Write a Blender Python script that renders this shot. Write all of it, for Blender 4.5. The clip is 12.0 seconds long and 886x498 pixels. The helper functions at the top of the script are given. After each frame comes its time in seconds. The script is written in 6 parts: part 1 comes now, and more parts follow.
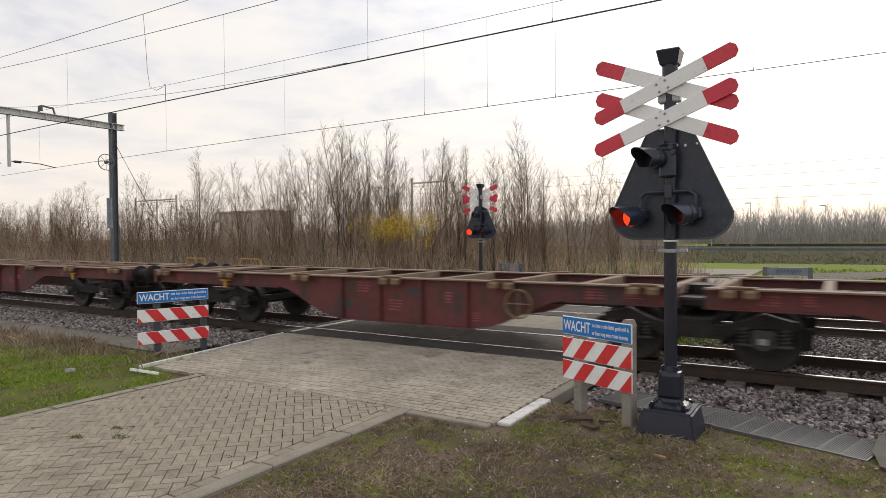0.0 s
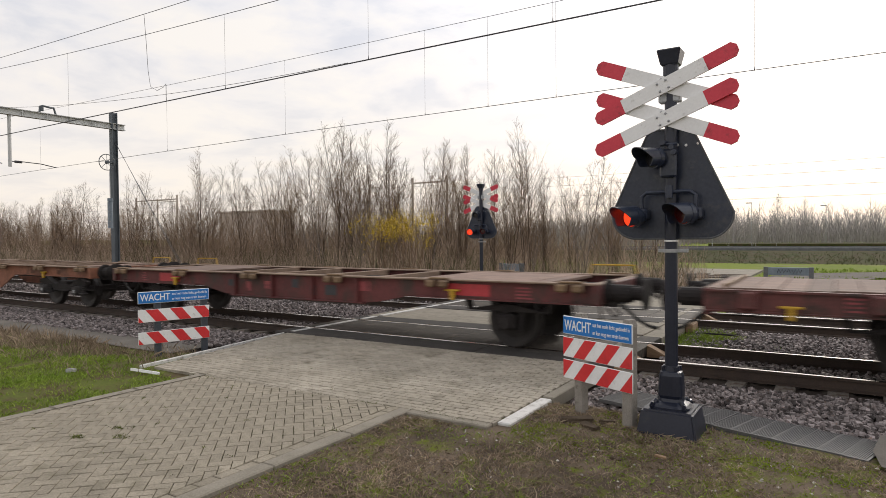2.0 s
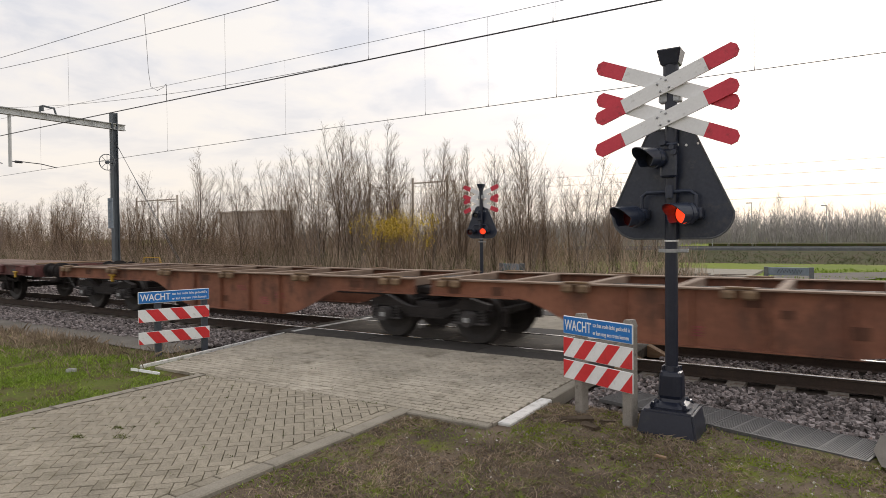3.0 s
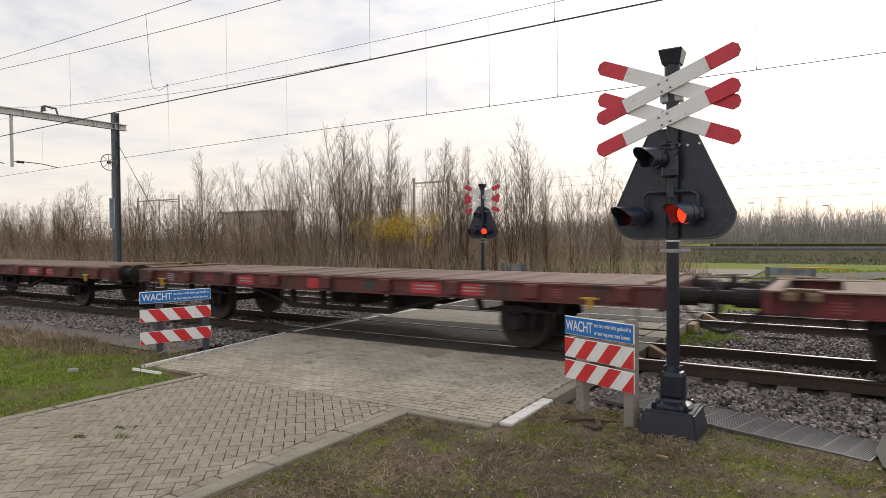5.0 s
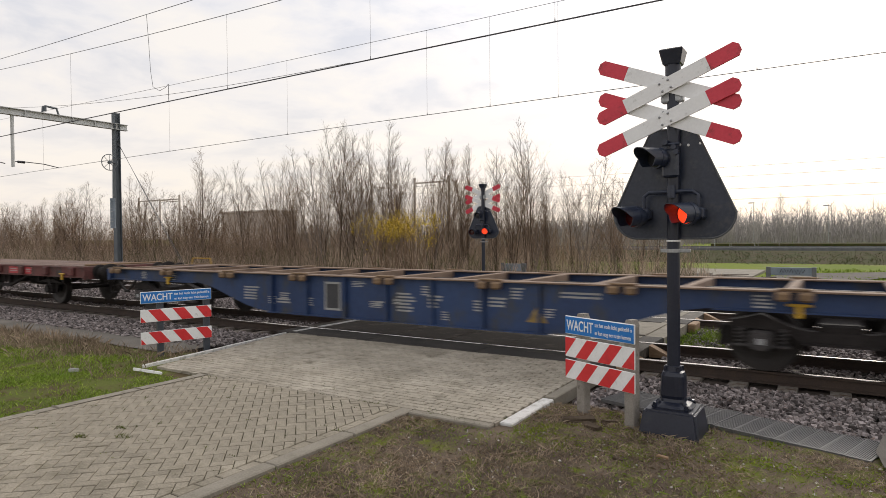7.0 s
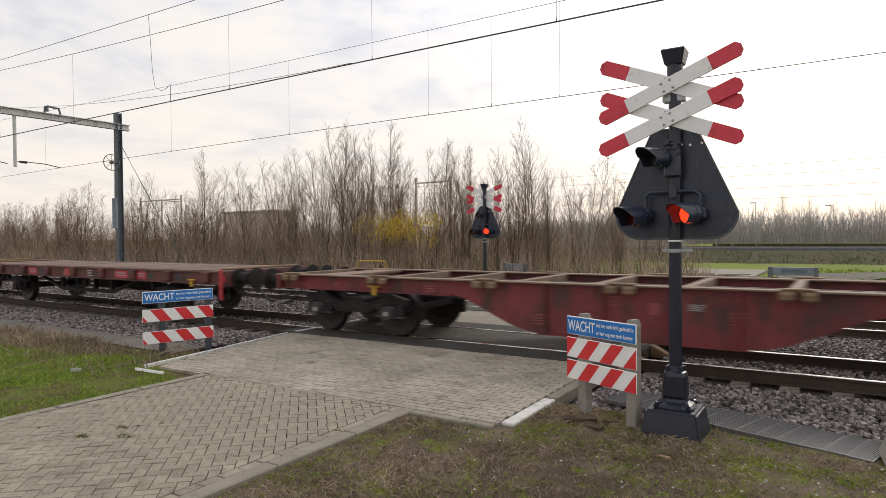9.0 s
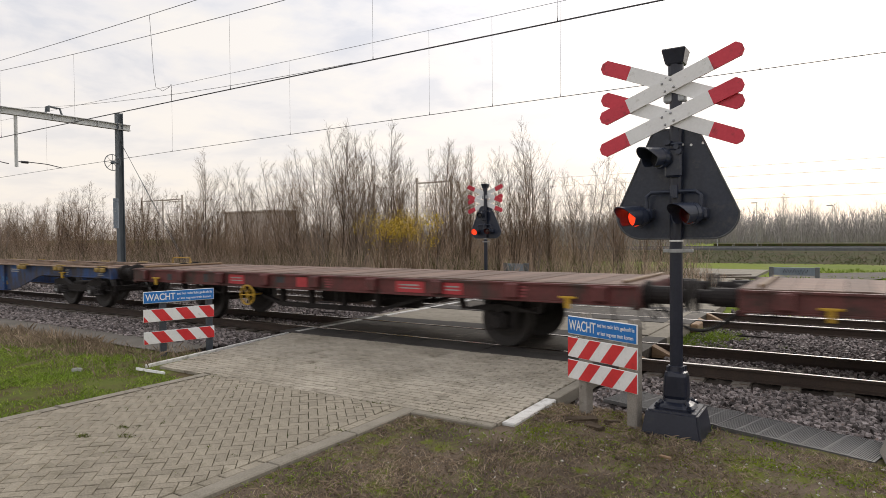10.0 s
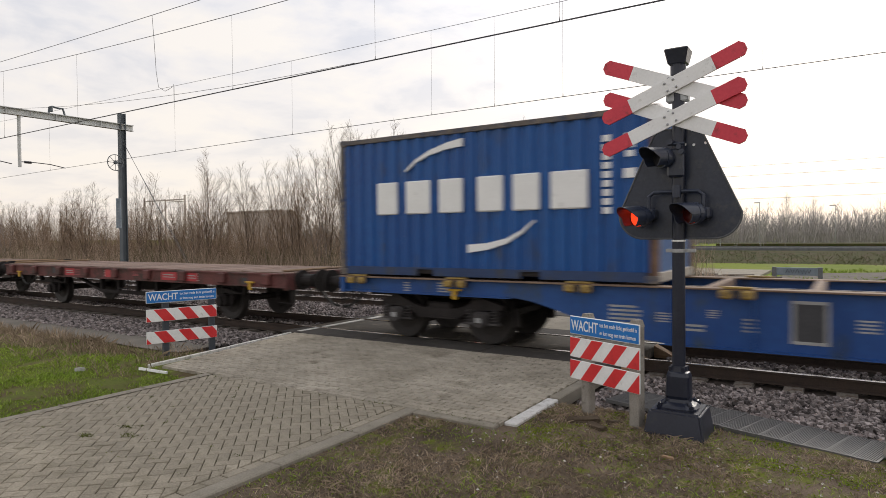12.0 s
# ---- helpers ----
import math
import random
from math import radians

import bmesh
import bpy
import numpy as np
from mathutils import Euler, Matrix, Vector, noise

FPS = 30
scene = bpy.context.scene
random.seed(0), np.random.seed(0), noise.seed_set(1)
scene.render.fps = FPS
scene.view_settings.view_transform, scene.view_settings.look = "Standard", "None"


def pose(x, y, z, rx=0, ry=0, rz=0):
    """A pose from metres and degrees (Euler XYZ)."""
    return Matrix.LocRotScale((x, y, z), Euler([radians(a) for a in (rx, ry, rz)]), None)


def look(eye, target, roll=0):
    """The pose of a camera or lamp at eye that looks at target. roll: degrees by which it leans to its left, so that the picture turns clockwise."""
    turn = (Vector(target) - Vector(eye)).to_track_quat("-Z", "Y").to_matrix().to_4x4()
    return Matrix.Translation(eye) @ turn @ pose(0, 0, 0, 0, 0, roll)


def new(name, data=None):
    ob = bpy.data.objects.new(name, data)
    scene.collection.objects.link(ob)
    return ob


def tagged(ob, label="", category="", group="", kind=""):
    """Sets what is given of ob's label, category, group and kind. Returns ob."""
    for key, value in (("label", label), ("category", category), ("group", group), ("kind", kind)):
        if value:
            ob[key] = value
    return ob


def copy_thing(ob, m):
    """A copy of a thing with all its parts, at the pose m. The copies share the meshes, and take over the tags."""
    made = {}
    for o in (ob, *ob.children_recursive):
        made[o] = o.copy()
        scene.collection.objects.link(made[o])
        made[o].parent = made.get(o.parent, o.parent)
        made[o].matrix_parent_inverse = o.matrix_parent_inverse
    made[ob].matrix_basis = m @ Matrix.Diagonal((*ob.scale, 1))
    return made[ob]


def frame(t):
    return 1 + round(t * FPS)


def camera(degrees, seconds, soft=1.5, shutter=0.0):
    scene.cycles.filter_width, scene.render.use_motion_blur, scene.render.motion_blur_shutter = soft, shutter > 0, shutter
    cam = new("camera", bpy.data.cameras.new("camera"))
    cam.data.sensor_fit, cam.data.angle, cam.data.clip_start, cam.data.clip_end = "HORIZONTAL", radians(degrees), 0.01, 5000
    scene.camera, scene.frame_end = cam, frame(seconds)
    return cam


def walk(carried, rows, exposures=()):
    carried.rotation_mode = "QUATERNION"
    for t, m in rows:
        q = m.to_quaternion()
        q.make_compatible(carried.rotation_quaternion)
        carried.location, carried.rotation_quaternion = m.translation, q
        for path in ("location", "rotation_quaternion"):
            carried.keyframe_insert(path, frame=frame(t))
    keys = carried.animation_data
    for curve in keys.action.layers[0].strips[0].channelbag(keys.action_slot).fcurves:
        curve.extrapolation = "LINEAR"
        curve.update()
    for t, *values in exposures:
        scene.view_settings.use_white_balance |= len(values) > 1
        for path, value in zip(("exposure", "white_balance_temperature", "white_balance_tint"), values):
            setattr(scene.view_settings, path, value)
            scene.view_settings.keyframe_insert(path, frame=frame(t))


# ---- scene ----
# The camera: still, on the right-hand verge, drifting a little to its left
cam = camera(70.78, 12.0, soft=0.75, shutter=0.14)
EYE = Vector((0.0, -9.626, 1.894))
F = 1103.5


def aim(shift):
    pan, pitch = -0.56532 - shift / F, -0.01998
    way = Vector((math.sin(pan) * math.cos(pitch), math.cos(pan) * math.cos(pitch), math.sin(pitch)))
    return look(EYE, EYE + way, -0.555)


DRIFT = [(0, -1.0), (1, -0.6), (1.5, -0.2), (3, 0.4), (5, 2.6), (7, 3.6), (9, 6.3), (10, 7.8), (10.5, 8.8), (11, 9.8), (11.5, 11.2), (12, 11.7)]
walk(cam, [(t, aim(s)) for t, s in DRIFT], [(0, 0.0), (12, 0.0)])

# ---- sky and sun ----
SUN_AZ, SUN_EL = 4.0, 27.0   # degrees from +y towards +x, and up
world = bpy.data.worlds.new("sky")
scene.world = world
world.use_nodes = True


def build_sky():
    nt = world.node_tree
    nt.nodes.clear()
    N, Lk = nt.nodes.new, nt.links.new
    out, bg = N("ShaderNodeOutputWorld"), N("ShaderNodeBackground")
    sky = N("ShaderNodeTexSky")
    sky.sky_type, sky.sun_disc = "NISHITA", False
    sky.sun_elevation, sky.sun_rotation = radians(SUN_EL), radians(SUN_AZ)
    sky.air_density, sky.dust_density = 1.0, 3.0
    dim = N("ShaderNodeMix"); dim.data_type, dim.blend_type = "RGBA", "MULTIPLY"
    dim.inputs[0].default_value = 1.0
    dim.inputs[7].default_value = (0.11, 0.11, 0.11, 1)
    Lk(sky.outputs[0], dim.inputs[6])
    # cloud sheet: the direction laid on a flat layer overhead
    tc = N("ShaderNodeTexCoord")
    sep = N("ShaderNodeSeparateXYZ"); Lk(tc.outputs["Generated"], sep.inputs[0])
    up = N("ShaderNodeMath"); up.operation = "MAXIMUM"; up.inputs[1].default_value = 0.0; Lk(sep.outputs[2], up.inputs[0])
    add = N("ShaderNodeMath"); add.operation = "ADD"; add.inputs[1].default_value = 0.16; Lk(up.outputs[0], add.inputs[0])
    com = N("ShaderNodeCombineXYZ")
    for i in (0, 1):
        d = N("ShaderNodeMath"); d.operation = "DIVIDE"; Lk(sep.outputs[i], d.inputs[0]); Lk(add.outputs[0], d.inputs[1]); Lk(d.outputs[0], com.inputs[i])
    noi = N("ShaderNodeTexNoise"); noi.inputs["Scale"].default_value = 2.6; noi.inputs["Detail"].default_value = 8; noi.inputs["Roughness"].default_value = 0.55
    noi.inputs["Distortion"].default_value = 0.25
    Lk(com.outputs[0], noi.inputs["Vector"])
    ramp = N("ShaderNodeValToRGB")
    ramp.color_ramp.elements[0].position, ramp.color_ramp.elements[0].color = 0.36, (0.69, 0.72, 0.81, 1)
    ramp.color_ramp.elements[1].position, ramp.color_ramp.elements[1].color = 0.60, (1.02, 0.97, 0.92, 1)
    e = ramp.color_ramp.elements.new(0.47); e.color = (0.88, 0.87, 0.90, 1)
    Lk(noi.outputs["Fac"], ramp.inputs[0])
    # thin cloud shines where the sun stands behind it
    s = Vector((math.sin(radians(SUN_AZ)) * math.cos(radians(SUN_EL)), math.cos(radians(SUN_AZ)) * math.cos(radians(SUN_EL)), math.sin(radians(SUN_EL))))
    dot = N("ShaderNodeVectorMath"); dot.operation = "DOT_PRODUCT"; dot.inputs[1].default_value = s
    Lk(tc.outputs["Generated"], dot.inputs[0])
    pos = N("ShaderNodeMath"); pos.operation = "MAXIMUM"; pos.inputs[1].default_value = 0.0; Lk(dot.outputs["Value"], pos.inputs[0])
    pw = N("ShaderNodeMath"); pw.operation = "POWER"; pw.inputs[1].default_value = 9.0; Lk(pos.outputs[0], pw.inputs[0])
    glow = N("ShaderNodeMath"); glow.operation = "MULTIPLY_ADD"; glow.inputs[1].default_value = 0.75; glow.inputs[2].default_value = 1.04; Lk(pw.outputs[0], glow.inputs[0])
    cl = N("ShaderNodeVectorMath"); cl.operation = "SCALE"; Lk(ramp.outputs[0], cl.inputs[0]); Lk(glow.outputs[0], cl.inputs["Scale"])
    mix = N("ShaderNodeMix"); mix.data_type = "RGBA"; mix.inputs[0].default_value = 0.86
    Lk(dim.outputs[2], mix.inputs[6])
    # a warm veil low down
    low = N("ShaderNodeMapRange"); low.inputs[1].default_value, low.inputs[2].default_value, low.inputs[3].default_value, low.inputs[4].default_value = 0.0, 0.42, 0.8, 0.0
    Lk(up.outputs[0], low.inputs[0])
    veil = N("ShaderNodeMix"); veil.data_type = "RGBA"; Lk(low.outputs[0], veil.inputs[0]); Lk(cl.outputs[0], veil.inputs[6]); veil.inputs[7].default_value = (1.10, 0.98, 0.86, 1)
    Lk(veil.outputs[2], mix.inputs[7])
    Lk(mix.outputs[2], bg.inputs[0])
    bg.inputs[1].default_value = 1.0
    Lk(bg.outputs[0], out.inputs[0])


build_sky()
sun = new("sun", bpy.data.lights.new("sun", "SUN"))
sun.data.energy, sun.data.angle, sun.data.color = 1.4, radians(11), (1.0, 0.93, 0.84)
_s = Vector((math.sin(radians(SUN_AZ)) * math.cos(radians(SUN_EL)), math.cos(radians(SUN_AZ)) * math.cos(radians(SUN_EL)), math.sin(radians(SUN_EL))))
sun.matrix_world = look(_s * 60, (0, 0, 0))


# ---- materials ----
def mat(name, a, b, rough=0.7, scale=3.0, fine=40.0, bump=0.2, metal=0.0, dirt=None, dirt_at=0.62, rand=0.0, coat=0.0, stretch=(1, 1, 1), spec=0.5, island=False):
    """Two colours mixed by noise at two sizes, a third where dirt has gathered, fine relief."""
    m = bpy.data.materials.new(name)
    m.use_nodes = True
    nt = m.node_tree
    N, Lk = nt.nodes.new, nt.links.new
    bs = nt.nodes["Principled BSDF"]
    tc = N("ShaderNodeTexCoord")
    mp = N("ShaderNodeMapping"); mp.inputs["Scale"].default_value = stretch
    Lk(tc.outputs["Object"], mp.inputs[0])
    big, small = N("ShaderNodeTexNoise"), N("ShaderNodeTexNoise")
    big.inputs["Scale"].default_value, big.inputs["Detail"].default_value = scale, 5
    small.inputs["Scale"].default_value, small.inputs["Detail"].default_value = fine, 4
    Lk(mp.outputs[0], big.inputs["Vector"]); Lk(mp.outputs[0], small.inputs["Vector"])
    mean = N("ShaderNodeMath"); mean.operation = "MULTIPLY_ADD"; mean.inputs[1].default_value = 0.45
    half = N("ShaderNodeMath"); half.operation = "MULTIPLY"; half.inputs[1].default_value = 0.55
    Lk(big.outputs["Fac"], half.inputs[0]); Lk(small.outputs["Fac"], mean.inputs[0]); Lk(half.outputs[0], mean.inputs[2])
    rp = N("ShaderNodeValToRGB")
    rp.color_ramp.elements[0].position, rp.color_ramp.elements[1].position = 0.36, 0.64
    rp.color_ramp.elements[0].color, rp.color_ramp.elements[1].color = (*a, 1), (*b, 1)
    Lk(mean.outputs[0], rp.inputs[0])
    col = rp.outputs[0]
    if dirt:
        dn = N("ShaderNodeTexNoise"); dn.inputs["Scale"].default_value = scale * 2.3; dn.inputs["Detail"].default_value = 8; dn.inputs["Roughness"].default_value = 0.7
        Lk(mp.outputs[0], dn.inputs["Vector"])
        dr = N("ShaderNodeMapRange"); dr.inputs[1].default_value, dr.inputs[2].default_value = dirt_at - 0.07, dirt_at + 0.07
        Lk(dn.outputs["Fac"], dr.inputs[0])
        mx = N("ShaderNodeMix"); mx.data_type = "RGBA"; Lk(dr.outputs[0], mx.inputs[0]); Lk(col, mx.inputs[6]); mx.inputs[7].default_value = (*dirt, 1)
        col = mx.outputs[2]
    if rand:
        if island:
            src = N("ShaderNodeNewGeometry").outputs["Random Per Island"]
        else:
            src = N("ShaderNodeObjectInfo").outputs["Random"]
        rr = N("ShaderNodeMapRange"); rr.inputs[3].default_value, rr.inputs[4].default_value = 1 - rand, 1 + rand
        Lk(src, rr.inputs[0])
        sc = N("ShaderNodeVectorMath"); sc.operation = "SCALE"; Lk(col, sc.inputs[0]); Lk(rr.outputs[0], sc.inputs["Scale"])
        col = sc.outputs[0]
    Lk(col, bs.inputs["Base Color"])
    bs.inputs["Metallic"].default_value = metal
    bs.inputs["Coat Weight"].default_value = coat
    bs.inputs["Specular IOR Level"].default_value = spec
    ro = N("ShaderNodeMapRange"); ro.inputs[3].default_value, ro.inputs[4].default_value = max(0.03, rough - 0.12), min(1, rough + 0.12)
    Lk(big.outputs["Fac"], ro.inputs[0]); Lk(ro.outputs[0], bs.inputs["Roughness"])
    if bump:
        bp = N("ShaderNodeBump"); bp.inputs["Strength"].default_value, bp.inputs["Distance"].default_value = bump, 0.01
        Lk(mean.outputs[0], bp.inputs["Height"]); Lk(bp.outputs[0], bs.inputs["Normal"])
    return m


def plain_glow(name, colour, strength):
    m = bpy.data.materials.new(name)
    m.use_nodes = True
    bs = m.node_tree.nodes["Principled BSDF"]
    bs.inputs["Base Color"].default_value = (*[c * 0.3 for c in colour], 1)
    bs.inputs["Emission Color"].default_value, bs.inputs["Emission Strength"].default_value = (*colour, 1), strength
    bs.inputs["Roughness"].default_value = 0.4
    return m


M = dict(
    grass_ground=mat("grass_ground", (0.052, 0.039, 0.029), (0.165, 0.128, 0.095), 0.95, 1.6, 60, 1.0, dirt=(0.115, 0.135, 0.018), dirt_at=0.575, spec=0.05),
    lawn_ground=mat("lawn_ground", (0.070, 0.090, 0.020), (0.135, 0.15, 0.042), 0.95, 0.9, 30, 0.9, dirt=(0.095, 0.072, 0.042), dirt_at=0.54, spec=0.05),
    soil=mat("soil", (0.055, 0.042, 0.032), (0.11, 0.085, 0.06), 0.95, 2.0, 50, 0.8, spec=0.05),
    path=mat("gravel_path", (0.115, 0.105, 0.092), (0.19, 0.175, 0.155), 0.95, 1.5, 90, 0.8, spec=0.05),
    ballast_bed=mat("ballast_bed", (0.035, 0.029, 0.026), (0.10, 0.083, 0.072), 0.95, 3, 22, 1.0, spec=0.05),
    stone=mat("ballast_stone", (0.115, 0.097, 0.091), (0.285, 0.252, 0.247), 0.8, 8, 50, 0.4, dirt=(0.15, 0.10, 0.08), rand=0.72, island=True, spec=0.25),
    paver=mat("concrete_paver", (0.205, 0.180, 0.138), (0.345, 0.306, 0.243), 0.85, 2.2, 60, 0.9, dirt=(0.19, 0.168, 0.122), dirt_at=0.60, rand=0.09, spec=0.2),
    paver_rest=mat("concrete_paver_rest", (0.205, 0.180, 0.138), (0.345, 0.306, 0.243), 0.85, 2.2, 60, 0.9, dirt=(0.19, 0.168, 0.122), dirt_at=0.60, rand=0.09, island=True, spec=0.2),
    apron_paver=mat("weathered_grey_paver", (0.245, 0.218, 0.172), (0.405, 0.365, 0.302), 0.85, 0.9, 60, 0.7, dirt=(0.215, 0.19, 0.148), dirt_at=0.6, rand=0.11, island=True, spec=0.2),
    joint=mat("paver_joint_moss", (0.052, 0.045, 0.026), (0.105, 0.112, 0.035), 0.98, 2, 60, 0.8, spec=0.05),
    kerb=mat("kerb_concrete", (0.20, 0.18, 0.145), (0.30, 0.272, 0.225), 0.9, 3, 60, 0.4, dirt=(0.17, 0.15, 0.11), spec=0.2),
    asphalt=mat("asphalt", (0.038, 0.035, 0.033), (0.072, 0.066, 0.061), 0.8, 1.2, 120, 0.5, dirt=(0.085, 0.075, 0.064), spec=0.2),
    crossing=mat("crossing_panel", (0.042, 0.036, 0.030), (0.085, 0.074, 0.062), 0.7, 1.5, 80, 0.4, dirt=(0.13, 0.11, 0.09), dirt_at=0.6, spec=0.2),
    white_paint=mat("road_white", (0.52, 0.51, 0.49), (0.68, 0.67, 0.65), 0.75, 3, 50, 0.3, dirt=(0.32, 0.30, 0.27), dirt_at=0.58),
    concrete=mat("concrete", (0.21, 0.19, 0.165), (0.33, 0.305, 0.275), 0.9, 5, 70, 0.5, dirt=(0.13, 0.12, 0.095), spec=0.2),
    sleeper=mat("sleeper_concrete", (0.17, 0.15, 0.13), (0.29, 0.265, 0.235), 0.9, 4, 60, 0.5, dirt=(0.10, 0.07, 0.05), dirt_at=0.55, spec=0.2),
    rail_side=mat("rail_rust", (0.034, 0.024, 0.019), (0.064, 0.043, 0.032), 0.85, 3, 60, 0.4),
    rail_head=mat("rail_polished", (0.60, 0.58, 0.55), (0.72, 0.70, 0.67), 0.2, 1, 30, 0.02, metal=1.0),
    grate=mat("dull_grating", (0.10, 0.10, 0.10), (0.17, 0.165, 0.16), 0.65, 3, 40, 0.1, metal=0.3),
    steel=mat("galvanised_steel", (0.30, 0.31, 0.32), (0.45, 0.46, 0.47), 0.5, 3, 40, 0.1, metal=0.6),
    mast_paint=mat("mast_grey_green", (0.085, 0.10, 0.115), (0.13, 0.15, 0.165), 0.6, 2, 30, 0.1),
    beam_paint=mat("portal_beam_grey", (0.50, 0.51, 0.50), (0.64, 0.65, 0.64), 0.6, 2, 30, 0.1),
    wire=mat("wire_copper_dark", (0.05, 0.05, 0.055), (0.09, 0.09, 0.095), 0.5, 2, 30, 0.0, metal=0.4),
    signal_black=mat("signal_black", (0.012, 0.018, 0.036), (0.029, 0.037, 0.062), 0.32, 2.5, 30, 0.08, dirt=(0.052, 0.055, 0.065), dirt_at=0.62),
    post_blue_black=mat("post_blue_black", (0.008, 0.011, 0.024), (0.016, 0.020, 0.037), 0.34, 3, 40, 0.12, dirt=(0.03, 0.032, 0.038), dirt_at=0.68),
    # rim paler than the plate: reflection along the edge, put into colour
    plate_rim=mat("plate_rim", (0.055, 0.060, 0.070), (0.12, 0.125, 0.135), 0.45, 3, 30, 0.08),
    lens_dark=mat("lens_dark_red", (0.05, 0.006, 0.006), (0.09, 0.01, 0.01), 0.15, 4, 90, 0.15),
    lens_clear=mat("lens_dark_clear", (0.02, 0.02, 0.022), (0.045, 0.045, 0.05), 0.12, 4, 90, 0.1),
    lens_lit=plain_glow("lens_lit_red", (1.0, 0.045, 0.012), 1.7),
    sign_red=mat("sign_red", (0.62, 0.022, 0.028), (0.70, 0.035, 0.04), 0.4, 4, 40, 0.03, dirt=(0.54, 0.03, 0.035)),
    cross_red=mat("cross_red", (0.60, 0.030, 0.060), (0.68, 0.05, 0.08), 0.45, 4, 40, 0.03, dirt=(0.33, 0.03, 0.04)),
    sign_white=mat("sign_white", (0.80, 0.80, 0.80), (0.88, 0.88, 0.88), 0.4, 4, 40, 0.03, dirt=(0.52, 0.51, 0.48), dirt_at=0.66),
    sign_blue=mat("sign_blue", (0.010, 0.155, 0.50), (0.018, 0.195, 0.58), 0.35, 3, 30, 0.02),
    sign_post=mat("sign_post_dark", (0.035, 0.042, 0.055), (0.06, 0.07, 0.085), 0.55, 4, 40, 0.1),
    timber=mat("weathered_timber", (0.20, 0.125, 0.07), (0.33, 0.22, 0.13), 0.85, 4, 30, 0.4, stretch=(1, 6, 6)),
    deck=mat("deck_planks", (0.135, 0.085, 0.066), (0.235, 0.158, 0.125), 0.85, 2, 25, 0.4, stretch=(1, 1, 1), dirt=(0.11, 0.07, 0.055), rand=0.25),
    rust_top=mat("rust_flange", (0.16, 0.105, 0.075), (0.28, 0.20, 0.145), 0.85, 3, 40, 0.3, dirt=(0.13, 0.07, 0.045)),
    under=mat("underframe_grime", (0.014, 0.012, 0.012), (0.038, 0.033, 0.032), 0.7, 3, 40, 0.3, spec=0.2),
    # brake dust, its grey raised so axle boxes and springs look lit
    dusty_lit=mat("brake_dust", (0.032, 0.030, 0.031), (0.075, 0.069, 0.068), 0.65, 4, 40, 0.25, dirt=(0.05, 0.036, 0.030), spec=0.3),
    wheel=mat("wheel_steel", (0.018, 0.016, 0.015), (0.042, 0.036, 0.033), 0.6, 4, 40, 0.2, metal=0.3),
    maroon=mat("wagon_maroon", (0.085, 0.022, 0.022), (0.16, 0.042, 0.040), 0.65, 1.2, 25, 0.15, dirt=(0.06, 0.036, 0.030), dirt_at=0.55, stretch=(1, 1, 0.5)),
    crimson=mat("wagon_crimson", (0.135, 0.021, 0.027), (0.215, 0.038, 0.042), 0.62, 1.2, 25, 0.15, dirt=(0.065, 0.028, 0.026), dirt_at=0.54, stretch=(1, 1, 0.5)),
    orange=mat("wagon_faded_orange", (0.175, 0.066, 0.038), (0.30, 0.125, 0.072), 0.75, 1.2, 25, 0.2, dirt=(0.11, 0.05, 0.032), dirt_at=0.56, stretch=(1, 1, 0.5)),
    brown=mat("wagon_brown_red", (0.090, 0.031, 0.029), (0.165, 0.056, 0.050), 0.72, 1.2, 25, 0.2, dirt=(0.05, 0.034, 0.028), dirt_at=0.55),
    navy=mat("wagon_navy", (0.013, 0.032, 0.098), (0.027, 0.058, 0.150), 0.55, 1.0, 25, 0.12, dirt=(0.045, 0.05, 0.06), dirt_at=0.58, stretch=(1, 1, 0.5)),
    blue=mat("wagon_blue", (0.006, 0.046, 0.20), (0.013, 0.078, 0.275), 0.5, 1.0, 25, 0.12, dirt=(0.035, 0.06, 0.10), dirt_at=0.6, stretch=(1, 1, 0.5)),
    grimy_blue=mat("wagon_grimy_blue", (0.010, 0.045, 0.165), (0.020, 0.085, 0.27), 0.6, 0.7, 25, 0.12, dirt=(0.040, 0.036, 0.046), dirt_at=0.49, stretch=(1, 1, 0.4)),
    teal=mat("plate_teal", (0.01, 0.16, 0.32), (0.02, 0.22, 0.40), 0.5, 3, 30, 0.05),
    faded_red=mat("faded_red_print", (0.26, 0.045, 0.055), (0.36, 0.09, 0.09), 0.6, 3, 30, 0.05, dirt=(0.14, 0.035, 0.035), dirt_at=0.55),
    rust_spot=mat("rust_spot", (0.085, 0.036, 0.022), (0.14, 0.06, 0.036), 0.85, 3, 30, 0.1),
    plate_red=mat("plate_red", (0.40, 0.03, 0.04), (0.50, 0.05, 0.06), 0.5, 3, 30, 0.05, dirt=(0.28, 0.04, 0.04)),
    plate_white=mat("plate_white", (0.28, 0.28, 0.275), (0.42, 0.42, 0.41), 0.6, 3, 30, 0.05, dirt=(0.3, 0.29, 0.28)),
    plate_dark=mat("plate_dark", (0.035, 0.035, 0.04), (0.06, 0.06, 0.065), 0.6, 3, 30, 0.05),
    yellow=mat("safety_yellow", (0.50, 0.29, 0.02), (0.62, 0.38, 0.035), 0.55, 5, 40, 0.1, dirt=(0.25, 0.14, 0.03)),
    buff=mat("lock_buff", (0.15, 0.095, 0.055), (0.26, 0.17, 0.095), 0.7, 5, 40, 0.2, dirt=(0.14, 0.085, 0.05)),
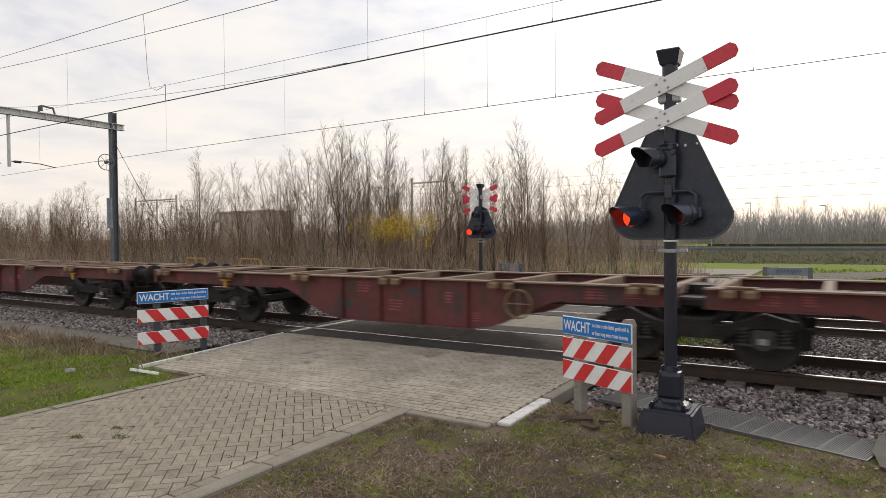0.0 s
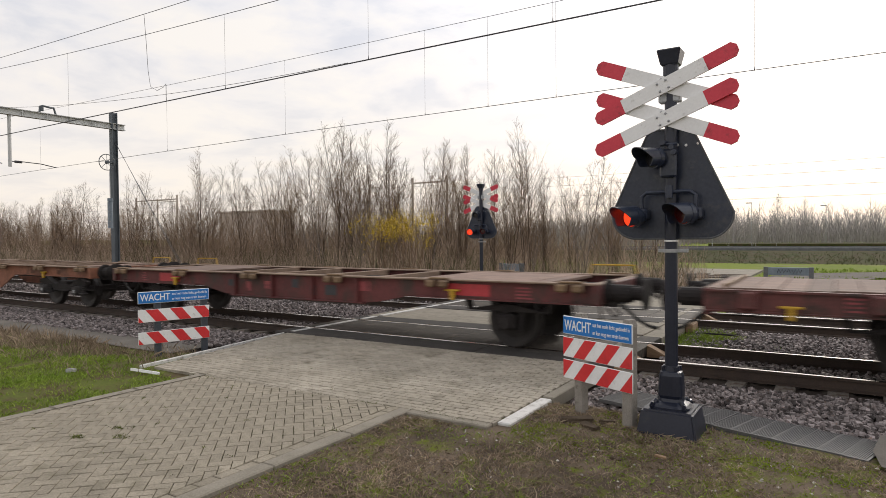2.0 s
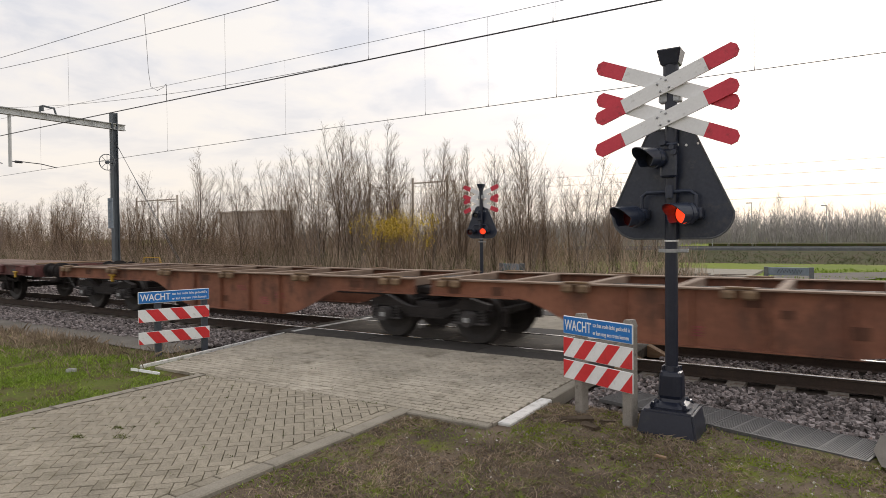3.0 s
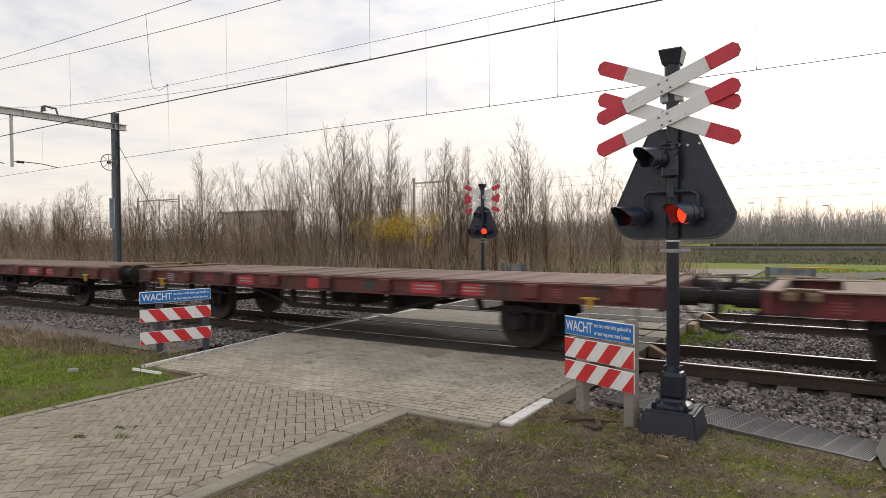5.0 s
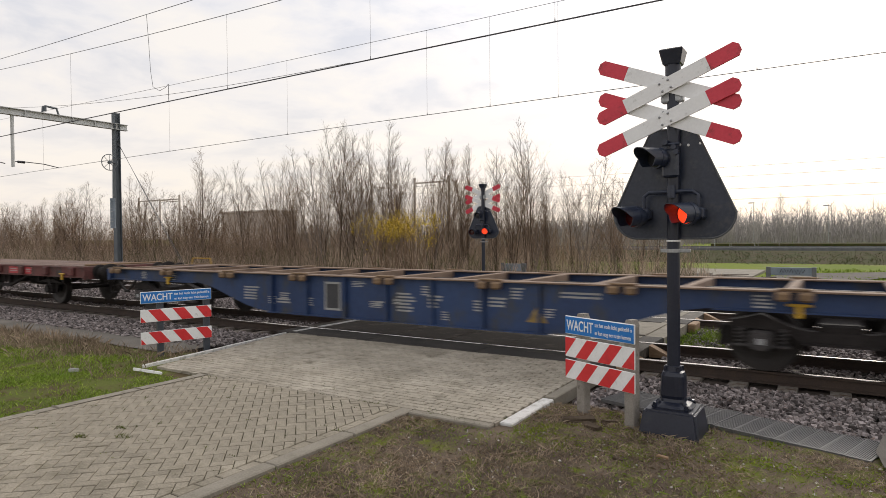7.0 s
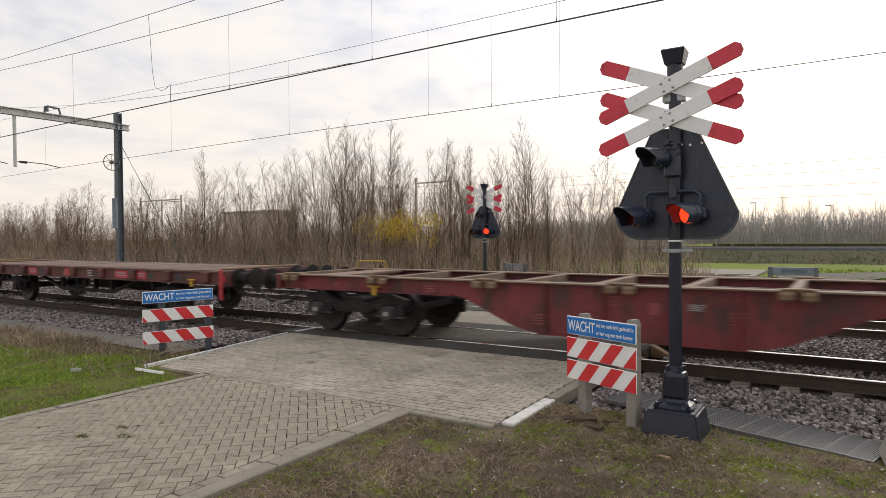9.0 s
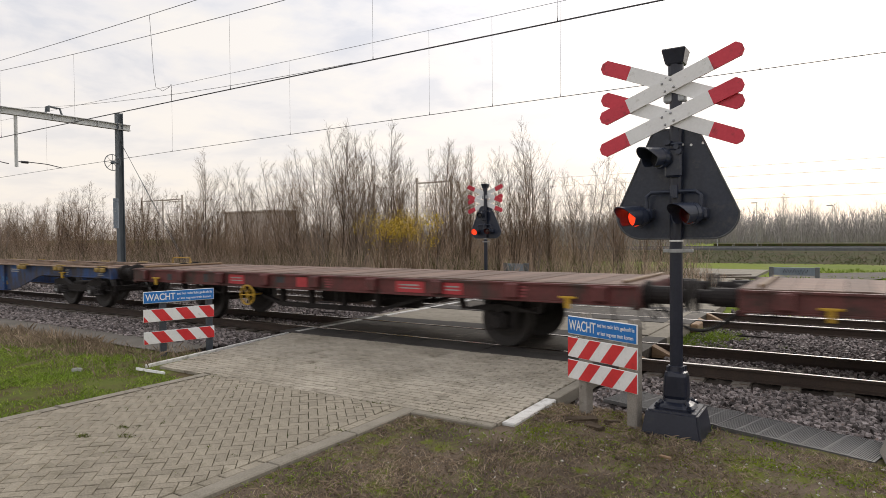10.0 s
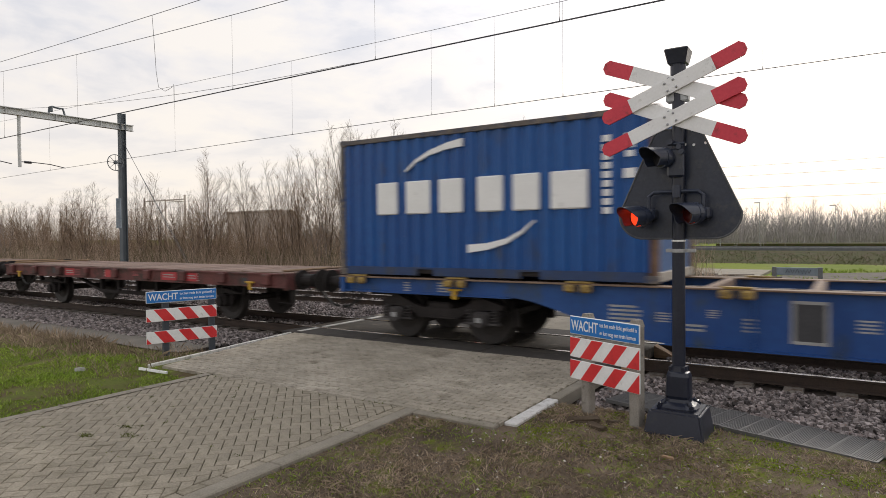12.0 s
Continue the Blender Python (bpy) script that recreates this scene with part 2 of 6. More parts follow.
    box_blue=mat("container_blue", (0.003, 0.055, 0.235), (0.007, 0.095, 0.33), 0.42, 0.9, 20, 0.05, dirt=(0.035, 0.060, 0.13), dirt_at=0.62, stretch=(1, 1, 0.35)),
    box_end=mat("container_end_blue", (0.05, 0.12, 0.30), (0.11, 0.20, 0.40), 0.5, 0.9, 20, 0.08, dirt=(0.22, 0.26, 0.34), dirt_at=0.56, stretch=(1, 1, 0.3)),
    box_rust=mat("container_rust", (0.11, 0.065, 0.045), (0.19, 0.115, 0.08), 0.8, 4, 30, 0.2, dirt=(0.06, 0.05, 0.06)),
    box_frame=mat("container_frame", (0.10, 0.085, 0.075), (0.20, 0.17, 0.145), 0.7, 4, 30, 0.15, dirt=(0.05, 0.06, 0.10), dirt_at=0.55),
    box_sill=mat("container_bleached_sill", (0.36, 0.32, 0.27), (0.50, 0.46, 0.40), 0.7, 4, 30, 0.1, dirt=(0.25, 0.17, 0.11)),
    box_white=mat("container_white", (0.80, 0.80, 0.79), (0.88, 0.88, 0.87), 0.5, 2, 30, 0.03, dirt=(0.55, 0.54, 0.52), dirt_at=0.68),
    bark=mat("bark", (0.085, 0.062, 0.046), (0.18, 0.135, 0.102), 0.95, 2, 20, 0.4, rand=0.25, spec=0.05),
    bark_grey=mat("bark_grey", (0.12, 0.098, 0.084), (0.26, 0.22, 0.19), 0.95, 2, 20, 0.4, rand=0.25, spec=0.05),
    twig=mat("twig", (0.155, 0.106, 0.072), (0.31, 0.222, 0.155), 0.95, 0.6, 8, 0.0, rand=0.3, spec=0.05),
    brush=mat("undergrowth", (0.25, 0.187, 0.142), (0.56, 0.435, 0.335), 0.95, 0.25, 2, 0.0, rand=0.4, island=True, spec=0.05),
    brush_green=mat("bramble_green", (0.05, 0.06, 0.022), (0.10, 0.105, 0.04), 0.9, 0.5, 3, 0.0, rand=0.4, island=True, spec=0.05),
    catkin=mat("yellow_blossom", (0.55, 0.37, 0.02), (0.75, 0.55, 0.05), 0.9, 1, 8, 0.0, rand=0.4, island=True, spec=0.05),
    blade=mat("grass_blade", (0.16, 0.25, 0.032), (0.29, 0.36, 0.07), 0.85, 1.0, 6, 0.0, rand=0.4, island=True, spec=0.05),
    weed=mat("joint_weed", (0.055, 0.070, 0.018), (0.13, 0.15, 0.032), 0.9, 1.0, 6, 0.0, rand=0.4, island=True, spec=0.05),
    moss_blade=mat("moss_blade", (0.15, 0.21, 0.014), (0.27, 0.32, 0.03), 0.9, 1.0, 6, 0.0, rand=0.35, island=True, spec=0.05),
    pebble=mat("pebble", (0.34, 0.31, 0.28), (0.58, 0.55, 0.51), 0.85, 9, 60, 0.2, rand=0.4, island=True, spec=0.2),
    dry=mat("dry_grass", (0.17, 0.128, 0.088), (0.40, 0.315, 0.23), 0.95, 1.0, 6, 0.0, rand=0.45, island=True, spec=0.05),
    field=mat("field_grass", (0.115, 0.165, 0.018), (0.19, 0.225, 0.035), 0.95, 0.15, 3, 0.4, dirt=(0.20, 0.17, 0.09), spec=0.05),
    bank=mat("embankment_grass", (0.034, 0.042, 0.013), (0.070, 0.074, 0.026), 0.95, 0.6, 6, 0.8, dirt=(0.075, 0.058, 0.034), dirt_at=0.52, spec=0.05),
    # distance haze put into the colour: far bark and twigs paled alike
    hazed_tree=mat("far_woods", (0.27, 0.25, 0.25), (0.41, 0.38, 0.37), 0.98, 0.05, 1.0, 0.0, rand=0.2, island=True, spec=0.05),
    # haze put into one pale tone, shared by far building and masts
    far_hazed=mat("far_building", (0.50, 0.43, 0.385), (0.60, 0.52, 0.47), 0.9, 0.2, 4, 0.1, spec=0.05),
    graffiti=mat("graffiti_ink", (0.015, 0.018, 0.03), (0.04, 0.045, 0.06), 0.6, 4, 30, 0.0),
    barrier=mat("barrier_grey", (0.10, 0.105, 0.11), (0.17, 0.175, 0.18), 0.7, 3, 30, 0.1),
    lock_yellow=mat("lock_dull_yellow", (0.26, 0.17, 0.04), (0.40, 0.27, 0.07), 0.65, 5, 40, 0.15, dirt=(0.12, 0.08, 0.045), dirt_at=0.56),
    hose=mat("rubber_hose", (0.012, 0.012, 0.012), (0.025, 0.024, 0.023), 0.6, 5, 40, 0.05),
    box_unit=mat("relay_box", (0.16, 0.20, 0.24), (0.24, 0.28, 0.32), 0.6, 3, 30, 0.05),
)


# ---- mesh helpers ----
def part(name, bm, material, parent=None, label=""):
    me = bpy.data.meshes.new(name)
    if isinstance(bm, bmesh.types.BMesh):
        bmesh.ops.recalc_face_normals(bm, faces=bm.faces)
        bm.to_mesh(me)
        bm.free()
    else:
        me.from_pydata(*bm)
    for m in (material if isinstance(material, (list, tuple)) else [material]):
        me.materials.append(m)
    ob = new(name, me)
    if parent is not None:
        ob.parent = parent
    return tagged(ob, label)


def again(ob, m, parent=None):
    """The same part once more, on the same mesh."""
    o = new(ob.name.split(".")[0], ob.data)
    o.parent = parent if parent is not None else ob.parent
    o.matrix_basis = m
    if "label" in ob:
        o["label"] = ob["label"]
    return o


def thing(name, label, category, group="", at=None, kind=""):
    ob = new(name)
    ob.empty_display_size = 0.2
    if at is not None:
        ob.matrix_basis = at
    return tagged(ob, label, category, group, kind)


def box(bm, x0, x1, y0, y1, z0, z1, bevel=0.0, m=None):
    r = bmesh.ops.create_cube(bm, size=1.0)
    vs = r["verts"]
    for v in vs:
        v.co = Vector(((x0 + x1) / 2 + v.co.x * (x1 - x0), (y0 + y1) / 2 + v.co.y * (y1 - y0), (z0 + z1) / 2 + v.co.z * (z1 - z0)))
    if bevel:
        es = list({e for v in vs for e in v.link_edges})
        q = bmesh.ops.bevel(bm, geom=es, offset=bevel, segments=1, affect="EDGES", profile=0.5)
        vs = list({v for f in q["faces"] for v in f.verts} | {v for v in vs if v.is_valid})
    if m is not None:
        bmesh.ops.transform(bm, matrix=m, verts=[v for v in vs if v.is_valid])
    return bm


def boxes(rows, bevel=0.0):
    bm = bmesh.new()
    for r in rows:
        box(bm, *r, bevel=bevel)
    return bm


def tube(bm, p, q, r0, r1=None, n=10, caps=True):
    p, q = Vector(p), Vector(q)
    r1 = r0 if r1 is None else r1
    turn = (q - p).to_track_quat("Z", "Y").to_matrix().to_4x4()
    m = Matrix.Translation((p + q) / 2) @ turn
    bmesh.ops.create_cone(bm, cap_ends=caps, segments=n, radius1=r0, radius2=r1, depth=(q - p).length, matrix=m)
    return bm


def prism(bm, pts, y0, y1, axis="y"):
    """A flat outline given in (x, z), thick from y0 to y1."""
    a = [bm.verts.new((x, y0, z)) for x, z in pts]
    b = [bm.verts.new((x, y1, z)) for x, z in pts]
    n = len(pts)
    bm.faces.new(a)
    bm.faces.new(b[::-1])
    for i in range(n):
        bm.faces.new((a[i], b[i], b[(i + 1) % n], a[(i + 1) % n]))
    return bm


def lathe(bm, prof, n=24, m=None):
    """Rings (radius, along y) turned round the y axis."""
    rings = []
    for r, y in prof:
        rings.append([bm.verts.new((r * math.cos(2 * math.pi * i / n), y, r * math.sin(2 * math.pi * i / n))) for i in range(n)] if r > 1e-5 else [bm.verts.new((0, y, 0))])
    for a, b in zip(rings, rings[1:]):
        for i in range(n):
            j = (i + 1) % n
            if len(a) == 1 and len(b) == 1:
                continue
            if len(a) == 1:
                bm.faces.new((a[0], b[i], b[j]))
            elif len(b) == 1:
                bm.faces.new((a[i], b[0], a[j]))
            else:
                bm.faces.new((a[i], b[i], b[j], a[j]))
    if m is not None:
        bmesh.ops.transform(bm, matrix=m, verts=[v for r in rings for v in r])
    return bm


def bar_path(bm, pts, r, n=6):
    """A round bar along the points, one skin from end to end."""
    pts = [Vector(p) for p in pts]
    closed = (pts[0] - pts[-1]).length < 1e-6
    if closed:
        pts = pts[:-1]
    rings, k = [], len(pts)
    for i, p in enumerate(pts):
        a = pts[i - 1] if i or closed else p
        b = pts[(i + 1) % k] if i < k - 1 or closed else p
        q = (b - a).to_track_quat("Z", "Y")
        rings.append([bm.verts.new(p + q @ Vector((r * math.cos(2 * math.pi * j / n), r * math.sin(2 * math.pi * j / n), 0))) for j in range(n)])
    for i in range(k if closed else k - 1):
        u, w = rings[i], rings[(i + 1) % k]
        # start where the rings lie closest, so that the skin does not twist
        o = min(range(n), key=lambda s: sum((u[j].co - w[(j + s) % n].co).length for j in range(n)))
        for j in range(n):
            bm.faces.new((u[j], u[(j + 1) % n], w[(j + 1 + o) % n], w[(j + o) % n]))
    if not closed:
        bm.faces.new(rings[0][::-1])
        bm.faces.new(rings[-1])
    return bm


# ---- ground ----
def ground_height(x, y):
    k = 0.3 if -10.6 < x < -2.6 and -5.2 < y < 14 or -8.6 < x < -3.4 and y <= -4.4 else 1.0
    z = -0.062 + k * (0.022 * noise.noise((x * 0.35, y * 0.35, 0.3)) + 0.012 * noise.noise((x * 1.7, y * 1.7, 4.0)))
    if -2.9 < y < 9.5:
        k = min(1.0, (y + 2.9) / 0.5, (9.5 - y) / 0.8)
        z = z * (1 - k) - 0.22 * k
    if y > 9.5:
        z -= 0.012 * min(y - 9.5, 20)
    return z


def build_ground():
    xs = sorted({*np.round(np.arange(-30, 8.01, 0.33), 3), *(-4000., -1200., -500., -240., -140., -90., -60., -45., -36., 14., 24., 40., 70., 120., 240., 500., 1200., 4000.)})
    ys = sorted({*np.round(np.arange(-14, 14.01, 0.33), 3), *(-4000., -900., -250., -90., -40., -24., 17., 20., 24., 28., 32., 38., 50., 80., 150., 300., 700., 1500., 4000.)})
    vs = [(x, y, ground_height(x, y)) for y in ys for x in xs]
    nx = len(xs)
    fs = [(j * nx + i, j * nx + i + 1, (j + 1) * nx + i + 1, (j + 1) * nx + i) for j in range(len(ys) - 1) for i in range(nx - 1)]
    ob = part("ground", (vs, [], fs), [M["grass_ground"], M["ballast_bed"], M["field"], M["soil"], M["lawn_ground"]])
    for p in ob.data.polygons:
        c = p.center
        p.material_index = 1 if -2.7 < c.y < 8.6 else (3 if 8.6 <= c.y < 23 and c.x < -3.5 else (2 if c.y >= 8.6 else (4 if c.x < -7.5 else 0)))
        p.use_smooth = True
    tagged(ob, "mossy winter grass verge with bare patches and ballast bed", "ground", kind="structure")


build_ground()

# gravel strip between the left verge and the ballast
bm = bmesh.new()
rows = [(x, -3.05 + 0.25 * noise.noise((x * 0.4, 0, 9)), -2.35 + 0.15 * noise.noise((x * 0.5, 3, 9))) for x in np.arange(-40, -9.4, 0.4)]
lo = [bm.verts.new((x, a - 0.15 - 0.03 * (-9.5 - x) + 0.12 * noise.noise((x * 2.1, 5, 1)), -0.045)) for x, a, b in rows]
hi = [bm.verts.new((x, b, -0.04)) for x, a, b in rows]
for i in range(len(rows) - 1):
    bm.faces.new((lo[i], lo[i + 1], hi[i + 1], hi[i]))
tagged(part("gravel_strip", bm, M["path"]), "grey gravel walking strip beside the ballast", "path", kind="structure")

# gravel beyond the end of the steel gratings
bm = bmesh.new()
rim = [(0.34, -2.45), (0.26, -3.0), (0.30, -3.42), (0.55, -3.62), (0.9, -3.72), (1.5, -3.66), (2.4, -3.8), (3.4, -3.7), (3.4, -2.4)]
bm.faces.new([bm.verts.new((x, y, -0.028)) for x, y in rim])
tagged(part("gravel_patch", bm, M["path"]), "grey gravel beside the ballast and gratings", "path", kind="structure")

# ---- the two tracks ----
ROAD0, ROAD1 = -9.75, -2.75     # the crossing's ends along the track


def rail_profile():
    return [(-0.075, -0.172), (0.075, -0.172), (0.075, -0.160), (0.012, -0.140), (0.009, -0.045), (0.036, -0.035), (0.036, -0.006), (0.028, 0.0), (-0.028, 0.0), (-0.036, -0.006), (-0.036, -0.035), (-0.009, -0.045), (-0.012, -0.140), (-0.075, -0.160)]


def build_track(y0):
    tr = thing("railway_track", "steel rails on concrete sleepers in stone ballast", "railway track", kind="structure")
    for y in (y0, y0 + 1.5):
        bm = bmesh.new()
        prof = rail_profile()
        a = [bm.verts.new((-260, y + px, z)) for px, z in prof]
        b = [bm.verts.new((90, y + px, z)) for px, z in prof]
        n = len(prof)
        for i in range(n):
            f = bm.faces.new((a[i], a[(i + 1) % n], b[(i + 1) % n], b[i]))
            f.material_index = 1 if i in (6, 7, 8) else 0
        part("rail", bm, [M["rail_side"], M["rail_head"]], tr)
    bm = bmesh.new()
    prism(bm, [(-0.13, -0.34), (0.13, -0.34), (0.115, -0.175), (-0.115, -0.175)], -0.55, 2.05)
    s = None
    xs = [x for x in np.arange(-66, 14, 0.6) if not ROAD0 + 0.1 < x < ROAD1 - 0.1]
    for x in xs:
        if s is None:
            s = part("sleeper", bm, M["sleeper"], tr)
            s.matrix_basis = pose(x, y0, 0)
        else:
            again(s, pose(x, y0, random.uniform(-0.006, 0.004), 0, 0, random.uniform(-0.4, 0.4)))
    return tr


build_track(0.0)
build_track(5.0)


def build_crossing(y0):
    """Panels level with the rail heads, one bay before, between and behind the rails."""
    cr = thing("crossing_deck", "dark rubber and asphalt level crossing panels between rails", "level crossing", kind="structure")
    bays = [(y0 - 0.72, y0 - 0.05), (y0 + 0.08, y0 + 1.42), (y0 + 1.55, y0 + 2.2)]
    for k, (a, b) in enumerate(bays):
        x = ROAD0
        w = 1.2 if k == 1 else 2.33
        while x < ROAD1 - 0.1:
            x1 = min(x + w, ROAD1)
            bm = bmesh.new()
            box(bm, x + 0.006, x1 - 0.006, a, b, -0.17, -0.006 + random.uniform(-0.003, 0.003), bevel=0.008)
            part("panel", bm, M["crossing"] if k == 1 else M["asphalt"], cr)
            x = x1
    bm = bmesh.new()
    for y in (a for a, b in bays[:1]):
        box(bm, ROAD1, ROAD1 + 0.16, y, y + 0.55, -0.2, -0.01, bevel=0.02)
    part("end_ramp", bm, M["timber"], cr, "pale timber end wedge")
    bm = bmesh.new()
    prism(bm, [(ROAD1, -0.19), (ROAD1 + 0.42, -0.19), (ROAD1, 0.01)], y0 + 0.12, y0 + 0.32)
    prism(bm, [(ROAD1, -0.19), (ROAD1 + 0.42, -0.19), (ROAD1, 0.01)], y0 + 1.15, y0 + 1.35)
    part("end_ramp", bm, M["timber"], cr)
    return cr


build_crossing(0.0)
build_crossing(5.0)
bm = boxes([(ROAD0, ROAD1, 2.22, 4.26, -0.2, -0.02)])
tagged(part("paving_between_tracks", bm, M["kerb"]), "beige paved strip between the two tracks", "road", kind="structure")
# painted edge lines across the crossing and the beige bay between the tracks
bm = boxes([(ROAD0 + 0.32, ROAD0 + 0.44, y, y + w, -0.02, 0.003) for y, w in ((-0.6, 0.52), (0.12, 1.26), (1.6, 0.5), (2.3, 1.9), (4.35, 0.6), (5.1, 1.3), (6.6, 0.6))])
tagged(part("edge_line", bm, M["white_paint"]), "worn white edge line across the crossing", "road marking", kind="structure")
bm = boxes([(ROAD1 - 0.5, ROAD1 - 0.36, y, y + w, -0.02, 0.003) for y, w in ((-0.6, 0.52), (0.12, 1.26), (1.6, 0.5), (2.3, 1.9), (4.35, 0.6), (5.1, 1.3), (6.6, 0.6))])
tagged(part("edge_line", bm, M["kerb"]), "faded grey-white edge line across the crossing", "road marking", kind="structure")
bm = boxes([(-7.64, -4.08, -70.0, -14.0, -0.2, -0.03)])
tagged(part("road_near", bm, M["kerb"]), "paved road running on behind the viewpoint", "road", kind="structure")
bm = boxes([(ROAD0, ROAD1, 7.25, 13.0, -0.2, -0.04), (-9.0, -3.6, 13.0, 30.0, -0.35, -0.16)])
tagged(part("road_far", bm, M["kerb"]), "pale paved road leading away beyond the tracks", "road", kind="structure")


# ---- the train ----
SPEED = 23.2
CX = 0.75                         # the middle of the near track
MOVING = []                       # (thing, where it is at 0 s along the track, height, across)


def wheelset(parent, x):
    bm = bmesh.new()
    for s in (-1, 1):
        prof = [(0.0, 0.07), (0.09, 0.07), (0.10, 0.03), (0.30, 0.015), (0.385, 0.055), (0.455, 0.06), (0.46, -0.05), (0.487, -0.062), (0.487, -0.09), (0.40, -0.085), (0.30, -0.05), (0.10, -0.075), (0.0, -0.075)]
        if s < 0:
            m = Matrix.Translation((0, -0.75, 0)) @ Matrix.Rotation(math.pi, 4, "Z")
        else:
            m = Matrix.Translation((0, 0.75, 0))
        lathe(bm, prof, 28, m)
    tube(bm, (0, -1.0, 0), (0, 1.0, 0), 0.08, n=10)
    w = part("wheelset", bm, M["wheel"], parent, "dark forged wheels on one axle")
    w.matrix_basis = pose(x, 0, 0.46)
    return w


def axle_guard(parent, x, side):
    """Axle box, leaf spring and guard plates of a two-axle wagon."""
    y = side * 1.0
    bm = bmesh.new()
    box(bm, x - 0.16, x + 0.16, y - 0.11, y + 0.13, 0.33, 0.60, bevel=0.04)
    tube(bm, (x, y + side * 0.10, 0.46), (x, y + side * 0.17, 0.46), 0.11, n=14)
    ab = part("axle_box", bm, M["under"], parent)
    bm = bmesh.new()
    for k in range(6):
        h = 0.70 - k * 0.095
        box(bm, x - h, x + h, y - 0.06, y + 0.06, 0.635 + k * 0.018 + 0.0, 0.652 + k * 0.018)
    box(bm, x - 0.07, x + 0.07, y - 0.075, y + 0.075, 0.60, 0.76, bevel=0.01)
    for s in (-1, 1):
        prism(bm, [(x + s * 0.67, 0.63), (x + s * 0.75, 0.63), (x + s * 0.84, 0.90), (x + s * 0.74, 0.90)], y - 0.05, y + 0.05)
    part("leaf_spring", bm, M["under"], parent)
    for s in (-1, 1):
        bm = bmesh.new()
        prism(bm, [(x + s * 0.17, 0.28), (x + s * 0.23, 0.28), (x + s * 0.36, 0.88), (x + s * 0.22, 0.88)], y - side * 0.03 - 0.012, y - side * 0.03 + 0.012)
        part("axle_guard", bm, M["under"], parent)


def bogie(parent, x):
    """Welded two-axle bogie, frame outside the wheels."""
    bg = new("bogie")
    bg.parent = parent
    bg.matrix_basis = pose(x, 0, 0)
    for s in (-1, 1):
        bm = bmesh.new()
        pts = [(-1.28, 0.72), (-1.28, 0.63), (-0.64, 0.60), (-0.44, 0.45), (0.44, 0.45), (0.64, 0.60), (1.28, 0.63), (1.28, 0.72), (0.9, 0.82), (0.52, 0.66), (0.36, 0.62), (-0.36, 0.62), (-0.52, 0.66), (-0.9, 0.82)]
        prism(bm, pts, s * 1.0 - 0.07, s * 1.0 + 0.07)
        box(bm, -0.42, 0.42, s * 1.0 - 0.11, s * 1.0 + 0.11, 0.44, 0.47)
        part("side_frame", bm, M["under"], parent).parent = bg
        for wx in (-0.9, 0.9):
            bm = bmesh.new()
            box(bm, wx - 0.15, wx + 0.15, s * 1.06 - 0.09, s * 1.06 + 0.09, 0.34, 0.60, bevel=0.04)
            box(bm, wx - 0.34, wx + 0.34, s * 1.06 - 0.07, s * 1.06 + 0.07, 0.37, 0.41, bevel=0.01)
            tube(bm, (wx, s * 1.13, 0.46), (wx, s * 1.20, 0.46), 0.125, n=14)
            ab = part("axle_box", bm, M["dusty_lit"], bg, "dusty cast axle box, lit grey put into its colour")
            bm = bmesh.new()
            box(bm, wx - 0.05, wx + 0.05, s * 1.206 - 0.005, s * 1.206 + 0.005, 0.42, 0.50)
            part("cover_plate", bm, M["steel"], ab)
            for sx in (-0.25, 0.25):
                bm = bmesh.new()
                turns = [(wx + sx + 0.062 * math.cos(q), s * 1.06 + 0.062 * math.sin(q), 0.415 + 0.20 * q / 25.2) for q in np.linspace(0, 25.2, 33)]
                bar_path(bm, turns, 0.014, 5)
                tube(bm, (wx + sx, s * 1.06, 0.41), (wx + sx, s * 1.06, 0.63), 0.03, n=8)
                part("coil_spring", bm, M["dusty_lit"], bg)
    bm = bmesh.new()
    box(bm, -0.25, 0.25, -1.05, 1.05, 0.52, 0.72, bevel=0.03)
    for sx in (-1.2, 1.2):
        box(bm, sx - 0.06, sx + 0.06, -1.0, 1.0, 0.50, 0.60)
    tube(bm, (0, 0, 0.70), (0, 0, 0.90), 0.22, n=14)
    part("bolster", bm, M["under"], bg)
    for wx in (-0.9, 0.9):
        w = wheelset(bg, wx)
    for wx in (-0.9, 0.9):
        for s in (-1, 1):
            for d in (-0.52, 0.52):
                part("brake_shoe", boxes([(wx + d - 0.05, wx + d + 0.05, s * 0.75 - 0.07, s * 0.75 + 0.07, 0.32, 0.62)], 0.02), M["under"], bg)
    return bg


